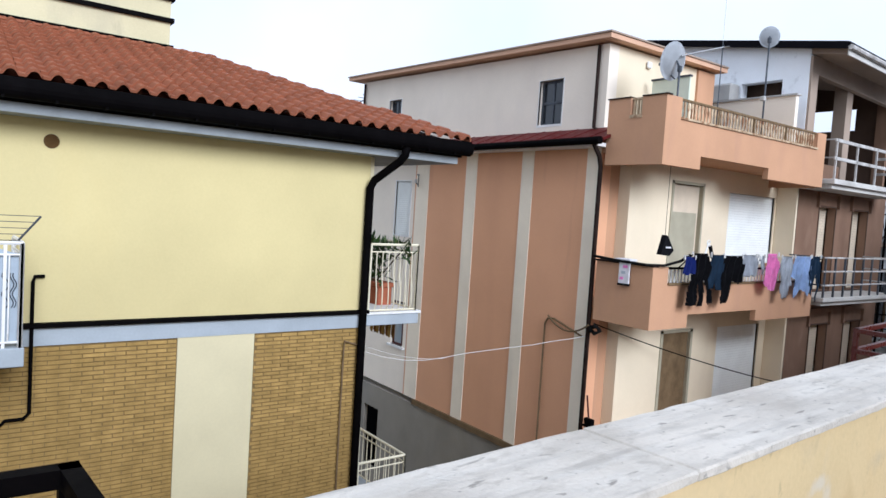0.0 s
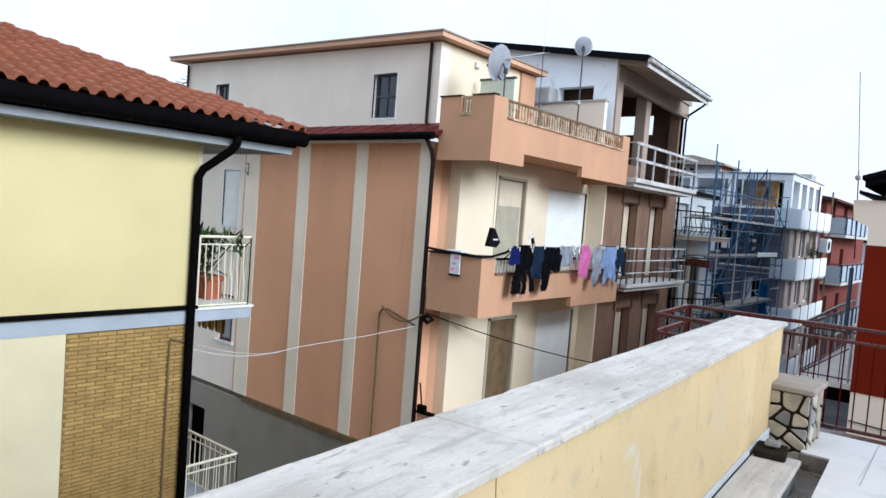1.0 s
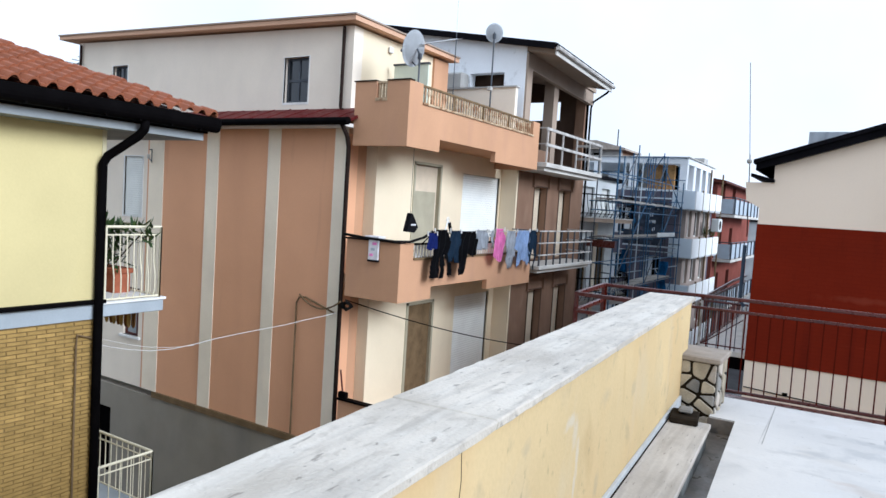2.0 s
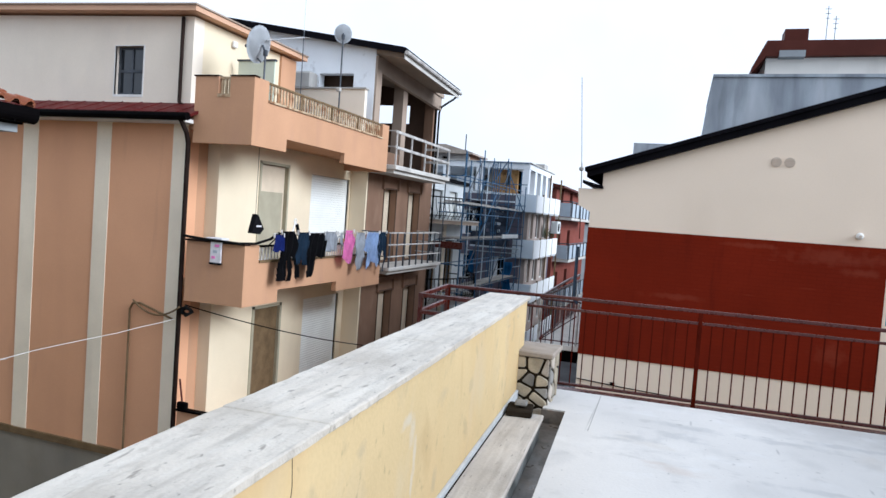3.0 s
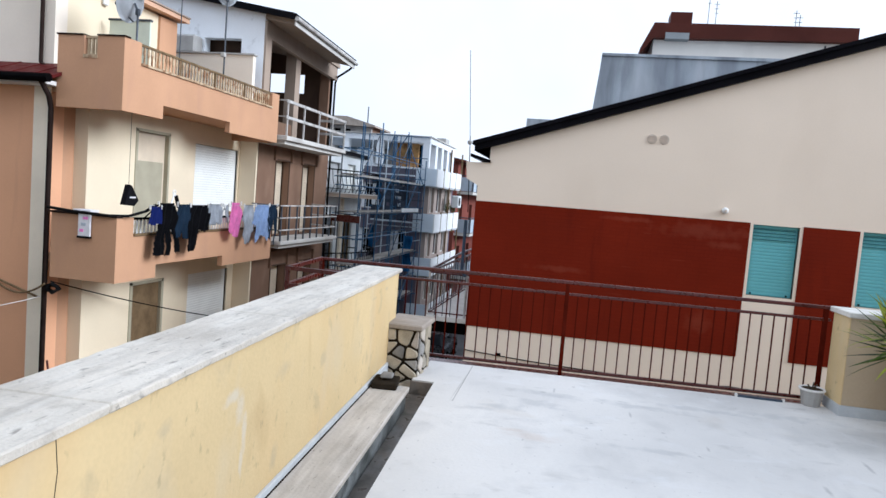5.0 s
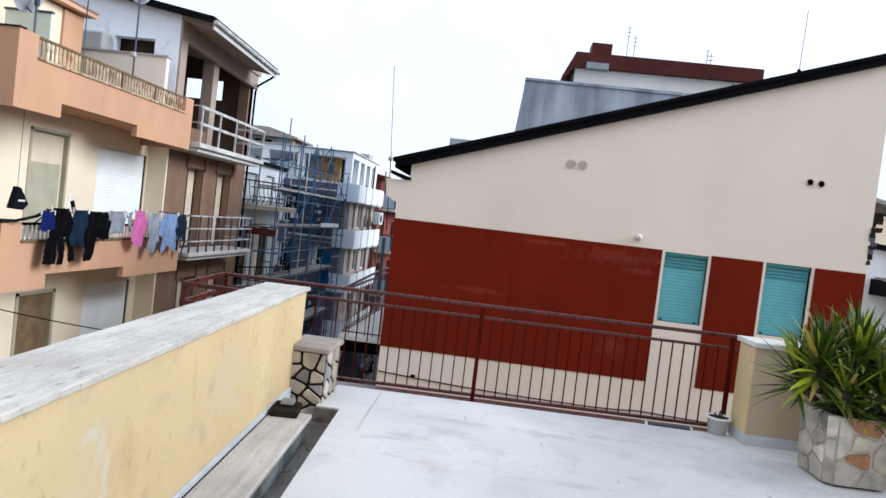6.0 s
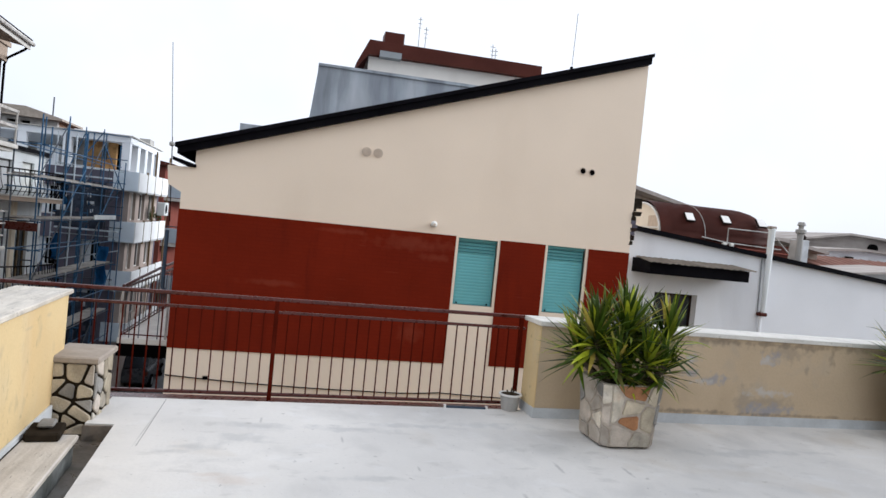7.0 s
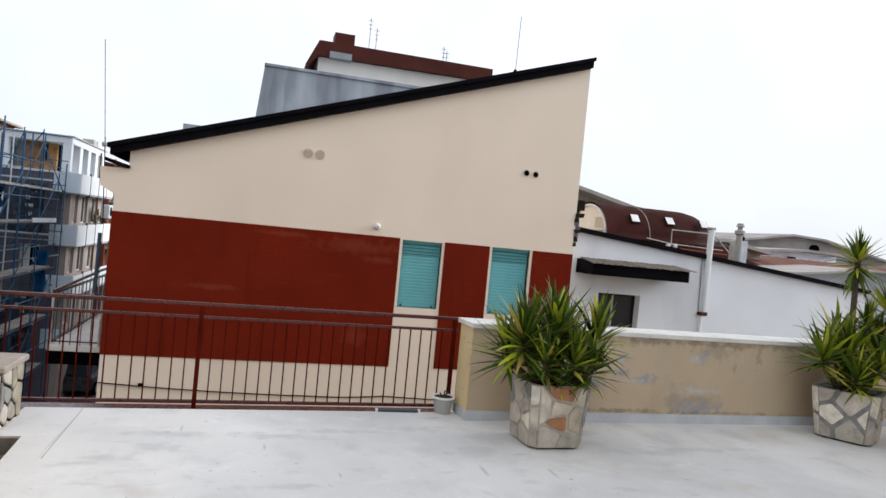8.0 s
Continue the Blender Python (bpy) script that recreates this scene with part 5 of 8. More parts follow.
for k in range(5):
    f = k / 4
    part("line", rods([((-7.28 + 0.06 * f, 0.86 + 0.19 * f, 1.11 + 0.26 * f), (-7.28 + 0.06 * f, 0.30 + 0.18 * f, 1.11 + 0.26 * f))], 0.004, 5), "scaffold_steel", t)


# ---- orange house ----
def orange_house():
    h = thing("orange_house", (-11.0, 14.0, GROUND), "orange and cream house with boxy street balconies", "house")
    Y = 10.62
    side_win = (-15.35, -14.62, 0.95, 2.45)
    small_win = (-15.2, -14.58, -2.15, -0.9)
    bm = B()
    wall_holes(bm, "y", Y, 0.3, -19.0, -14.42, -3.42, 3.2, [side_win, small_win])
    part("side_wall_left", bm, "lilac_wall", h, "pale grey side wall")
    part("side_wall", box(-14.42, -7.98, Y, Y + 0.3, -3.42, 3.2), "orange_side", h, "dull orange plaster side wall")
    for a, b in ((-14.35, -13.78), (-12.22, -11.80), (-10.23, -9.86), (-8.34, -8.0)):
        part("pilaster", box(a, b, Y - 0.014, Y, -3.42, 3.2), "pilaster_grey", h, "pale grey pilaster")
    part("base_ledge", box(-13.88, -7.98, Y - 0.06, Y, -3.56, -3.42), "door_brown", h, "brown ledge")
    low_bm = B()
    wall_holes(low_bm, "y", Y - 0.02, 0.3, -19.0, -7.98, GROUND, -3.56, [(-16.4, -15.6, -6.0, -4.2)])
    part("lower_wall", low_bm, "annex_grey", h, "stained grey lower wall")
    part("window", box(-16.4, -15.6, Y + 0.1, Y + 0.14, -6.0, -4.2), "void", h)
    shutter(h, "y", Y + 0.04, *side_win, "shutter_white", "white_paint", out=-1, group_label="closed pale shutter")
    sw = part("window", wall_holes(B(), "y", Y + 0.06, 0.06, small_win[0], small_win[1], small_win[2], small_win[3], [(small_win[0] + 0.06, small_win[1] - 0.16, small_win[2] + 0.06, small_win[3] - 0.06)]), "rail_red", h, "small window with a dark red frame")
    part("pane", box(small_win[0], small_win[1], Y + 0.09, Y + 0.10, small_win[2], small_win[3]), "glass_pale", sw)
    part("sill", box(small_win[0] - 0.1, small_win[1] + 0.1, Y - 0.06, Y + 0.1, small_win[2] - 0.06, small_win[2]), "white_paint", h)
    br = part("cable_bracket", rods([((-14.30, Y - 0.05, 2.62), (-14.05, Y - 0.16, 2.62)), ((-14.05, Y - 0.16, 2.62), (-14.05, Y - 0.16, 2.30)), ((-14.30, Y - 0.05, 2.40), (-14.05, Y - 0.16, 2.34))], 0.014, 5), "scaffold_steel", h, "small iron cable bracket")
    part("insulator", tube(B(), [(-14.22, Y - 0.12, 2.40), (-14.22, Y - 0.12, 2.50)], 0.035, 8), "rail_worn", br)
    # roof skirt with gutter
    bm = B()
    prism(bm, [(10.22, 3.26), (11.12, 3.62), (11.12, 3.56), (10.22, 3.20)], "x", -19.0, -7.70)
    sk = part("skirt_roof", bm, "red_metal_roof", h, "dark red sheet-metal roof strip")
    for k in range(22):
        xx = -18.6 + 0.5 * k
        bm = B()
        prism(bm, [(10.22, 3.26), (11.12, 3.62), (11.12, 3.634), (10.22, 3.274)], "x", xx - 0.012, xx + 0.012)
        part("seam", bm, "red_metal_roof", sk)
    part("gutter", tube(B(), [(-19.0, 10.17, 3.22), (-7.66, 10.17, 3.22)], 0.075, 10), "dark_metal", h)
    part("eave_board", box(-19.0, -7.80, 10.26, Y, 3.13, 3.20), "white_paint", h, "white eaves board")
    part("downpipe", tube(B(), [(-7.86, 10.2, 3.2), (-7.90, 10.45, 2.95), (-7.92, 10.53, 2.75), (-7.92, 10.53, GROUND)], 0.046, 8), "cap_brown", h, "dark brown downpipe", smooth=True)
    part("conduit", tube(B(), [(-9.15, Y - 0.04, -3.4), (-9.15, Y - 0.04, -0.55), (-9.08, Y - 0.04, -0.42), (-8.9, Y - 0.04, -0.40), (-8.1, Y - 0.06, -0.62)], 0.02, 6), "door_brown", h, "thin brown conduit")
    # attic storey, set back
    YA = 11.1
    bm = B()
    wins = [(-10.35, -9.62, 3.77, 4.76), (-16.75, -16.10, 3.9, 4.90)]
    wall_holes(bm, "y", YA, 0.3, -18.35, -8.4, 3.5, 5.18, wins)
    prism(bm, [(-18.35, 5.18), (-8.4, 5.18), (-8.4, 5.32), (-18.35, 5.62)], "y", YA, YA + 0.3)
    part("attic_wall", bm, "lilac_wall", h, "pale grey-lilac attic wall")
    for a, b, z0, z1 in wins:
        mx, mz = (a + b) / 2, (z0 + z1) / 2
        fr = wall_holes(B(), "y", YA + 0.10, 0.05, a, b, z0, z1, [(a + 0.05, mx - 0.02, z0 + 0.05, mz - 0.03), (mx + 0.02, b - 0.05, z0 + 0.05, mz - 0.03), (a + 0.05, mx - 0.02, mz + 0.03, z1 - 0.05), (mx + 0.02, b - 0.05, mz + 0.03, z1 - 0.05)])
        w = part("window", fr, "scaffold_steel", h, "dark window with a white reveal")
        part("pane", box(a, b, YA + 0.12, YA + 0.13, z0, z1), "glass_dark", w)
        rv = wall_holes(B(), "y", YA - 0.006, 0.05, a - 0.02, b + 0.03, z0 - 0.05, z1 + 0.015, [(a, b, z0, z1)])
        part("reveal", rv, "white_paint", w)
    part("attic_front", box(-8.7, -8.4, YA + 0.3, 14.15, 3.5, 5.32), "cream_front", h, "cream attic front")
    part("attic_pier", box(-8.7, -8.34, 14.15, 14.8, 3.5, 5.30), "orange_balcony", h, "orange attic pier")
    part("attic_back", box(-18.35, -18.05, YA + 0.3, 17.0, 3.5, 5.5), "lilac_wall", h)
    bm = B()
    # roof sheet with its coloured fascia
    for za, zb, m, over in ((0.03, 0.13, "fascia_peach", 0.0), (0.132, 0.165, "soffit_tan", 0.03)):
        bm = B()
        prism(bm, [(-18.9 - over, 5.66 + za), (-8.15 + over, 5.32 + za), (-8.15 + over, 5.32 + zb), (-18.9 - over, 5.66 + zb)], "y", YA - 0.28 - over, 15.0)
        part("roof", bm, m, h, "flat pitched roof with peach fascia" if za < 0.1 else "thin dark roof sheet")
    for xx in (-12.0, -10.6, -9.0):
        bm = B()
        tube(bm, [(xx, 11.3, 5.46 + (-8.4 - xx) * 0.032), (xx, 11.3, 5.60 + (-8.4 - xx) * 0.032)], [0.09, 0.04], 8)
        part("roof_cap", bm, "vault_red", h)
    part("attic_pipe", tube(B(), [(-8.62, YA - 0.06, 5.3), (-8.62, YA - 0.06, 3.62), (-8.4, YA - 0.1, 3.50)], 0.036, 8), "cap_brown", h, "dark downpipe")
    part("attic_pipe", tube(B(), [(-18.2, YA - 0.06, 5.55), (-18.2, YA - 0.06, 3.5)], 0.036, 8), "cap_brown", h, "dark downpipe")
    lamp = part("wall_lamp", box(-8.39, -8.32, 12.28, 12.42, 5.02, 5.16, bev=0.02), "white_paint", h)
    # front: set-back strip, step, cream bay
    XF = -7.7
    part("front_strip", box(-8.28, -7.98, Y + 0.3, 11.20, GROUND, 3.5), "orange_balcony", h, "narrow orange strip beside the pipe")
    wins = [(12.62, 13.72, 0.02, 2.60), (14.80, 16.86, 0.62, 2.54), (12.66, 13.70, -3.05, -0.62), (14.76, 16.62, -2.95, -0.58), (12.66, 13.70, GROUND + 0.1, -3.9), (14.76, 16.62, GROUND + 0.1, -3.9)]
    bm = B()
    wall_holes(bm, "x", XF - 0.3, 0.3, 11.20, 16.98, GROUND, 3.5, wins)
    part("front_wall", bm, "cream_front", h, "cream street wall")
    part("step_wall", box(-8.28, XF - 0.3, 11.20, 11.45, GROUND, 3.5), "pilaster_grey", h)
    part("corner_trim", box(XF, -7.205, 16.91, 16.985, GROUND, 3.0), "cream_front", h)
    w = part("window", box(XF - 0.12, XF - 0.08, 12.62, 13.72, 0.02, 2.60), "shutter_beige", h, "tall balcony door with an olive blind")
    part("blind", box(XF - 0.079, XF - 0.07, 12.70, 13.64, 0.05, 2.0), "blind_olive", w)
    fr = B()
    for ya, yb, za, zb in ((12.58, 12.64, 0.0, 2.66), (13.70, 13.76, 0.0, 2.66), (12.58, 13.76, 2.60, 2.66)):
        bx(fr, XF - 0.1, XF + 0.02, ya, yb, za, zb)
    part("door_frame", fr, "blind_olive", w)
    shutter(h, "x", XF - 0.08, 14.80, 16.86, 0.62, 2.54, "shutter_white", "shutter_white", pitch=0.06, group_label="closed white roller shutter")
    d = part("door", box(XF - 0.1, XF - 0.05, 12.66, 13.70, -3.05, -0.62), "door_brown", h, "brown balcony door")
    fr = B()
    for ya, yb, za, zb in ((12.60, 12.68, -3.05, -0.56), (13.68, 13.76, -3.05, -0.56), (12.60, 13.76, -0.62, -0.56)):
        bx(fr, XF - 0.1, XF + 0.02, ya, yb, za, zb)
    part("door_frame", fr, "blind_olive", d)
    shutter(h, "x", XF - 0.08, 14.76, 16.62, -2.95, -0.58, "shutter_white", "shutter_white", pitch=0.06, group_label="closed white roller shutter")
    part("rear_wall", box(-19.0, -18.7, Y + 0.3, 17.0, GROUND, 3.5), "lilac_wall", h)
    # solid black box, so the house looks dark behind its openings
    part("inner_dark_fill", box(-12.0, -8.3, 11.8, 16.9, GROUND, 3.3), "void", h)
    # boxy balconies
    XB = -6.5
    for base, top, hand, mat_rail in ((-0.22, 0.60, 0.93, "dark_metal"), (2.78, 3.63, 4.02, "rust_cream")):
        mid = base + 0.25
        bm = B()
        prism(bm, [(10.50, base), (11.67, base), (11.67, mid), (14.15, mid), (14.15, base + 0.02), (16.58, base + 0.02), (16.58, hand), (16.18, hand), (16.18, top), (10.96, top), (10.96, hand), (10.50, hand)], "x", XB - 0.12, XB)
        bal = part("balcony", bm, "orange_balcony", h, "boxy orange balcony with a stepped lower edge")
        e = B()
        if hand > 3:
            wall_holes(e, "y", 10.50, 0.12, -7.80, XB - 0.12, base, hand, [(-7.28, -7.02, 3.64, hand + 0.1)])
        else:
            bx(e, -7.80, XB - 0.12, 10.50, 10.62, base, hand)
        part("end_wall", e, "orange_balcony", bal)
        part("far_end", box(XF, XB - 0.12, 16.46, 16.58, base, hand), "orange_balcony", bal)
        part("slab", box(XF, XB - 0.12, 10.62, 16.46, mid, mid + 0.16), "orange_balcony", bal)
        part("slab_end", box(-7.98, XF, 10.62, 11.20, mid, mid + 0.16), "orange_balcony", bal)
        part("sill_cap", box(XB - 0.15, XB + 0.03, 10.96, 16.18, top, top + 0.04), "rust_cream" if hand > 3 else "door_brown", bal)
        part("handrail", box(XB - 0.09, XB - 0.04, 10.96, 16.18, hand - 0.04, hand), mat_rail if hand < 3 else "door_brown", bal)
        me = mesh_of("baluster", prism(B(), [(-0.02, 0), (0.02, 0), (0.014, 0.14), (0.03, 0.2), (0.02, hand - top - 0.08), (-0.02, hand - top - 0.08), (-0.03, 0.2), (-0.014, 0.14)], "x", XB - 0.075, XB - 0.055), "rust_cream" if hand > 3 else "white_paint")
        for k in range(47):
            ob = new("baluster", me)
            ob.parent = bal
            ob.location = (0, 11.03 + 0.11 * k, top + 0.04)
        for yy in (12.25, 13.55, 14.85):
            part("rail_post", box(XB - 0.085, XB - 0.045, yy - 0.02, yy + 0.02, top + 0.03, hand), "door_brown", bal)
        cap = B()
        if hand > 3:
            bx(cap, -7.82, -7.28, 10.48, 10.64, hand, hand + 0.024)
            bx(cap, -7.02, XB + 0.02, 10.48, 10.64, hand, hand + 0.024)
            for k in range(3):
                part("notch_baluster", box(-7.25 + 0.08 * k, -7.21 + 0.08 * k, 10.54, 10.58, 3.66, 4.0), "rust_cream", bal)
            part("notch_rail", box(-7.30, -7.0, 10.53, 10.59, 3.98, 4.02), "rust_cream", bal)
            part("notch_sill", box(-7.29, -7.01, 10.49, 10.63, 3.64, 3.70), "rust_cream", bal)
        else:
            bx(cap, -7.82, XB + 0.02, 10.48, 10.64, hand, hand + 0.035)
        part("cap", cap, "cap_brown", bal, "thin dark brown coping")
    # lower balcony, mostly hidden
    part("lower_balcony", box(XF, XB, 10.60, 16.58, -3.6, -2.95), "orange_balcony", h)
    part("lower_end", box(-7.82, XB, 10.50, 10.58, -3.6, -2.35), "orange_balcony", h)
    part("lower_cap", box(-7.82, XB + 0.02, 10.46, 10.6, -2.35, -2.31), "dark_metal", h)
    return h


orange_house()


# ---- brown house with the open loggia ----
def brown_house():
    h = thing("brown_house", (-9.0, 19.8, GROUND), "unfinished brown house with an open top loggia", "house")
    XF, Y0, Y1 = -7.2, 17.0, 22.1
    wins = [(18.10, 19.0, 0.28, 2.42), (20.0, 20.95, 0.28, 2.42), (18.15, 19.1, -3.1, -0.62), (20.1, 21.1, -3.1, -0.62)]
    def fall(bm):
        # the eaves drop a little along the street
        for v in bm.verts:
            v.co.z -= 0.035 * (v.co.y - 16.5)
        return bm

    bm = B()
    wall_holes(bm, "x", XF - 0.3, 0.3, Y0, Y1, GROUND, 2.85, wins)
    part("front_wall", bm, "brown_plaster", h, "dark brown plaster front")
    part("side_wall", box(-12.0, XF - 0.3, Y0, Y0 + 0.3, GROUND, 2.85), "brown_plaster", h)
    part("far_wall", box(-12.0, XF - 0.3, Y1 - 0.3, Y1, GROUND, 2.85), "brown_plaster", h)
    part("rear_wall", box(-12.3, -12.0, Y0, Y1, GROUND, 2.85), "brown_plaster", h)
    for a, b, z0, z1 in wins:
        shutter(h, "x", XF - 0.24, a, b, z0, z1, "shutter_beige", "brown_plaster", pitch=0.07, group_label="closed beige shutter")
        m = wall_holes(B(), "x", XF, 0.07, a - 0.16, b + 0.16, z1 - 0.02, z1 + 0.44, [(a - 0.07, b + 0.07, z1 - 0.1, z1 + 0.33)])
        part("moulding", m, "brown_plaster", h)
        part("jamb", wall_holes(B(), "x", XF, 0.02, a - 0.035, b + 0.035, z0 - 0.04, z1 + 0.03, [(a, b, z0, z1)]), "brown_shaded", h)
    # loggia storey: slab, pillars, pierced back wall, sloping roof
    part("slab", box(-12.3, XF, Y0, Y1, 2.85, 3.0), "concrete", h)
    for yy in (17.0, 19.05, 21.74):
        part("pillar", box(XF - 0.32, XF, yy, yy + 0.34, 3.0, 5.97 - 0.035 * (yy - 16.3)), "soffit_tan" if yy < 21 else "brown_plaster", h, "bare tan pillar" if yy < 21 else "")
    bm = fall(box(-9.75, -9.5, Y0, Y1, 2.95, 6.52))
    part("loggia_back", bm, "brown_shaded", h)
    part("loggia_end", wall_holes(B(), "y", Y1 - 0.25, 0.25, -9.5, XF, 3.0, 5.62, [(-9.46, -8.72, 4.84, 5.5), (-8.42, -8.12, 4.84, 5.5)]), "brown_shaded", h)
    part("loggia_gable", prism(B(), [(-9.75, 5.62), (-7.2, 5.62), (-7.2, 5.84), (-9.75, 6.32)], "y", Y1 - 0.25, Y1), "brown_shaded", h)
    part("low_wall", box(XF - 0.18, XF - 0.04, Y0 + 0.34, 19.05, 3.0, 3.5), "brown_plaster", h)
    bm = B()
    prism(bm, [(-12.5, 6.85), (-6.2, 5.84), (-6.2, 5.98), (-12.5, 7.0)], "y", 16.74, 21.2)
    fall(bm)
    roof = part("roof", bm, "soffit_tan", h, "grey concrete roof overhang")
    inner = fall(prism(B(), [(-12.5, 6.85), (-7.0, 5.97), (-7.0, 6.10), (-12.5, 7.0)], "y", 21.2, 22.15))
    part("roof_inner", inner, "soffit_tan", roof)
    bm = B()
    prism(bm, [(-12.5, 7.002), (-6.14, 5.982), (-6.14, 6.07), (-12.5, 7.10)], "y", 16.48, 21.25)
    fall(bm)
    part("roof_cover", bm, "roof_edge", roof, "dark roof covering")
    verge = prism(B(), [(-12.5, 6.93), (-6.2, 5.91), (-6.16, 6.072), (-12.5, 7.102)], "y", 16.44, 16.475)
    part("verge_board", verge, "roof_edge", roof, "dark verge board")
    part("fascia", fall(box(-6.2, -6.165, 16.55, 21.2, 5.78, 5.97)), "fascia_worn", roof, "weathered pale fascia board")
    part("gutter", tube(B(), [(-6.12, 16.5, 5.95), (-6.12, 21.25, 5.78)], 0.06, 8), "rail_worn", roof)
    # dark backing added so the opening in the end wall looks unlit
    part("hole_backing", box(-9.45, -7.5, 17.35, 17.45, 3.0, 5.7), "brown_shaded", h)
    part("downpipe", tube(B(), [(-6.2, 21.2, 5.72), (-6.35, 21.3, 5.62), (-7.05, 22.08, 5.48), (-7.14, 22.14, 5.3), (-7.14, 22.14, GROUND)], 0.035, 7), "dark_metal", h, "dark downpipe")
    # pale end wall over the neighbour's roof
    bm = B()
    wall_holes(bm, "y", 16.72, 0.28, -12.3, -7.09, 3.0, 5.62, [(-8.78, -7.72, 4.94, 5.44)])
    prism(bm, [(-12.3, 5.62), (-7.09, 5.62), (-7.09, 6.09), (-12.3, 6.94)], "y", 16.72, 17.0)
    part("corner_pier", box(-7.09, -7.03, 16.73, 17.06, 3.0, 5.93), "soffit_tan", h, "bare tan corner pier")
    part("end_wall", bm, "pale_blue_plaster", h, "pale bluish end wall with damp marks")
    part("lintel", fall(box(-7.2, -7.05, 17.0, 22.05, 5.55, 5.98)), "soffit_tan", h)
    # parapet and tank on the roof terrace in front of it
    part("parapet", box(-9.6, -7.04, 16.10, 16.24, 3.4, 4.90), "lilac_wall", h, "pale plaster parapet")
    part("parapet_cap", box(-9.65, -7.0, 16.06, 16.28, 4.90, 4.94), "concrete", h)
    tank = B()
    bx(tank, -9.50, -8.80, 16.3, 16.70, 4.95, 5.42, 0.05)
    part("tank", tank, "concrete", h, "grey water tank")
    # balconies
    for z0, z1, rail, x1, y0, y1, bars in ((2.90, 3.02, 3.95, -6.3, 16.75, 21.3, 0), (0.14, 0.24, 1.20, -6.3, 16.75, 21.0, 1)):
        b = part("balcony", box(XF, x1, y0, y1, z0, z1, bev=0.01), "fascia_worn", h, "balcony slab with pale worn rails")
        part("balcony_edge", box(XF, x1 - 0.1, y0 + 0.1, y1 - 0.1, z0 - 0.10, z0), "fascia_worn", b)
        deep = 0.035 if bars else 0.075
        for k, f in enumerate((1.0, 0.66, 0.32) if bars else (1.0, 0.55)):
            z = z1 + (rail - z1) * f
            part("rail", box(x1 - 0.08, x1 - 0.04, y0, y1, z - deep, z, bev=0.005), "rail_worn", b)
            part("rail", box(XF, x1 - 0.06, y1 - 0.07, y1 - 0.03, z - deep, z), "rail_worn", b)
            part("rail", box(XF, x1 - 0.06, y0 + 0.03, y0 + 0.07, z - 0.03, z), "rail_worn" if not bars else "scaffold_steel", b)
        n = 5 if not bars else 9
        for k in range(n):
            yy = y0 + 0.08 + (y1 - y0 - 0.16) * k / (n - 1)
            part("post", box(x1 - 0.08, x1 - 0.04, yy - 0.02, yy + 0.02, z1, rail), "rail_worn" if not bars else "scaffold_steel", b)
    # black filling stands for the unlit inside
    part("inner_dark_fill", box(-11.9, -7.6, 17.4, 21.75, GROUND, 2.8), "void", h)
    return h


brown_house()


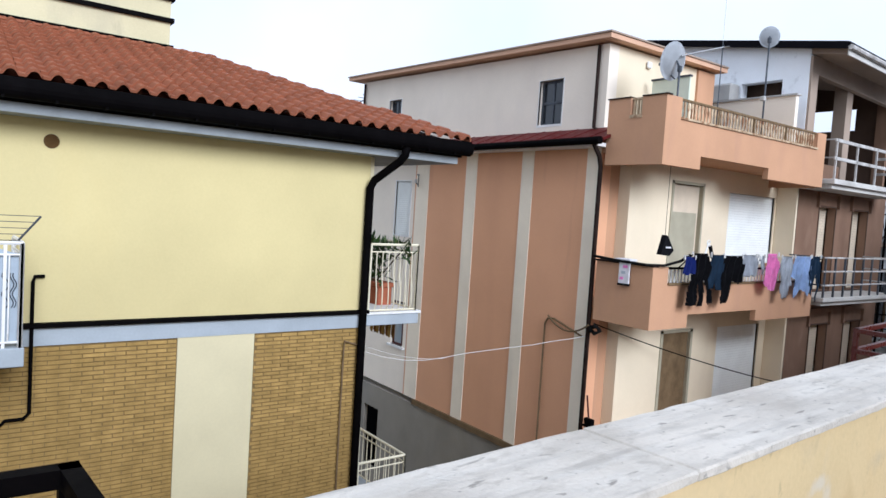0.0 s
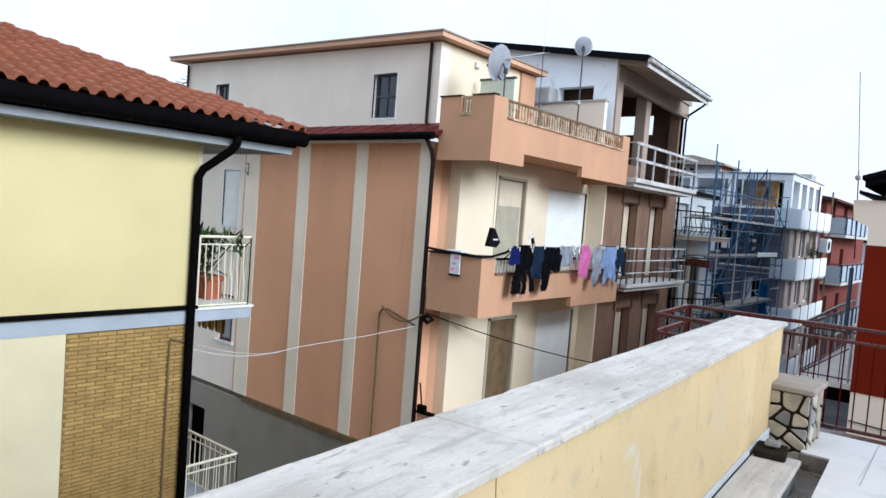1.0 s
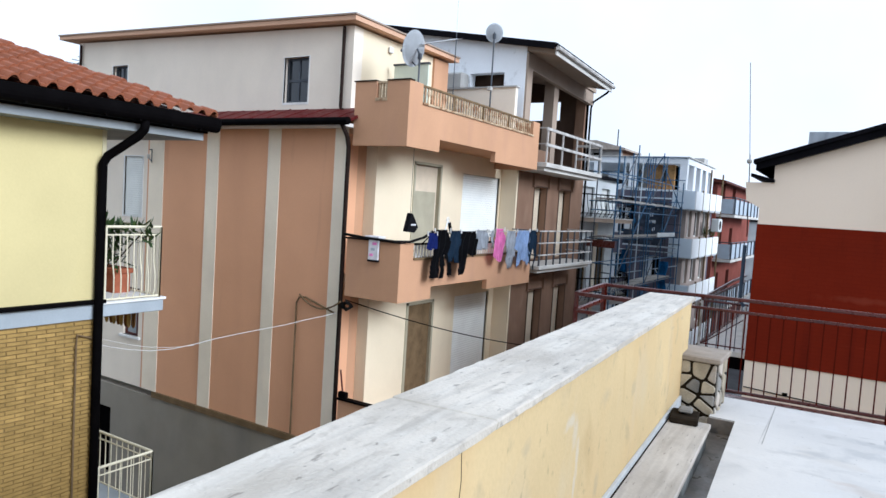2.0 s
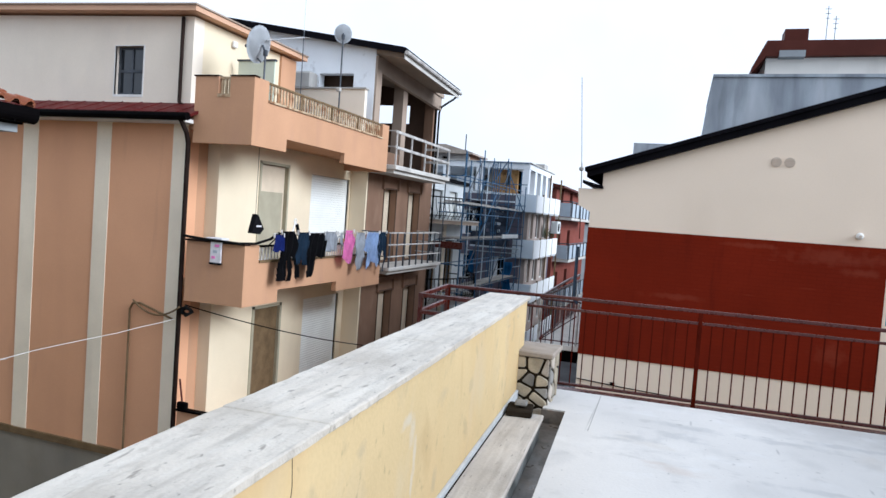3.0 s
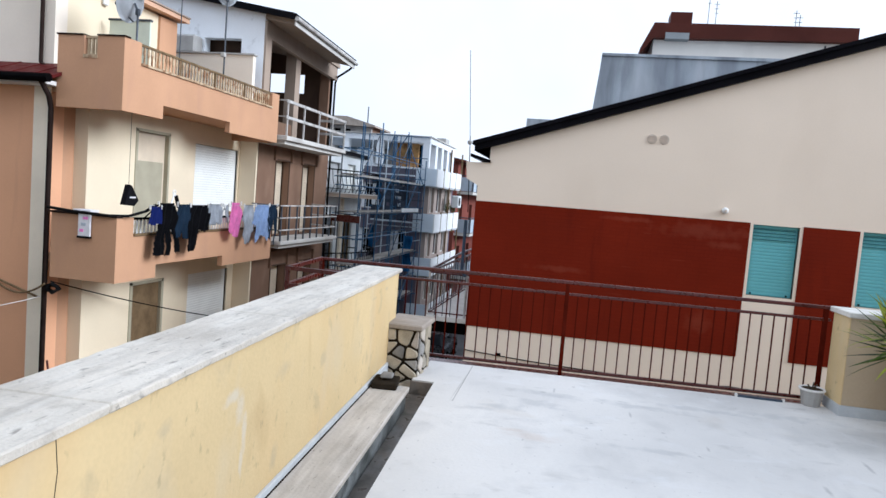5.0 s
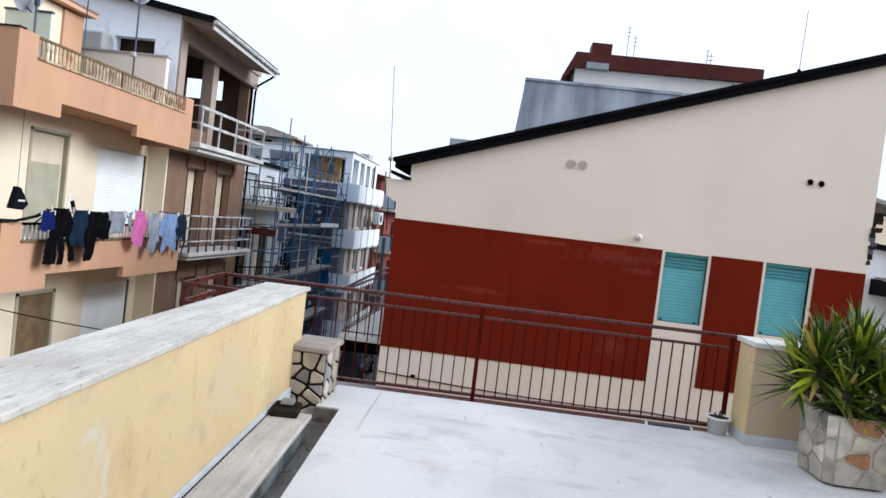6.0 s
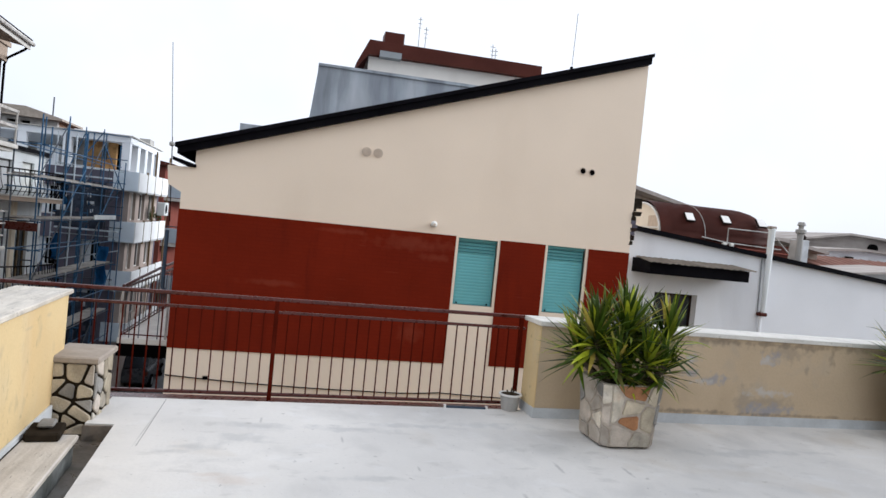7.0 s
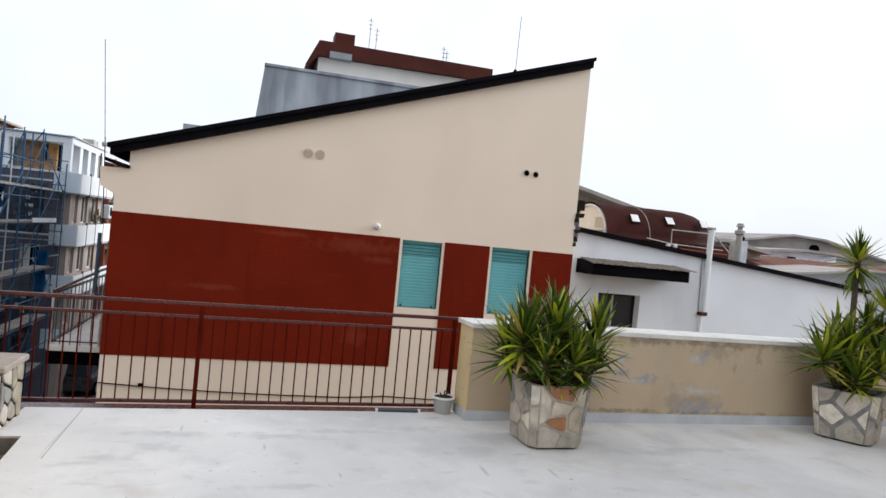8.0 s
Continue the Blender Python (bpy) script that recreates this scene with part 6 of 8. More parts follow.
# ---- further houses down the street ----
def corner_house():
    """Pale house with a rounded corner and a bowed balcony."""
    h = thing("corner_house", (-10.0, 25.5, GROUND), "pale grey plastered house with a bowed iron balcony", "house")
    wins = [(22.7, 24.5, 1.66, 2.72), (25.3, 26.3, 1.66, 2.74), (23.0, 24.2, -1.3, 0.8), (25.2, 26.2, -1.3, 0.8), (23.2, 24.2, -4.4, -2.4), (25.4, 26.4, -4.4, -2.4)]
    part("front_wall", wall_holes(B(), "x", -7.9, 0.3, 22.2, 27.0, GROUND, 3.08, wins), "house_dull", h, "pale grey street wall")
    bend = [(-7.6 - 1.9 * (1 - math.cos(a)), 27.0 + 1.9 * math.sin(a)) for a in (k * math.pi / 20 for k in range(11))]
    part("rounded_corner", prism(B(), [(-7.9, 27.0)] + bend + [(-9.6, 28.7)], "z", GROUND, 3.08), "house_dull", h, "rounded pale corner", smooth=False)
    part("back_wall", box(-13.0, -9.5, 28.6, 28.9, GROUND, 3.08), "house_dull", h)
    part("inner_dark_fill", box(-12.8, -8.3, 22.5, 26.9, GROUND, 2.9), "void", h)
    part("roof", prism(B(), [(-13.0, 22.1), (-7.45, 22.1), (-7.45, 27.05)] + [(x + 0.15, y_ + 0.1) for x, y_ in bend[1:]] + [(-13.0, 29.0)], "z", 3.08, 3.20), "roof_edge", h, "thin dark roof edge")
    for k, (a, b, z0, z1) in enumerate(wins):
        if k in (0, 1):
            shutter(h, "x", -7.72, a, b, z0, z1, "house_grey" if k == 0 else "shutter_white", "white_paint", pitch=0.07, group_label="closed grey roller shutter" if k == 0 else "closed white roller shutter")
        else:
            w = part("window", wall_holes(B(), "x", -7.74, 0.06, a, b, z0, z1, [(a + 0.07, (a + b) / 2 - 0.03, z0 + 0.07, z1 - 0.07), ((a + b) / 2 + 0.03, b - 0.07, z0 + 0.07, z1 - 0.07)]), "door_brown", h, "brown framed window")
            part("pane", box(-7.72, -7.71, a, b, z0, z1), "glass_dark", w)
    n = 16
    arc = [(-7.6 + 1.15 * math.sin(math.pi * k / n) ** 0.8, 22.5 + 5.4 * k / n) for k in range(n + 1)]
    for z, m in ((1.46, "soffit_tan"), (-1.52, "concrete")):
        b = part("balcony", prism(B(), arc, "z", z, z + 0.13), m, h, "bowed tan balcony slab" if z > 0 else "bowed grey balcony slab")
        part("slab_lip", prism(B(), [(x + 0.05, y_) for x, y_ in arc], "z", z + 0.13, z + 0.17), "fascia_worn", b)
        part("rail", tube(B(), [(*p, z + 0.97) for p in arc], 0.025, 6), "dark_metal", b)
        part("lower_rail", tube(B(), [(*p, z + 0.30) for p in arc], 0.012, 5), "dark_metal", b)
        for p, q in zip(arc, arc[1:]):
            for f in (0.0, 0.5):
                x, y_ = p[0] + (q[0] - p[0]) * f, p[1] + (q[1] - p[1]) * f
                part("baluster", tube(B(), [(x, y_, z + 0.17), (x + 0.10, y_, z + 0.38), (x + 0.04, y_, z + 0.6), (x, y_, z + 0.97)], 0.012, 5), "dark_metal", b)
    for y_ in (22.35, 24.8):
        part("pilaster", box(-7.6, -7.52, y_ - 0.14, y_ + 0.14, GROUND, 1.4), "pilaster_grey", h)
    return h


corner_house()


def roof_cabin():
    h = thing("roof_cabin", (-14.5, 44.0, GROUND), "grey roof cabin with a flat pale eave behind the houses", "house")
    part("wall", wall_holes(B(), "y", 44.0, 0.3, -17.5, -12.75, GROUND, 6.1, [(-15.4, -14.9, 5.35, 5.85), (-14.7, -14.2, 5.35, 5.85)]), "concrete", h)
    part("side_wall", box(-13.05, -12.75, 44.3, 47.0, GROUND, 6.1), "brown_plaster", h)
    # black box in place of an unlit room
    part("room_dark_fill", box(-17.2, -13.1, 44.6, 46.8, GROUND, 6.0), "void", h)
    part("roof", prism(B(), [(-17.8, 6.1), (-12.35, 6.0), (-12.35, 6.12), (-14.3, 6.62), (-17.8, 6.62)], "y", 43.5, 47.3), "cap_stone", h, "pale shallow roof")
    part("aerial", rods([((-13.1, 44.2, 5.6), (-13.1, 44.2, 7.4))], 0.04), "scaffold_steel", h)
    return h


roof_cabin()


def loggia_house():
    h = thing("loggia_house", (-8.5, 35.5, GROUND), "white and mauve house under renovation with panel balconies", "house")
    x0, x1, y0, y1 = -13.0, -5.95, 32.6, 38.6
    storeys = ((0.94, 2.2), (-1.28, -0.05), (-3.5, -2.2))
    side, end = [], []
    for z0, z1 in storeys:
        side += [(33.1, 33.9, z0, z1), (34.6, 35.7, z0, z1), (36.6, 37.8, z0, z1)]
        end += [(-7.75, -6.95, z0, z1), (-9.6, -8.7, z0, z1)]
    part("side_wall", wall_holes(B(), "x", x1 - 0.3, 0.3, y0, y1, GROUND, 3.02, side), "wall_fawn", h, "fawn plaster wall")
    part("end_wall", wall_holes(B(), "y", y0, 0.3, x0, x1 - 0.3, GROUND, 3.02, end), "house_mauve", h)
    part("back_wall", box(x0, x1, y1, y1 + 0.3, GROUND, 3.02), "house_mauve", h)
    part("floor_slab", box(x0, x1, y0 - 0.02, y1, 3.02, 3.1), "house_white", h)
    # black filling for the darkness behind the windows
    part("inner_dark_fill", box(x0 + 0.2, x1 - 0.6, y0 + 0.6, y1 - 0.1, GROUND, 2.98), "void", h)
    for k, (ya, yb, z0, z1) in enumerate(side):
        w = part("window", wall_holes(B(), "x", x1 - 0.2, 0.07, ya, yb, z0, z1, [(ya + 0.06, yb - 0.06, z0 + 0.06, z1 - 0.06)]), "white_paint", h)
        part("curtain" if k % 3 != 1 else "pane", box(x1 - 0.17, x1 - 0.15, ya, ya + (yb - ya) * (0.99 if k % 3 == 1 else 0.55), z0, z1), "cream_front" if k % 3 != 1 else "glass_dark", w, "pale drawn curtain" if k % 3 != 1 else "")
    for xa, xb, z0, z1 in end:
        w = part("window", wall_holes(B(), "y", y0 + 0.13, 0.07, xa, xb, z0, z1, [(xa + 0.06, xb - 0.06, z0 + 0.06, z1 - 0.06)]), "white_paint", h)
        part("curtain", box(xa, xa + (xb - xa) * 0.5, y0 + 0.16, y0 + 0.18, z0, z1), "house_white", w, "white drawn curtain")
    # open top storey: white frame, raw brick and half-built walls inside
    slab = part("top_slab", prism(B(), [(x0, y0 - 0.5), (x1, y0 - 0.5), (x1, y1), (x0, y1)], "z", 4.28, 4.56), "house_white", h, "white concrete roof frame")
    part("slab_cover", box(x0 - 0.1, x1 + 0.08, y0 - 0.6, y1 + 0.1, 4.562, 4.60), "fascia_worn", slab)
    for px in (-12.0, -10.2, -8.46, -6.13):
        part("pier", box(px - 0.16, px + 0.16, y0 - 0.48, y0 - 0.16, 3.1, 4.28), "house_white", h)
    for k in range(1, 5):
        yy = y0 - 0.48 + 1.5 * k
        part("pier", box(x1 - 0.34, x1 - 0.02, yy, yy + 0.5, 3.1, 4.28), "house_white", h)
    part("brick_infill", wall_holes(B(), "y", y0 + 0.35, 0.2, -7.95, -6.7, 3.1, 4.28, [(-7.3, -7.05, 3.5, 4.28)]), "raw_brick", h, "raw brick infill")
    part("block_infill", box(-9.9, -9.0, y0 + 0.4, y0 + 0.6, 3.1, 3.9), "house_white", h, "unpainted block wall")
    part("stair_core", box(-8.4, -7.98, y0 + 0.9, y0 + 1.4, 3.1, 4.28), "concrete", h)
    # black sheet put in for the shade between the top-storey piers
    part("shade_fill", box(-6.95, -6.75, y0 + 0.8, y1 - 0.4, 3.1, 4.28), "void", h)
    part("rear_screen", box(x0, -7.0, y1 - 0.5, y1 - 0.3, 3.1, 4.28), "concrete", h)
    part("roof_box", box(-6.75, -6.25, 37.2, 38.2, 4.6, 5.0), "concrete", h, "small grey box on the roof")
    for z0, z1 in ((2.24, 3.06), (0.02, 0.90), (-2.1, -1.24), (-4.3, -3.5)):
        b = part("balcony", box(-6.5, -5.47, 32.02, y1, z0 - 0.04, z0 + 0.10), "house_grey", h)
        part("end_panel", box(-6.50, -5.49, 31.98, 32.02, z0, z1), "panel_blue", b, "pale blue balcony panel")
        for k in range(4):
            ya = 31.98 + 1.66 * k
            part("panel", box(-5.49, -5.44, ya, ya + 1.56, z0 + 0.02 * k, z1 + 0.02 * k), "panel_lilac", b)
            part("panel_post", box(-5.50, -5.43, ya + 1.57, ya + 1.65, z0 - 0.1, z1 + (1.2 if k % 2 else 0.1)), "door_brown", b)
    ac = part("air_conditioner", box(-5.42, -5.05, 36.0, 36.9, 1.25, 1.9, bev=0.03), "house_pale", h, "pale air conditioning unit")
    part("fan_grille", tube(B(), [(-5.05, 36.3, 1.58), (-5.03, 36.3, 1.58)], 0.22, 12), "dark_metal", ac)
    return h


loggia_house()


def balcony_plant(x, y_, z, size, seed):
    t = thing("balcony_plant", (x, y_, z), "dark leafy plant in a pot on a far balcony", "plant")
    part("pot", tube(B(), [(x, y_, z), (x, y_, z + size * 0.4)], [size * 0.15, size * 0.22], 10), "terracotta", t)
    rng = random.Random(seed)
    stem = part("stem", tube(B(), [(x, y_, z + size * 0.35), (x, y_, z + size)], 0.02, 5), "bark", t)
    for k in range(60):
        ob = new("leaf", rng.choice(DARK_LEAVES))
        ob.parent = stem
        ob.matrix_basis = Matrix.Translation((x + rng.uniform(-0.22, 0.22) * size, y_ + rng.uniform(-0.22, 0.22) * size, z + size * rng.uniform(0.4, 1.2))) @ Matrix.Rotation(rng.uniform(0, 6.28), 4, "Z") @ Matrix.Rotation(rng.uniform(0.2, 2.0), 4, "X") @ Matrix.Scale(size * rng.uniform(0.2, 0.35), 4)
    return t


balcony_plant(-5.72, 37.6, 0.12, 1.1, 3)


def red_house():
    h = thing("red_house", (-9.0, 48.0, GROUND), "red plastered house with railed grey balconies", "house")
    wins = [(43.0, 44.2, z, z + 1.7) for z in (2.3, -0.3, -3.0)] + [(47.0, 48.2, z, z + 1.7) for z in (2.3, -0.3, -3.0)]
    part("side_wall", wall_holes(B(), "x", -6.5, 0.3, 41.5, 56.0, GROUND, 4.0, wins), "house_red", h, "dull red plaster wall")
    part("end_wall", box(-13.0, -6.5, 41.5, 41.8, GROUND, 4.0), "house_red", h)
    part("inner_dark_fill", box(-12.5, -6.9, 42.0, 55.0, GROUND, 3.9), "void", h)
    part("roof", prism(B(), [(-13.2, 4.0), (-5.7, 4.0), (-5.7, 4.12), (-9.4, 4.75), (-13.2, 4.12)], "y", 41.2, 56.3), "vault_red", h, "low red-brown roof")
    for z in (2.2, -0.4, -3.1):
        b = part("balcony", box(-6.2, -5.2, 41.7, 52.0, z - 0.14, z + 0.02), "fascia_worn", h)
        part("rail", tube(B(), [(-6.2, 41.75, z + 1.0), (-5.25, 41.75, z + 1.0), (-5.25, 52.0, z + 1.0)], 0.035, 6), "scaffold_steel", b)
        part("screen", box(-5.30, -5.26, 41.8, 51.8, z + 0.06, z + 0.9), "screen_blue", b, "blue-grey balcony screen")
        part("end_screen", box(-6.15, -5.32, 41.74, 41.78, z + 0.06, z + 0.9), "screen_blue", b)
        for k in range(7):
            part("post", box(-5.28, -5.20, 41.8 + 1.7 * k, 41.9 + 1.7 * k, z, z + 1.0), "scaffold_steel", b)
    return h


red_house()


def end_house():
    h = thing("end_house", (-2.5, 79.0, GROUND), "dull grey house closing the street", "house")
    wins = [(-7.5 + 2.6 * k, -6.3 + 2.6 * k, z, z + 1.5) for k in range(4) for z in (-0.6, -3.6)]
    part("front_wall", wall_holes(B(), "y", 74.0, 0.3, -9.0, 4.0, GROUND, 2.0, wins), "house_grey", h)
    part("room_dark_fill", box(-8.9, 3.9, 74.5, 83.0, GROUND, 1.9), "void", h)
    part("roof", box(-9.2, 4.2, 73.8, 84.0, 2.0, 2.25), "roof_edge", h)
    return h


end_house()


# plain unseen blocks opposite, added to close the street and shade it
solid("shade_wall_opposite", box(-0.3, 3.3, 25.2, 60.0, GROUND, -1.0), "house_grey", "plain unseen grey wall added to close and shade the street", "wall", kind="structure")
solid("shade_wall_opposite_tall", box(3.5, 10.0, 33.4, 60.0, GROUND, 1.5), "house_grey", "plain unseen grey wall added to close and shade the street", "wall", kind="structure")


# ---- scaffolding ----
def scaffolding():
    t = thing("scaffolding", (-6.1, 27.5, GROUND), "blue tube scaffolding with planks and torn netting", "scaffolding")
    ys = [22.7, 24.9, 27.1, 29.3, 31.6]
    xs = [-6.9, -6.2]
    levels = [-4.9, -2.9, -0.9, 0.95, 2.25]
    rng = random.Random(8)
    for i, x in enumerate(xs):
        for k, y_ in enumerate(ys):
            top = 3.9 + (0.35 if k in (1, 3) else 0.1) + 0.1 * i
            part("standard", tube(B(), [(x, y_, GROUND), (x + rng.uniform(-0.03, 0.03), y_, top)], 0.023, 6), "scaffold_blue" if k % 2 or i else "scaffold_steel", t)
    for z in levels:
        for x in xs:
            part("ledger", tube(B(), [(x, ys[0] - 0.4, z), (x, ys[-1] + 0.3, z)], 0.023, 6), "scaffold_steel" if z != 2.25 else "rail_worn", t)
            part("guard_tube", tube(B(), [(x, ys[0] - 0.4, z + 0.95), (x, ys[-1] + 0.3, z + 0.95)], 0.02, 6), "scaffold_blue", t)
        for y_ in ys:
            part("transom", tube(B(), [(xs[0] - 0.25, y_, z - 0.05), (xs[1] + 0.2, y_, z - 0.05)], 0.02, 6), "scaffold_blue", t)
        part("guard_tube", tube(B(), [(xs[0] - 0.2, ys[0], z + 0.95), (xs[1] + 0.2, ys[0], z + 0.95)], 0.02, 6), "scaffold_blue", t)
        for k in range(2):
            part("plank", box(xs[0] + 0.04 + 0.32 * k, xs[0] + 0.32 + 0.32 * k, ys[0] - 0.1, ys[-1], z + 0.03, z + 0.07), "plank_wood", t)
    # tall bay in front of the half-built house, with cross tubes at its head
    for x in (-8.3, -7.6, -6.9):
        part("standard", tube(B(), [(x, 31.6, GROUND), (x, 31.6, 4.7)], 0.023, 6), "scaffold_blue", t)
    for z in (0.6, 1.5, 2.5, 3.5, 4.5):
        part("ledger", tube(B(), [(-8.5, 31.6, z), (-5.9, 31.6, z)], 0.02, 6), "scaffold_blue" if z > 2 else "scaffold_steel", t)
    for a, b in (((-8.3, 31.6, 2.5), (-7.6, 31.6, 4.5)), ((-7.6, 31.6, 3.5), (-6.9, 31.6, 4.6)), ((-6.9, 31.6, 0.6), (-7.6, 31.6, 2.5)), ((-6.0, 31.6, 2.2), (-6.9, 31.6, 4.2))):
        part("brace", tube(B(), [a, b], 0.024, 6), "scaffold_blue", t)
    for x, y_, top, m in ((-8.62, 31.5, 4.4, "scaffold_pale"), (-7.95, 31.5, 3.3, "scaffold_steel"), (-7.25, 31.5, 4.5, "scaffold_blue"), (-6.55, 31.5, 3.1, "scaffold_steel"), (-5.98, 31.7, 3.4, "scaffold_blue"), (-6.9, 25.6, 4.0, "scaffold_blue"), (-6.9, 28.2, 4.1, "scaffold_pale")):
        part("standard", tube(B(), [(x, y_, GROUND), (x, y_, top)], 0.025, 6), m, t)
    for x0, x1, z0, z1, m in ((-8.6, -5.95, 3.12, 2.98, "scaffold_pale"), (-8.6, -6.3, 2.02, 2.05, "scaffold_steel"), (-8.6, -5.95, 1.1, 1.15, "scaffold_blue"), (-8.6, -6.0, 0.2, 0.22, "scaffold_pale"), (-8.5, -5.95, -0.95, -0.35, "scaffold_pale"), (-8.6, -6.1, -1.6, -1.6, "scaffold_steel"), (-6.9, -5.95, -0.55, -2.1, "scaffold_pale"), (-7.6, -5.95, 0.25, 2.3, "scaffold_steel"), (-8.3, -7.25, -0.9, 0.6, "scaffold_blue")):
        part("cross_tube", tube(B(), [(x0, 31.46, z0), (x1, 31.52, z1)], 0.024, 6), m, t)
    for x0, x1, z in ((-8.5, -6.4, 2.62), (-8.4, -6.0, 0.42)):
        part("plank", box(x0, x1, 31.2, 31.44, z, z + 0.06), "scaffold_pale", t, "pale sunlit plank")
    for x, y_, z, w, hh in ((-6.95, 27.0, 1.45, 0.22, 0.7), (-6.75, 31.4, -1.9, 0.42, 1.7), (-8.5, 31.38, -0.9, 0.3, 1.1)):
        bm = B()
        cols = [[bm.verts.new((x + w * i / 6 + 0.04 * math.sin(j * 1.1), y_ + 0.05 * math.sin(i * 2.1 + j), z + hh * j / 8)) for j in range(9)] for i in range(7)]
        for i in range(6):
            for j in range(8):
                bm.faces.new((cols[i][j], cols[i + 1][j], cols[i + 1][j + 1], cols[i][j + 1]))
        bmesh.ops.solidify(bm, geom=list(bm.faces), thickness=0.015)
        part("tarp", bm, "tarp_blue", t, "crumpled bright blue tarpaulin", smooth=True)
    part("material_sack", box(-8.42, -8.08, 31.3, 31.42, 1.15, 2.15, bev=0.03), "house_dull", t, "pale hung sack")
    for k in range(len(ys) - 1):
        for z in levels[k % 2::2]:
            part("brace", tube(B(), [(xs[1], ys[k], z), (xs[1], ys[k + 1], z + 1.8)], 0.022, 6), "scaffold_blue" if k % 2 else "scaffold_steel", t)
    for x0, x1, z0, z1 in ((-8.5, -6.62, 0.5, 2.45), (-8.3, -6.7, -4.6, -2.2)):
        bm = B()
        nu, nv = 14, 12
        g = [[bm.verts.new((x0 + (x1 - x0) * i / nu, 31.45 + 0.08 * math.sin(i * 1.3 + j * 0.7) + rng.uniform(-0.03, 0.03), z0 + (z1 - z0) * j / nv)) for j in range(nv + 1)] for i in range(nu + 1)]
        for i in range(nu):
            for j in range(nv):
                if rng.random() > 0.16:
                    bm.faces.new((g[i][j], g[i + 1][j], g[i + 1][j + 1], g[i][j + 1]))
        bmesh.ops.delete(bm, geom=[v for v in bm.verts if not v.link_faces], context="VERTS")
        bmesh.ops.solidify(bm, geom=list(bm.faces), thickness=0.01)
        part("net", bm, "net_blue", t, "torn dark blue safety net")
    part("toe_board", box(-7.2, -6.1, 22.6, 22.64, 0.62, 0.86), "rail_red", t, "dark red toe board")
    part("hung_sheet", box(-6.16, -6.12, 28.4, 31.4, 0.97, 1.14), "house_pale", t, "pale toe board")
    for k in range(9):
        z = GROUND + 0.3 + k * 0.9
        part("ladder_rung", tube(B(), [(-6.75, 23.2, z), (-6.4, 23.2, z)], 0.02, 5), "scaffold_steel", t)
    return t


scaffolding()

# ---- blocks behind the gable house ----
g = thing("cement_block", (4.0, 20.5, 2.0), "bare grey cement stair block above the roof", "building")
part("block", prism(B(), [(1.54, 6.08), (6.9, 6.08), (6.9, GROUND), (1.38, GROUND), (1.38, 4.3)], "y", 20.0, 25.0), "cement_grey", g)
bm = B()
prism(bm, [(1.53, 6.08), (7.0, 6.08), (7.0, 6.17), (1.53, 6.15)], "y", 19.96, 25.05)
part("cap", bm, "cement_grey", g)
part("low_block", box(-0.42, 1.38, 20.02, 24.9, GROUND, 4.22), "cement_grey", g)
w = thing("white_block", (7.0, 27.0, GROUND), "white block with a dark red roof edge", "building")
part("wall", box(3.35, 10.1, 26.0, 33.0, GROUND, 8.08), "warm_white_wall", w)
bm = B()
prism(bm, [(2.9, 7.46), (3.32, 8.02), (10.0, 8.08), (10.0, 8.56), (3.32, 8.56), (2.9, 7.64)], "y", 25.7, 33.2)
part("roof_edge", bm, "vault_red", w, "dark red sheet roof edge")
part("chimney", box(3.90, 4.64, 26.2, 27.0, 8.5, 9.08), "vault_red", w, "dark red chimney block")
part("wall_line", box(9.05, 9.09, 25.95, 26.0, 5.5, 8.0), "scaffold_steel", w)
part("overflow_box", box(3.72, 4.52, 25.6, 25.98, 7.98, 8.2), "soffit", w)
for px, pz in ((5.24, 10.1), (5.5, 9.75), (8.2, 9.5), (8.33, 9.35)):
    mast = part("aerial", rods([((px, 26.6, 8.4), (px, 26.6, pz - 0.15))], 0.012, 5), "scaffold_steel", w)
    for k in range(3):
        part("element", rods([((px - 0.10 + 0.02 * k, 26.6, pz - 0.25 - 0.16 * k), (px + 0.10 - 0.02 * k, 26.6, pz - 0.25 - 0.16 * k))], 0.009, 4), "scaffold_steel", mast)
t = thing("radio_mast", (-0.80, 13.1, 1.5), "thin steel aerial mast with a small junction box", "aerial")
part("mast", rods([((-0.80, 13.1, 1.5), (-0.86, 13.0, 2.95))], 0.009), "dark_metal", t)
part("whip", rods([((-0.86, 13.0, 2.9), (-0.99, 13.0, 4.56))], 0.006, 5), "scaffold_steel", t)
part("junction_box", box(-0.90, -0.82, 12.96, 13.04, 2.79, 2.87, bev=0.02), "concrete", t)
t = thing("roof_aerial", (7.0, 13.5, 5.2), "thin roof aerial on a small dark foot", "aerial")
part("mast", rods([((6.37, 13.3, 5.0), (6.39, 13.3, 6.35))], 0.006, 5), "scaffold_steel", t)
part("foot", tube(B(), [(6.37, 13.3, 4.9), (6.37, 13.3, 5.22), (6.37, 13.3, 5.24), (6.37, 13.3, 5.29)], [0.02, 0.02, 0.04, 0.03], 8), "roof_edge", t)

# ---- white house beyond the low wall ----
h = thing("white_house", (11.5, 15.0, GROUND), "low white house with a sloping roof edge", "house")
bm = B()
wall_holes(bm, "y", 13.5, 0.3, 7.78, 15.9, GROUND, 1.42, [(8.80, 9.80, 0.12, 0.98)])
prism(bm, [(7.78, 1.42), (15.9, 1.42), (15.9, 1.47), (7.78, 2.26)], "y", 13.5, 13.8)
part("wall", bm, "cool_white_wall", h, "cool white plaster wall")
bm = B()
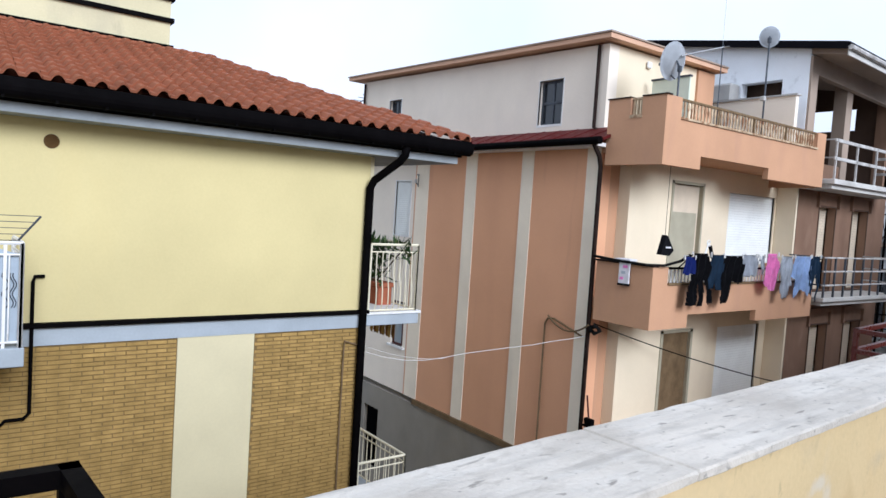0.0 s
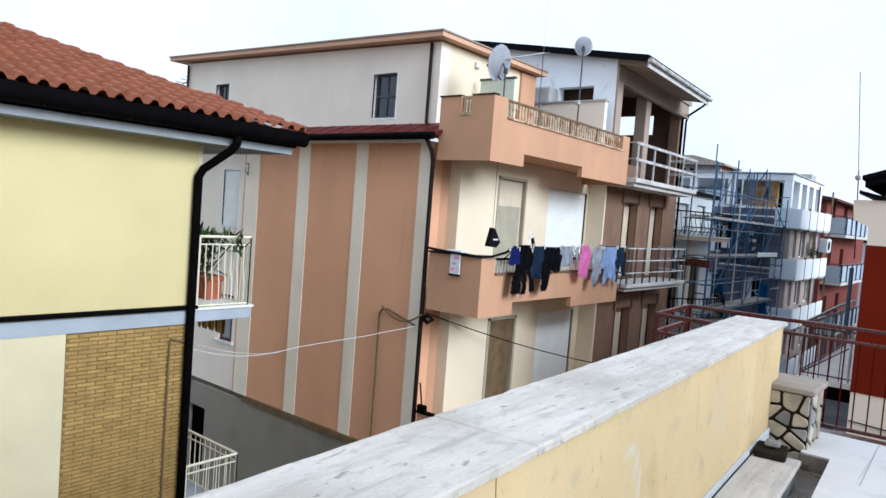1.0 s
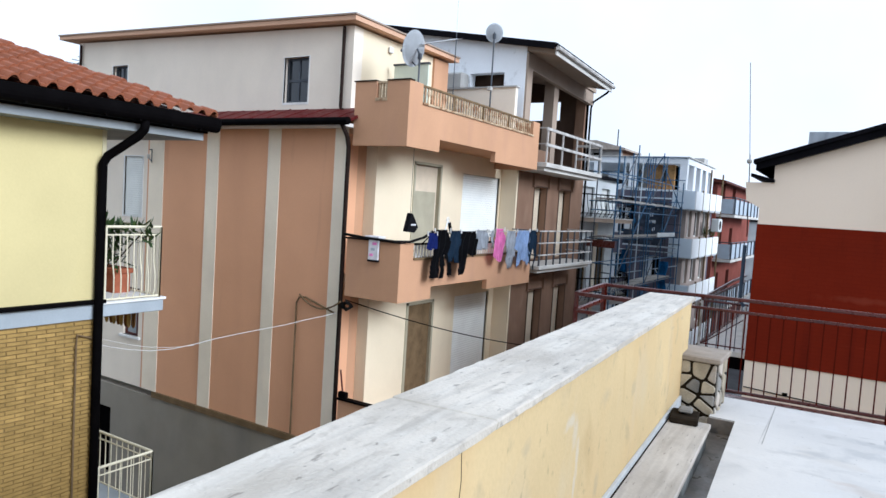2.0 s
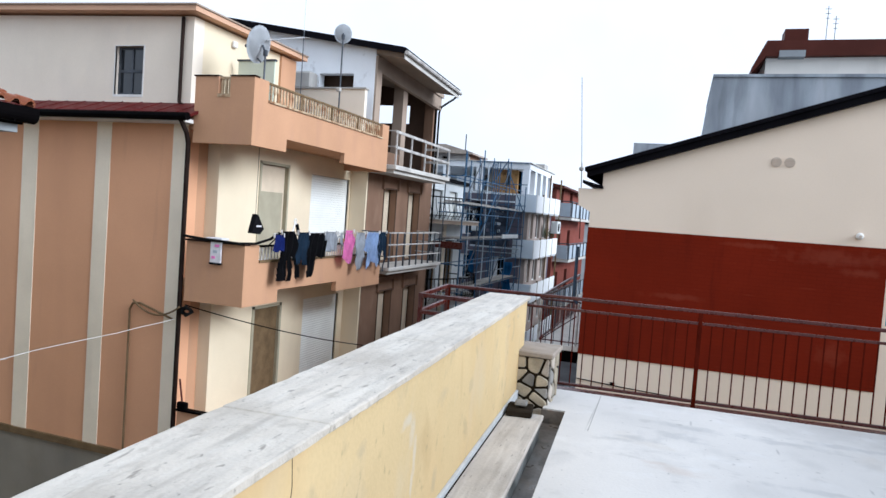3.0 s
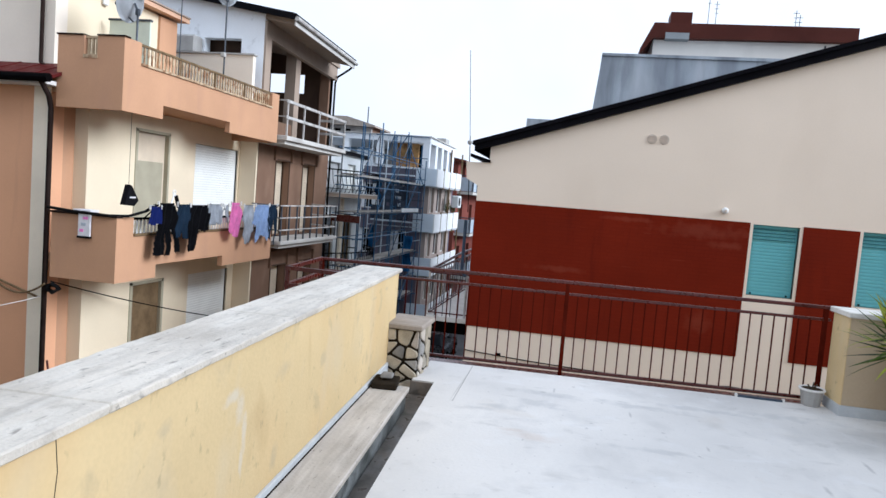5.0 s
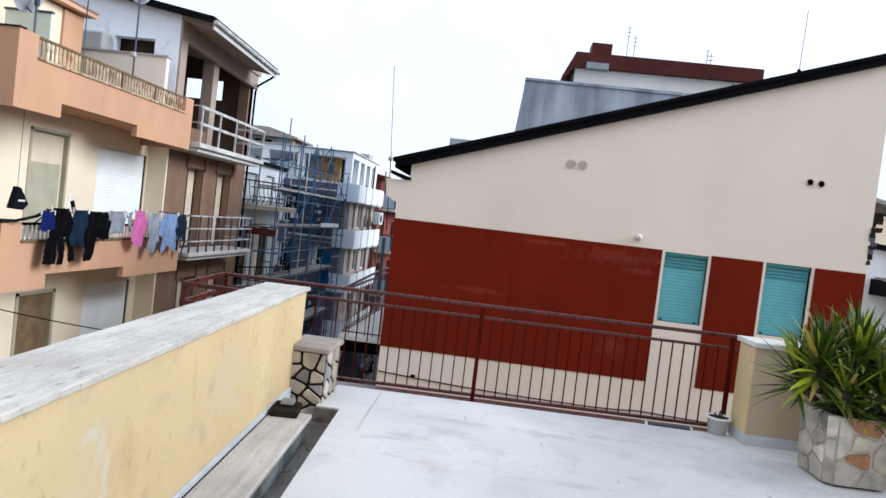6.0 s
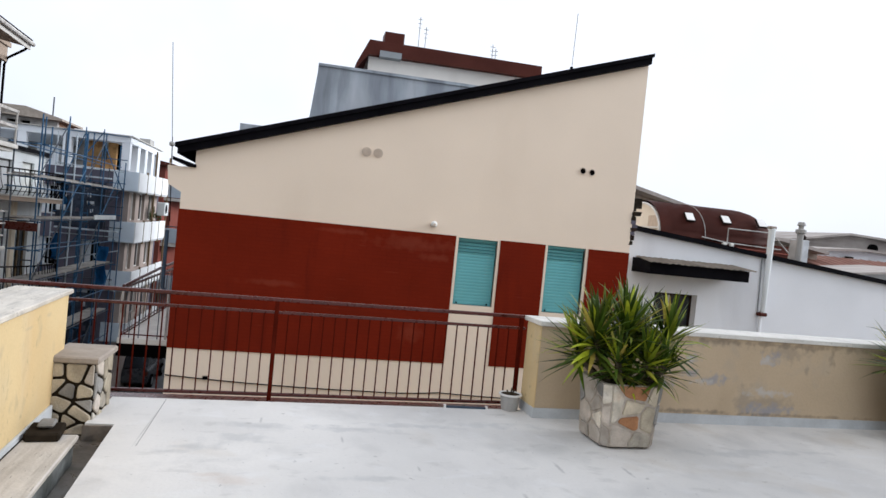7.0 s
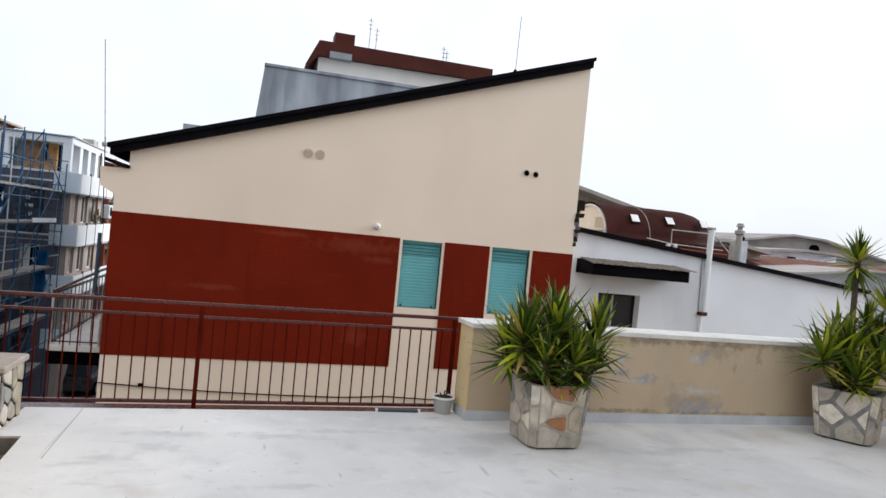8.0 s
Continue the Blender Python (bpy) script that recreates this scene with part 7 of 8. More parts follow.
prism(bm, [(7.76, 2.26), (15.95, 1.46), (15.95, 1.55), (7.76, 2.36)], "y", 13.40, 17.0)
part("roof", bm, "roof_edge", h, "dark roof edge")
part("side_wall", box(15.6, 15.9, 13.8, 20.0, GROUND, 1.4), "cool_white_wall", h)
fr = wall_holes(B(), "y", 13.70, 0.06, 8.80, 9.80, 0.12, 0.98, [(8.85, 9.22, 0.17, 0.93), (9.27, 9.75, 0.17, 0.93)])
wdw = part("window", fr, "cap_brown", h, "dark window deep in a white reveal")
part("pane", box(8.82, 9.78, 13.72, 13.74, 0.13, 0.97), "glass_dark", wdw)
part("mullion", box(9.225, 9.265, 13.68, 13.70, 0.17, 0.93), "rail_worn", wdw, "pale worn mullion")
part("sill", box(8.76, 9.84, 13.46, 13.69, 0.09, 0.118, bev=0.004), "white_paint", wdw)
# canopy over the window: a dark timber box under a corrugated sheet
bm = B()
prism(bm, [(13.5, 1.665), (12.75, 1.595), (12.75, 1.375), (13.5, 1.375)], "x", 8.22, 10.44)
aw = part("canopy", bm, "roof_edge", h, "dark timber canopy with a weathered corrugated top")
bm = B()
n = 36
crest = []
for k in range(n + 1):
    f = k / n
    o = 0.012 * (k % 2) + 0.004 * math.sin(k * 0.9)
    crest.append([bm.verts.new((8.28 + 2.31 * f, 13.5, 1.695 + o)), bm.verts.new((8.15 + 2.46 * f, 12.62, 1.605 + o * 1.3))])
for a, b_ in zip(crest, crest[1:]):
    bm.faces.new((a[0], a[1], b_[1], b_[0]))
bmesh.ops.solidify(bm, geom=list(bm.faces), thickness=0.012)
part("sheet", bm, "canopy_sheet", aw, "weathered corrugated sheet")
part("downpipe", tube(B(), [(11.36, 13.40, 2.58), (11.36, 13.42, 0.74)], [0.075, 0.055], 10), "house_dull", h, "white painted pipe")
part("pipe_lower", tube(B(), [(11.33, 13.45, 0.70), (11.33, 13.45, -2.0)], 0.042, 8), "cool_white_wall", h)
part("side_pipe", tube(B(), [(11.24, 13.47, 2.0), (11.27, 13.47, 0.74)], 0.014, 8), "soffit", h, "thin grey pipe")
part("pipe_clamp", box(11.25, 11.44, 13.35, 13.5, 0.66, 0.74, bev=0.02), "vault_red", h)
part("pipe_head", box(11.27, 11.43, 13.33, 13.48, 2.555, 2.62, bev=0.02), "cap_stone", h)

# vaulted roof behind it
v = thing("vaulted_house", (12.3, 19.0, GROUND), "house with a dark red vaulted roof and skylights", "house")
part("wall", box(10.90, 14.8, 17.10, 19.3, GROUND, 2.34), "vault_red", v, "dark red sheet side")
VY, VZ, VW, VH, VX, VE = 18.22, 2.31, 1.2, 0.96, 13.55, 1.35


def on_vault(x, a, grow=0.0):
    """The vault's surface at x, a radians up from its near foot; the far end is rounded."""
    k = 1.0 if x <= VX else max(0.03, math.cos(math.asin(min(1.0, (x - VX) / VE))))
    return (x, VY - (VW + grow) * k * math.cos(a), VZ + (VH + grow) * k * math.sin(a))


bm = B()
n = 18
rows = [[bm.verts.new(on_vault(x_, math.pi * i / n)) for i in range(n + 1)] for x_ in [10.80 + 0.393 * i for i in range(8)] + [VX + VE * math.sin(a_) for a_ in (0.15, 0.35, 0.6, 0.85, 1.1, 1.3, 1.5)]]
for a_, b_ in zip(rows, rows[1:]):
    for i in range(n):
        bm.faces.new((a_[i], a_[i + 1], b_[i + 1], b_[i]))
bmesh.ops.solidify(bm, geom=list(bm.faces), thickness=0.05)
vr = part("vault", bm, "vault_red", v, "dark red sheet vault", smooth=True)
arch = [on_vault(10.81, math.pi * i / n, -0.09)[1:] for i in range(n + 1)]
part("lunette", prism(B(), arch, "x", 10.87, 10.91), "lunette_cream", v, "arched pale end wall")
part("lunette_window", box(10.855, 10.87, VY - 0.86, VY - 0.36, VZ - 0.05, VZ + 0.52), "vent_grey", v, "tall dull window in the end wall")
part("arch_rim", tube(B(), [(10.81, p[0], p[1]) for p in arch], 0.035, 6), "white_paint", v)
part("lunette_rail", box(10.77, 10.81, VY - 1.1, VY + 1.1, 2.47, 2.52), "white_paint", v)
for xx, up in ((11.71, 0.59), (12.83, 0.63), (13.90, 0.60)):
    x_, y_, z_ = on_vault(xx, up, 0.09 if xx > VX else 0.0)
    lean = math.atan2(VH * math.cos(up), VW * math.sin(up))
    tilt = Matrix.Translation((x_, y_, z_)) @ Matrix.Rotation(lean, 4, "X")
    bm = bx(B(), -0.14, 0.14, -0.15, 0.15, 0.0, 0.05, 0.01)
    bmesh.ops.transform(bm, matrix=tilt, verts=bm.verts)
    sl = part("skylight", bm, "cap_brown", vr)
    bm = bx(B(), -0.115, 0.115, -0.12, 0.13, 0.052, 0.06)
    bmesh.ops.transform(bm, matrix=tilt, verts=bm.verts)
    part("pane", bm, "white_paint", sl, "white skylight pane")
part("seam", tube(B(), [on_vault(12.13, math.pi * i / n, 0.0) for i in range(n + 1)], 0.009, 5), "rail_worn", vr, "pale sheet seam")
hr = part("handrail", tube(B(), [(12.72, 16.9, 2.22), (12.72, 16.9, 2.66), (14.05, 16.9, 2.66), (14.7, 16.9, 2.12)], 0.018, 6), "rail_worn", v, "thin pale roof handrail")
part("low_rail", tube(B(), [(11.95, 16.9, 2.36), (12.72, 16.9, 2.27), (14.4, 16.9, 2.23)], 0.018, 6), "rail_worn", hr)
part("kick_rail", tube(B(), [(13.0, 16.88, 2.15), (14.9, 16.88, 2.10)], 0.03, 6), "house_red", hr, "red painted lower rail")
for xx in (12.64, 12.86):
    part("foot_plate", box(xx - 0.06, xx + 0.06, 16.86, 16.94, 2.17, 2.27, bev=0.02), "coping_pale", hr)
t = thing("chimney", (12.75, 14.6, 1.8), "steel chimney pipe with a grey stack beside it", "chimney")
part("flue_block", box(12.95, 13.25, 14.5, 14.8, 1.4, 2.45, bev=0.01), "steel", t)
part("pipe", tube(B(), [(12.94, 14.45, 1.5), (12.94, 14.45, 2.58), (12.94, 14.45, 2.60), (12.94, 14.45, 2.68), (12.94, 14.45, 2.70), (12.94, 14.45, 2.77), (12.94, 14.45, 2.78), (12.94, 14.45, 2.86)], [0.075, 0.075, 0.12, 0.12, 0.06, 0.06, 0.10, 0.07], 10), "concrete", t)
part("cowl", tube(B(), [(13.12, 14.6, 2.42), (13.12, 14.6, 2.52), (13.12, 14.6, 2.58)], [0.05, 0.10, 0.04], 10), "cap_brown", t, "dark round cowl")

# distant roofs to the right
def distant_house(label, x0, x1, y0, y1, wall_z, profile, wall_mat, roof_mat, depth=0.14, windows=()):
    """A far house seen over the low wall: profile is the roof's upper line as (x, z), kept up to its back."""
    h = thing("distant_house", ((x0 + x1) / 2, (y0 + y1) / 2, GROUND), label, "house")
    part("wall", box(x0, x1, y0, y1, GROUND, wall_z), wall_mat, h)
    bm = B()
    front = [(x, wall_z - 0.02) for x, z in (profile[-1], profile[0])]
    prism(bm, profile + front, "y", y0 + 0.2, y1 + 0.3)
    part("gable", bm, wall_mat, h)
    bm = B()
    prism(bm, [(x, z + 0.002) for x, z in profile] + [(x, z + depth) for x, z in reversed(profile)], "y", y0 - 0.5, y1 + 0.5)
    part("roof", bm, roof_mat, h)
    for xa, xb, za, zb in windows:
        part("window", box(xa, xb, y0 - 0.03, y0, za, zb), "void", h)
    return h


def pitched_house(label, x0, x1, y0, y1, eave, ridge, wall_mat, roof_mat):
    """A far house whose roof rises away from the viewer."""
    h = thing("distant_house", ((x0 + x1) / 2, (y0 + y1) / 2, GROUND), label, "house")
    part("wall", box(x0, x1, y0, y1, GROUND, eave - 0.1), wall_mat, h)
    ym = (y0 + y1) / 2
    bm = B()
    prism(bm, [(y0 - 0.4, eave - 0.1), (y0 - 0.4, eave), (ym, ridge), (y1 + 0.4, eave), (y1 + 0.4, eave - 0.1)], "x", x0 - 0.3, x1 + 0.3)
    roof = part("roof", bm, roof_mat, h)
    n = int((x1 - x0) / 0.5)
    for k in range(n):
        xx = x0 + 0.25 + k * 0.5
        part("tile_roll", tube(B(), [(xx, y0 - 0.4, eave - 0.02), (xx, ym, ridge - 0.02)], 0.05, 5), roof_mat, roof)
    part("eave_board", box(x0 - 0.3, x1 + 0.3, y0 - 0.44, y0 - 0.40, eave - 0.16, eave + 0.02), "soffit", roof)
    return h


pitched_house("low house with a terracotta tiled roof", 23.8, 36.0, 25.0, 32.0, 1.75, 2.5, "cool_white_wall", "far_tile")
distant_house("house with a grey sloping sheet roof behind the vault", 9.0, 17.8, 24.0, 30.0, 2.2, [(9.0, 5.0), (13.4, 4.06), (15.4, 3.62), (17.8, 3.35)], "cap_stone", "roof_weathered")
distant_house("weathered long house with a low grey ridge", 25.5, 47.0, 40.0, 50.0, 2.2, [(25.5, 3.45), (32.8, 3.55), (37.6, 4.35), (40.3, 4.25), (46.8, 3.1)], "roof_weathered", "roof_weathered", windows=((36.6, 37.6, 2.4, 3.0), (40.2, 41.2, 2.3, 2.9)))
distant_house("pale flat-roofed house among the roofs", 29.0, 36.0, 34.0, 38.0, 2.2, [(29.0, 2.80), (33.2, 3.12), (36.0, 3.05)], "house_white", "roof_weathered", windows=((32.2, 32.8, 2.4, 2.75),))
distant_house("low house with a pale flat roof", 20.8, 34.0, 21.6, 24.2, 1.2, [(20.8, 1.74), (24.6, 2.12), (34.0, 1.9)], "house_grey", "roof_weathered", depth=0.08)
distant_house("grey shed between the roofs", 20.5, 24.5, 27.0, 30.0, 2.0, [(20.5, 2.75), (22.0, 2.9), (24.5, 2.5)], "cap_stone", "roof_weathered")
t = thing("roof_fan", (39.4, 39.9, 3.2), "round dark roof fan on a distant roof", "fan")
part("drum", tube(B(), [(39.4, 39.35, 3.58), (39.4, 39.6, 3.58)], 0.33, 14), "void", t)
part("stand", box(39.1, 39.7, 39.3, 39.7, 2.2, 3.3), "concrete", t)


# ---- roof gear: dishes, aerials ----
def dish(name, label, centre, radius, aim, foot, group="dishes"):
    t = thing(name, foot, label, "satellite dish")
    m = look((0, 0, 0), aim).to_3x3().to_4x4()
    bm = B()
    n, k = 20, 5
    rings = [[bm.verts.new((radius * j / k * math.cos(2 * math.pi * i / n) * 0.92, radius * j / k * math.sin(2 * math.pi * i / n), -radius * 0.22 * (j / k) ** 2 * -1 * -1)) for i in range(n)] for j in range(1, k + 1)]
    c = bm.verts.new((0, 0, 0))
    for i in range(n):
        bm.faces.new((c, rings[0][i], rings[0][(i + 1) % n]))
        for a, b in zip(rings, rings[1:]):
            bm.faces.new((a[i], b[i], b[(i + 1) % n], a[(i + 1) % n]))
    bmesh.ops.solidify(bm, geom=list(bm.faces), thickness=0.012)
    bmesh.ops.transform(bm, matrix=Matrix.Translation(centre) @ m, verts=bm.verts)
    part("reflector", bm, "dish_grey", t, "round pale grey reflector", smooth=True)
    d = Vector(aim).normalized()
    c = Vector(centre)
    tip = c + d * radius * 1.1 + Vector((0, 0, -radius * 0.2))
    part("feed_arm", rods([(c - Vector((0, 0, radius * 0.9)), tip)], 0.014), "scaffold_steel", t)
    part("feed_horn", tube(B(), [tip, tip - d * 0.1], 0.035, 8), "scaffold_steel", t)
    k_ = c - d * 0.1
    k_.z -= radius * 0.35
    part("mount", box(k_.x - 0.035, k_.x + 0.035, k_.y - 0.035, k_.y + 0.035, k_.z - 0.07, k_.z + 0.05, bev=0.01), "scaffold_steel", t)
    part("back_brace", rods([(k_, c - d * 0.02)], 0.02), "scaffold_steel", t)
    part("pole", tube(B(), [(k_.x, k_.y, foot[2]), k_], 0.019, 8), "scaffold_steel", t)
    return t


dish("satellite_dish", "large pale satellite dish on a balcony pole", (-7.02, 11.4, 4.82), 0.37, (-1.0, 0.1, 0.2), (-6.92, 11.39, 3.19))
dish("satellite_dish", "round grey satellite dish on a tall mast", (-6.98, 14.6, 5.92), 0.23, (-0.5, 0.85, 0.12), (-6.93, 14.51, 3.19))
t = thing("television_aerial", (-6.95, 11.45, 4.9), "comb-like television aerial on a short mast", "aerial")
part("boom", rods([((-6.95, 11.45, 4.92), (-6.9, 12.75, 5.33))], 0.014), "steel", t)
for k in range(9):
    f = k / 8
    c = Vector((-6.95, 11.6, 4.97)).lerp(Vector((-6.9, 12.7, 5.31)), f)
    part("rod", rods([(c + Vector((-0.16, 0, 0)), c + Vector((0.16, 0, 0)))], 0.006, 4), "steel", t)
part("mast", rods([((-6.9, 12.72, 3.19), (-6.9, 12.72, 5.45))], 0.010), "scaffold_steel", t)
part("whip", rods([((-6.9, 12.72, 5.4), (-6.9, 12.72, 6.7))], 0.006, 5), "steel", t)
t = thing("air_vent_box", (-6.95, 14.5, 4.6), "small pale amplifier box on the mast", "box")
part("box", box(-7.0, -6.9, 14.45, 14.55, 4.52, 4.62, bev=0.012), "concrete", t)
t = thing("television_aerial", (-17.6, 9.2, 3.3), "distant television aerial above the tiled roof", "aerial")
part("mast", rods([((-19.0, 11.6, 3.6), (-19.0, 11.6, 5.6))], 0.02), "scaffold_steel", t)
part("boom", rods([((-20.2, 11.6, 5.05), (-18.6, 11.6, 5.35))], 0.016), "scaffold_steel", t)
for k in range(5):
    part("rod", rods([((-20.0 + 0.3 * k, 11.3, 5.1 + 0.056 * k), (-20.0 + 0.3 * k, 11.9, 5.1 + 0.056 * k))], 0.01, 4), "scaffold_steel", t)
t = thing("roof_screen", (-7.6, 11.6, 4.02), "pale panel standing on the balcony", "panel")
part("panel", box(-8.2, -7.3, 12.3, 12.34, 3.19, 4.72), "panel_green", t)
part("top_edge", box(-8.22, -7.28, 12.28, 12.36, 4.72, 4.76), "scaffold_steel", t)

# ---- cables ----
t = thing("street_cable", (-8.3, 5.3, -0.44), "pale slack cable between two houses", "cable")
part("cable", tube(B(), [(-8.25 + 0.25 * s, 5.62 + 4.94 * s, -0.60 - d) for s, d in ((0, 0), (0.08, 0.12), (0.16, 0.2), (0.24, 0.225), (0.32, 0.205), (0.4, 0.165), (0.5, 0.14), (0.6, 0.12), (0.72, 0.1), (0.82, 0.06), (0.92, 0.035), (1, 0))], 0.007, 6), "cable_pale", t)
part("strand", tube(B(), sag((-8.25, 5.62, -0.50), (-8.17, 7.2, -0.82), 0.08, 10), 0.004, 6), "cable_pale", t)
t = thing("street_cable", (-7.9, 10.5, -0.3), "dark twisted cable strung along the street", "cable")
part("cable", tube(B(), sag((-7.75, 10.48, -0.3), (-6.3, 16.6, -1.9), 0.12, 20), 0.013, 6), "cable_black", t)
t = thing("street_cable", (-8.3, 10.5, -0.45), "loops of grey cable at the house corner", "cable")
part("cable", tube(B(), sag((-9.05, 10.55, -0.35), (-7.85, 10.45, -0.35), 0.22, 14), 0.018, 6), "door_brown", t)
part("coil", tube(B(), [(-7.72 + (0.07 + 0.012 * (k % 5)) * math.cos(k * 0.55), 10.50 + 0.05 * math.sin(k * 1.7), -0.42 + (0.06 + 0.01 * (k % 4)) * math.sin(k * 0.55)) for k in range(60)], 0.02, 5), "cable_black", t)
t = thing("broom", (-7.9, 10.3, -2.35), "red handled broom leaning on the lower balcony", "broom")
part("handle", rods([((-7.72, 10.52, -2.2), (-7.82, 10.54, -1.75))], 0.018), "rail_red", t)
part("brush", box(-7.82, -7.60, 10.47, 10.57, -2.31, -2.18, bev=0.02), "dark_metal", t)

# ---- laundry on the balcony line ----
t = thing("clothes_line", (-6.35, 13.5, 0.95), "black cord and wire line along the balcony front", "clothes line")
part("cord", tube(B(), [(-7.82, 10.42, 1.02), (-7.3, 10.42, 0.985), (-6.6, 10.42, 0.965), (-6.42, 10.7, 0.97), (-6.36, 11.1, 1.06), (-6.30, 11.3, 1.18)], 0.028, 6), "cable_black", t, "thick black cord")
part("wire", tube(B(), sag((-6.30, 11.1, 1.17), (-6.25, 16.4, 1.22), 0.02, 10), 0.006, 5), "steel", t)
for yy in (11.3, 16.4):
    part("bracket", rods([((-6.55, yy, 0.9), (-6.25, yy, 1.19))], 0.012), "dark_metal", t)


def garment(name, label, mat, y0, y1, z_top, shape, seed):
    """Cloth hung over the line at x -6.28: an outline of (across, down) points with folds, front and back."""
    t = thing(name, (-6.27, (y0 + y1) / 2, z_top), label, "laundry", "laundry on the line")
    rng = random.Random(seed)
    w = y1 - y0
    bm = B()
    # a fine grid cut to the outline
    step = 0.02
    nu = max(4, int(w / step))
    depth = max(p[1] for p in shape)
    nv = max(4, int(depth / 0.028))

    def inside(u, v):
        hit, k = False, len(shape)
        for i in range(k):
            (ua, va), (ub, vb) = shape[i], shape[(i + 1) % k]
            if (va > v) != (vb > v) and u < (ub - ua) * (v - va) / (vb - va) + ua:
                hit = not hit
        return hit
    ph = rng.uniform(0, 6)
    g = {}
    for i in range(nu + 1):
        for j in range(nv + 1):
            u, v = i / nu, depth * j / nv
            fold = 0.03 * math.sin(u * 9 + ph) * (v / depth) + 0.018 * math.sin(u * 23 + v * 6 + ph) + 0.012 * math.sin(v * 14 + u * 5)
            g[i, j] = (-6.26 + fold, y0 + w * u + 0.02 * math.sin(v * 9 + ph), z_top - v)
    made = {}

    def vert(k):
        if k not in made:
            made[k] = bm.verts.new(g[k])
        return made[k]
    for i in range(nu):
        for j in range(nv):
            if inside((i + 0.5) / nu, depth * (j + 0.5) / nv):
                bm.faces.new([vert(k) for k in ((i, j), (i + 1, j), (i + 1, j + 1), (i, j + 1))])
    bmesh.ops.solidify(bm, geom=list(bm.faces), thickness=0.02)
    part("cloth", bm, mat, t, smooth=True)
    for f in (0.12, 0.88):
        part("peg", box(-6.275, -6.245, y0 + w * f - 0.008, y0 + w * f + 0.008, z_top - 0.05, z_top + 0.03), "white_paint", t)
    return t


garment("towel", "royal blue cloth hung on the line", "cloth_royal", 11.02, 11.46, 1.15, [(0.1, 0), (0.95, 0), (1, 0.30), (0.4, 0.34), (0, 0.30)], 1)
garment("trousers", "black trousers hung on the line", "cloth_black", 11.22, 12.02, 1.22, [(0.2, 0), (0.8, 0), (0.86, 0.4), (1.0, 0.94), (0.84, 0.96), (0.70, 0.5), (0.66, 0.99), (0.42, 1.0), (0.46, 0.55), (0.32, 0.98), (0.0, 0.98), (0.14, 0.4)], 2)
garment("shorts", "dark blue shorts hung on the line", "cloth_slate", 11.86, 12.42, 1.20, [(0.05, 0), (0.95, 0), (1, 0.66), (0.55, 0.68), (0.5, 0.5), (0.42, 0.66), (0, 0.64)], 3)
garment("trousers", "black trousers slung over the line", "cloth_black", 12.28, 13.12, 1.19, [(0.08, 0), (1, 0), (1.0, 0.5), (0.78, 0.58), (0.55, 0.5), (0.42, 0.93), (0.0, 0.92)], 4)
garment("shirt", "grey shirt hung on the line", "cloth_grey", 13.06, 13.62, 1.21, [(0.02, 0), (0.98, 0), (0.96, 0.44), (0.5, 0.42), (0.05, 0.44)], 5)
garment("socks", "pale grey socks pegged on the line", "cloth_grey", 13.60, 13.92, 1.20, [(0.0, 0), (0.3, 0), (0.26, 0.42), (0.05, 0.42), (0.05, 0.1), (0.55, 0.1), (0.6, 0), (0.95, 0), (0.9, 0.38), (0.62, 0.40), (0.55, 0.1)], 17)
garment("shirt", "pink shirt hung on the line", "cloth_pink", 13.92, 14.50, 1.25, [(0.1, 0), (0.85, 0), (0.95, 0.5), (0.75, 0.78), (0.3, 0.76), (0.0, 0.55)], 6)
garment("shirt", "pale grey vest hung on the line", "cloth_grey", 14.52, 15.10, 1.20, [(0.05, 0), (0.95, 0), (0.98, 0.6), (0.62, 0.7), (0.55, 0.9), (0.3, 0.92), (0.15, 0.55)], 7)
garment("shirt", "light blue shirt hung on the line", "cloth_sky", 15.04, 15.98, 1.21, [(0.08, 0), (0.92, 0), (1.0, 0.6), (0.88, 0.62), (0.85, 0.9), (0.5, 0.74), (0.2, 0.92), (0.12, 0.5), (0.0, 0.45)], 8)
garment("trousers", "dark trousers at the end of the line", "cloth_slate", 15.84, 16.42, 1.22, [(0.1, 0), (0.9, 0), (1, 0.8), (0.7, 1.05), (0.5, 0.4), (0.35, 0.95), (0, 0.7)], 9)
t = thing("towel", (-7.2, 10.44, 0.9), "white patterned cloth draped over the balcony end", "laundry")
bm = B()
bx(bm, -7.21, -6.97, 10.43, 10.47, 0.56, 1.0, 0.008)
bx(bm, -7.32, -6.97, 10.43, 10.66, 0.985, 1.03, 0.01)
part("cloth", bm, "cloth_white", t)
part("hem", box(-7.215, -6.965, 10.42, 10.475, 0.53, 0.57), "cloth_black", t)
for k in range(3):
    part("print_patch", box(-7.17 + 0.03 * k, -7.09 + 0.04 * k, 10.424, 10.429, 0.64 + 0.11 * k, 0.69 + 0.11 * k), "cloth_pink" if k != 1 else "cloth_grey", t)
t = thing("sock_airer", (-6.6, 11.05, 1.5), "small black triangular cloth on a hanger", "laundry")
bm = B()
prism(bm, [(10.72, 1.16), (10.98, 1.14), (11.10, 1.24), (10.90, 1.50), (10.84, 1.52)], "x", -6.62, -6.52)
part("cloth", bm, "cloth_black", t)
part("stripe", box(-6.515, -6.51, 10.84, 11.0, 1.28, 1.31), "cloth_white", t)
part("hook", rods([((-6.57, 10.87, 1.5), (-6.57, 10.87, 2.78))], 0.005, 4), "cable_black", t)
t = thing("peg_hanger", (-6.45, 12.0, 1.2), "white plastic peg hanger", "hanger")
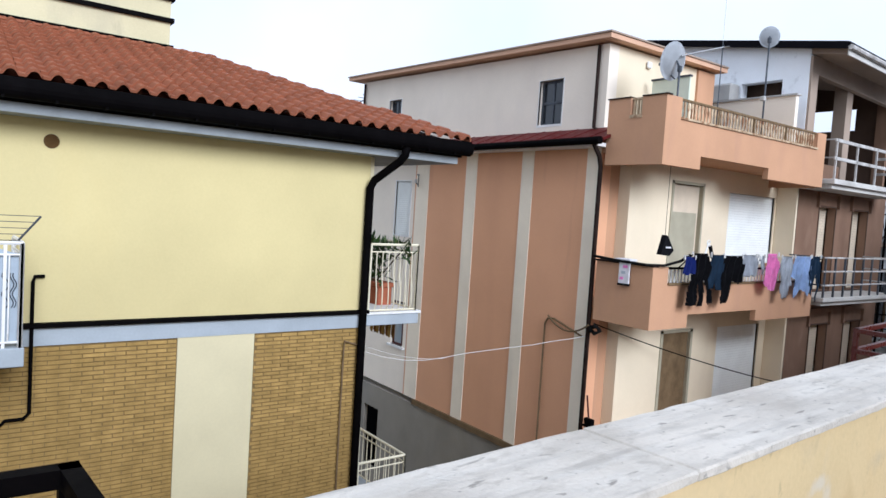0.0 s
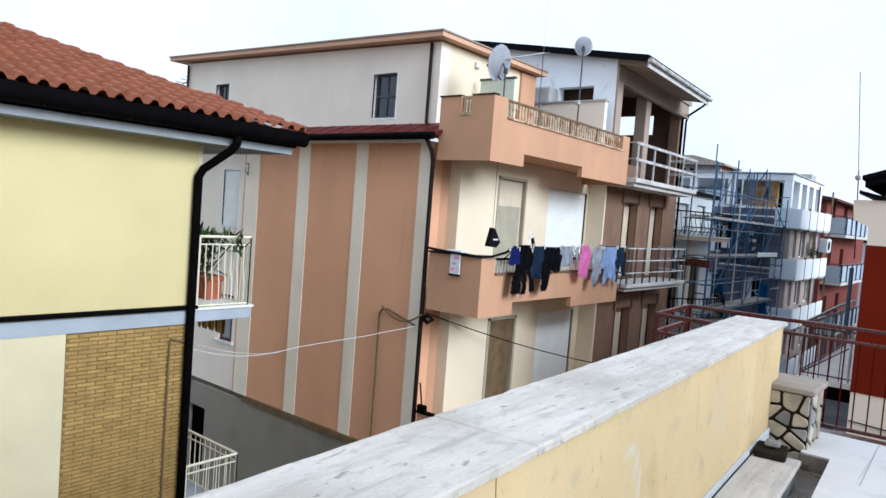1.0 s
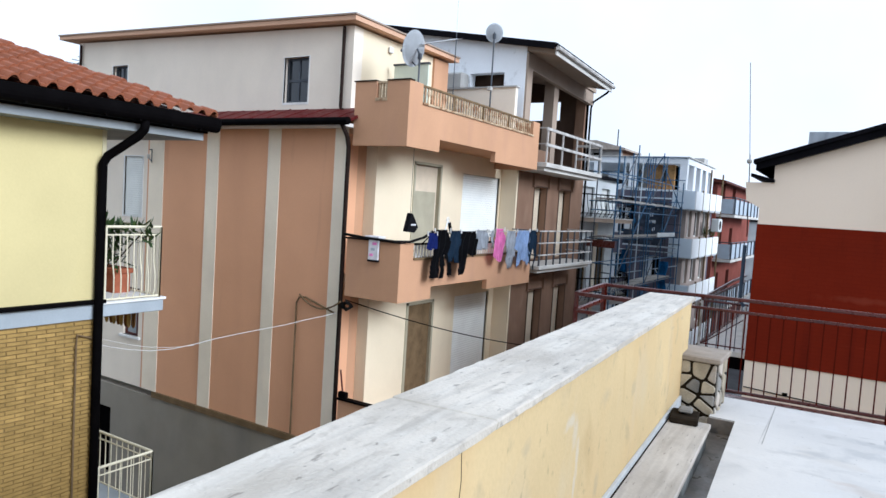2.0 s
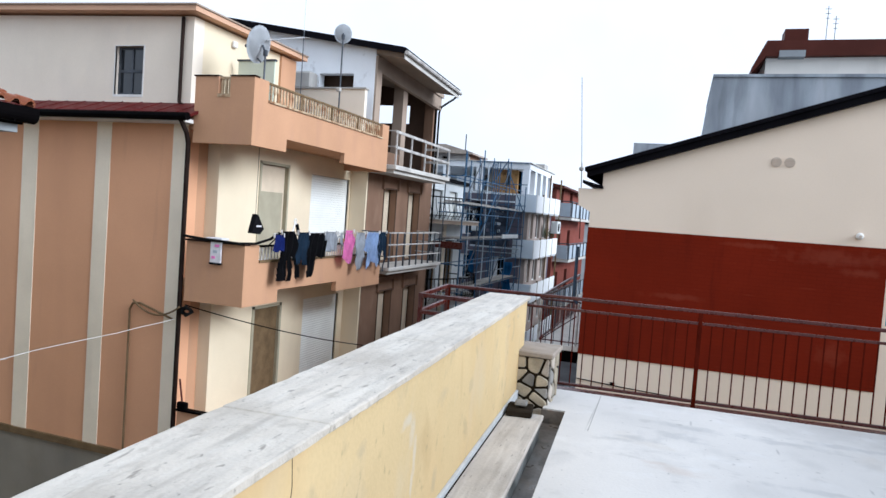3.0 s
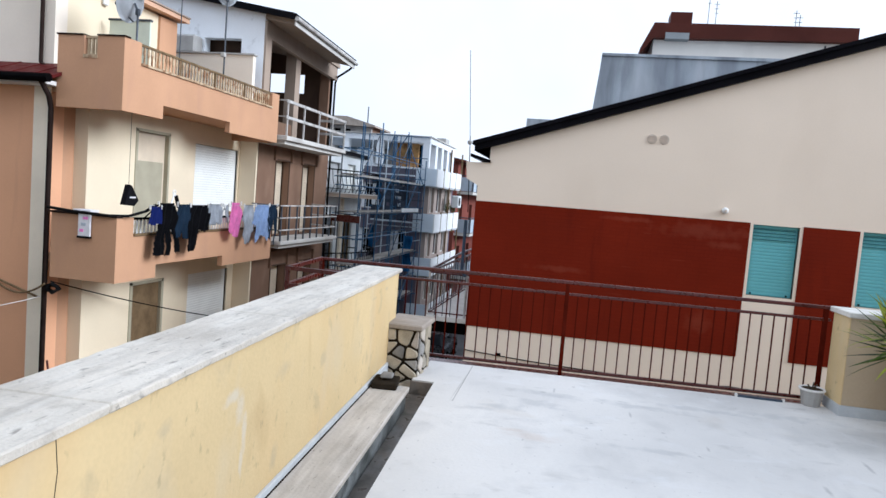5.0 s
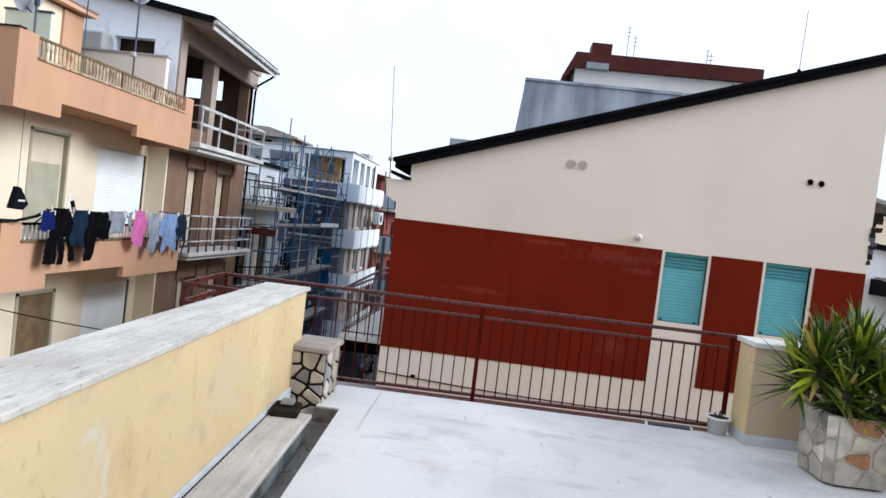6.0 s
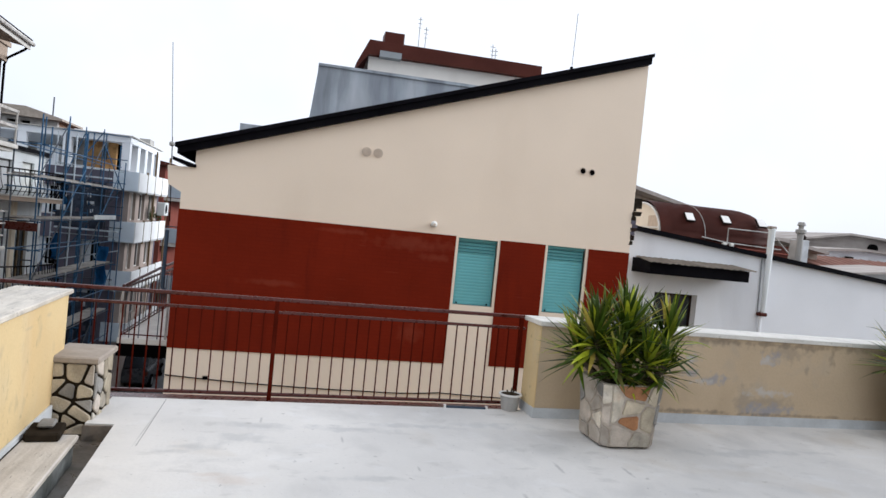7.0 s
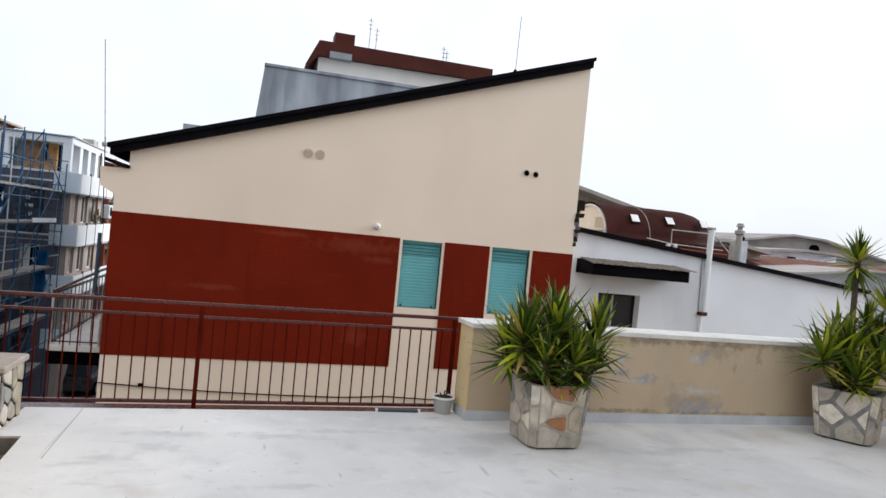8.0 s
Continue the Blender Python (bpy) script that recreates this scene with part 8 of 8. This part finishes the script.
part("hook", tube(B(), [(-6.3, 11.86 + 0.05 * math.cos(k * 0.6), 1.42 + 0.05 * math.sin(k * 0.6)) for k in range(8)], 0.01, 5), "white_paint", t)
part("frame_bar", rods([((-6.3, 11.86, 1.42), (-6.3, 11.76, 1.18)), ((-6.3, 11.86, 1.42), (-6.3, 12.02, 1.18))], 0.016), "white_paint", t)
part("dark_sock", rods([((-6.29, 11.90, 1.36), (-6.29, 12.0, 1.14))], 0.035), "cloth_black", t)

# ---- a parked car far below ----
def car(x, y_):
    t = thing("parked_car", (x, y_, GROUND), "dark hatchback parked in the street", "car")
    z = GROUND
    bm = B()
    prism(bm, [(y_ - 1.95, z + 0.3), (y_ + 1.95, z + 0.3), (y_ + 2.0, z + 0.75), (y_ + 1.1, z + 0.92), (y_ - 1.9, z + 0.95)], "x", x - 0.82, x + 0.82)
    bmesh.ops.bevel(bm, geom=list(bm.edges), offset=0.07, segments=2, affect="EDGES")
    part("body", bm, "car_dark", t)
    bm = B()
    prism(bm, [(y_ - 1.75, z + 0.93), (y_ + 0.95, z + 0.92), (y_ + 0.25, z + 1.42), (y_ - 1.35, z + 1.45)], "x", x - 0.7, x + 0.7)
    bmesh.ops.bevel(bm, geom=list(bm.edges), offset=0.06, segments=2, affect="EDGES")
    part("cabin", bm, "glass_dark", t)
    part("roof_panel", box(x - 0.62, x + 0.62, y_ - 1.25, y_ + 0.15, z + 1.44, z + 1.48, bev=0.01), "car_dark", t)
    for sx in (-0.8, 0.8):
        for sy in (-1.25, 1.25):
            w = part("wheel", tube(B(), [(x + sx - 0.09, y_ + sy, z + 0.31), (x + sx + 0.09, y_ + sy, z + 0.31)], 0.31, 16), "void", t)
            part("rim", tube(B(), [(x + sx - 0.095, y_ + sy, z + 0.31), (x + sx + 0.095, y_ + sy, z + 0.31)], 0.19, 12), "steel", w)
        part("tail_light", box(x + sx * 0.9 - 0.06, x + sx * 0.9 + 0.06, y_ - 1.97, y_ - 1.88, z + 0.68, z + 0.85), "vault_red", t)
        part("mirror", box(x + sx * 1.08 - 0.08, x + sx * 1.08 + 0.08, y_ + 0.55, y_ + 0.65, z + 0.95, z + 1.08, bev=0.02), "car_dark", t)
    return t


car(-5.6, 36.0)
car(-2.6, 30.5)


# ---- pieces: bricks and roof tiles ----
def bricks():
    X = -8.3
    L, H, G = 0.24, 0.045, 0.011
    rng = random.Random(21)
    shapes = {}

    def brick(length):
        key = round(length, 3)
        if key not in shapes:
            bm = bx(B(), -0.02, 0.0, 0, length, 0, H)
            for v in bm.verts:
                if v.co.x > -0.001:
                    v.co.y += 0.003 if v.co.y < length / 2 else -0.003
                    v.co.z += 0.003 if v.co.z < H / 2 else -0.003
            shapes[key] = mesh_of("brick", bm, "brick")
        return shapes[key]

    rest, near = B(), 0
    for row in range(78):
        z = -0.235 - (row + 1) * (H + G)
        for y0, y1 in ((-2.0, 2.785), (3.855, 5.645)):
            y_ = y1 - (0.0 if row % 2 else (L + G) / 2)
            spans = [(y_, y1)] if row % 2 == 0 else []
            while y_ > y0 + 0.02:
                spans.append((max(y0, y_ - L - G), y_))
                y_ -= L + G
            for a, b in spans:
                n = round(b - a - G, 3)
                if n < 0.03:
                    continue
                d = rng.uniform(-0.002, 0.004)
                if near < 300 and row < 30 and a > 1.6:
                    ob = new("brick", brick(n))
                    ob.parent = ywall
                    ob.location = (X + d, a + G / 2, z)
                    near += 1
                else:
                    bx(rest, X - 0.02, X + d, a + G / 2, a + G / 2 + n, z, z + H)
    ob = part("brickwork", rest, "brick", ywall)
    tagged(ob, kind="stuff")


bricks()


def tiles():
    E0, RZ, RX, RY = 2.76, 3.97, -11.1, 3.82
    EX, EY = -7.66, 7.14
    run = Vector((RX + 7.74, 0, RZ - E0))
    slope = run.normalized()
    nrm = Vector((-slope.z, 0, slope.x))
    if nrm.z < 0:
        nrm = -nrm
    W, Lr = 0.221, 0.255
    # one tile: flat pan and a rounded roll, thick at its lower edge
    prof = [(0.0, 0.012), (0.07, 0.010), (0.085, 0.034), (0.11, 0.07), (0.145, 0.084), (0.18, 0.07), (0.205, 0.034), (0.218, 0.012)]

    def tile_into(bm, base):
        rows = []
        for s, lift in ((0.0, 0.040), (Lr + 0.05, 0.002)):
            rows.append([bm.verts.new(base @ Vector((s, u, h_ + lift))) for u, h_ in prof])
        low = [bm.verts.new(base @ Vector((0.0, u, max(-0.002, h_ + 0.008)))) for u, h_ in prof]
        for i in range(len(prof) - 1):
            bm.faces.new((rows[0][i], rows[0][i + 1], rows[1][i + 1], rows[1][i]))
            bm.faces.new((low[i], low[i + 1], rows[0][i + 1], rows[0][i]))
    me = bpy.data.meshes.new("roof_tile")
    bm = B()
    tile_into(bm, Matrix.Identity(4))
    bm.to_mesh(me)
    bm.free()
    me.materials.append(M["roof_tile"])
    rot = Matrix((slope, Vector((0, 1, 0)), nrm)).transposed().to_4x4()
    start = Vector((EX, 0, E0 + 0.04 - 0.0))
    rng = random.Random(5)
    rest, near = B(), 0
    ncol = 60
    for r in range(15):
        for c in range(ncol):
            y_ = EY - 0.1 - (c + 1) * W
            s = r * Lr
            if y_ + W * 0.5 > 7.0 - s * abs(slope.x) * 0.985 or s > run.length - 0.1 or y_ < -4:
                continue
            m = Matrix.Translation(start + slope * s + Vector((0, y_ + rng.uniform(-0.004, 0.004), 0)) + nrm * (0.02 + rng.uniform(0, 0.004))) @ rot
            if near < 300 and 0.4 < y_:
                ob = new("roof_tile", me)
                ob.parent = yroof
                ob.matrix_basis = m
                near += 1
            else:
                tile_into(rest, m)
    ob = part("tiling", rest, "roof_tile", yroof)
    tagged(ob, kind="stuff")
    # hip and ridge caps
    a, b = Vector((-7.72, 7.10, E0 + 0.10)), Vector((RX, RY, RZ + 0.12))
    n = 13
    for k in range(n):
        p, q = a.lerp(b, k / n), a.lerp(b, (k + 1.12) / n)
        part("hip_tile", tube(B(), [p, q], [0.075, 0.065], 8, squash=0.6), "roof_tile", yroof)
    for k in range(12):
        yy = RY - 0.36 * k
        part("ridge_tile", tube(B(), [(RX, yy, RZ + 0.10), (RX, yy - 0.4, RZ + 0.10)], [0.10, 0.085], 8, squash=0.6), "roof_tile", yroof)


tiles()
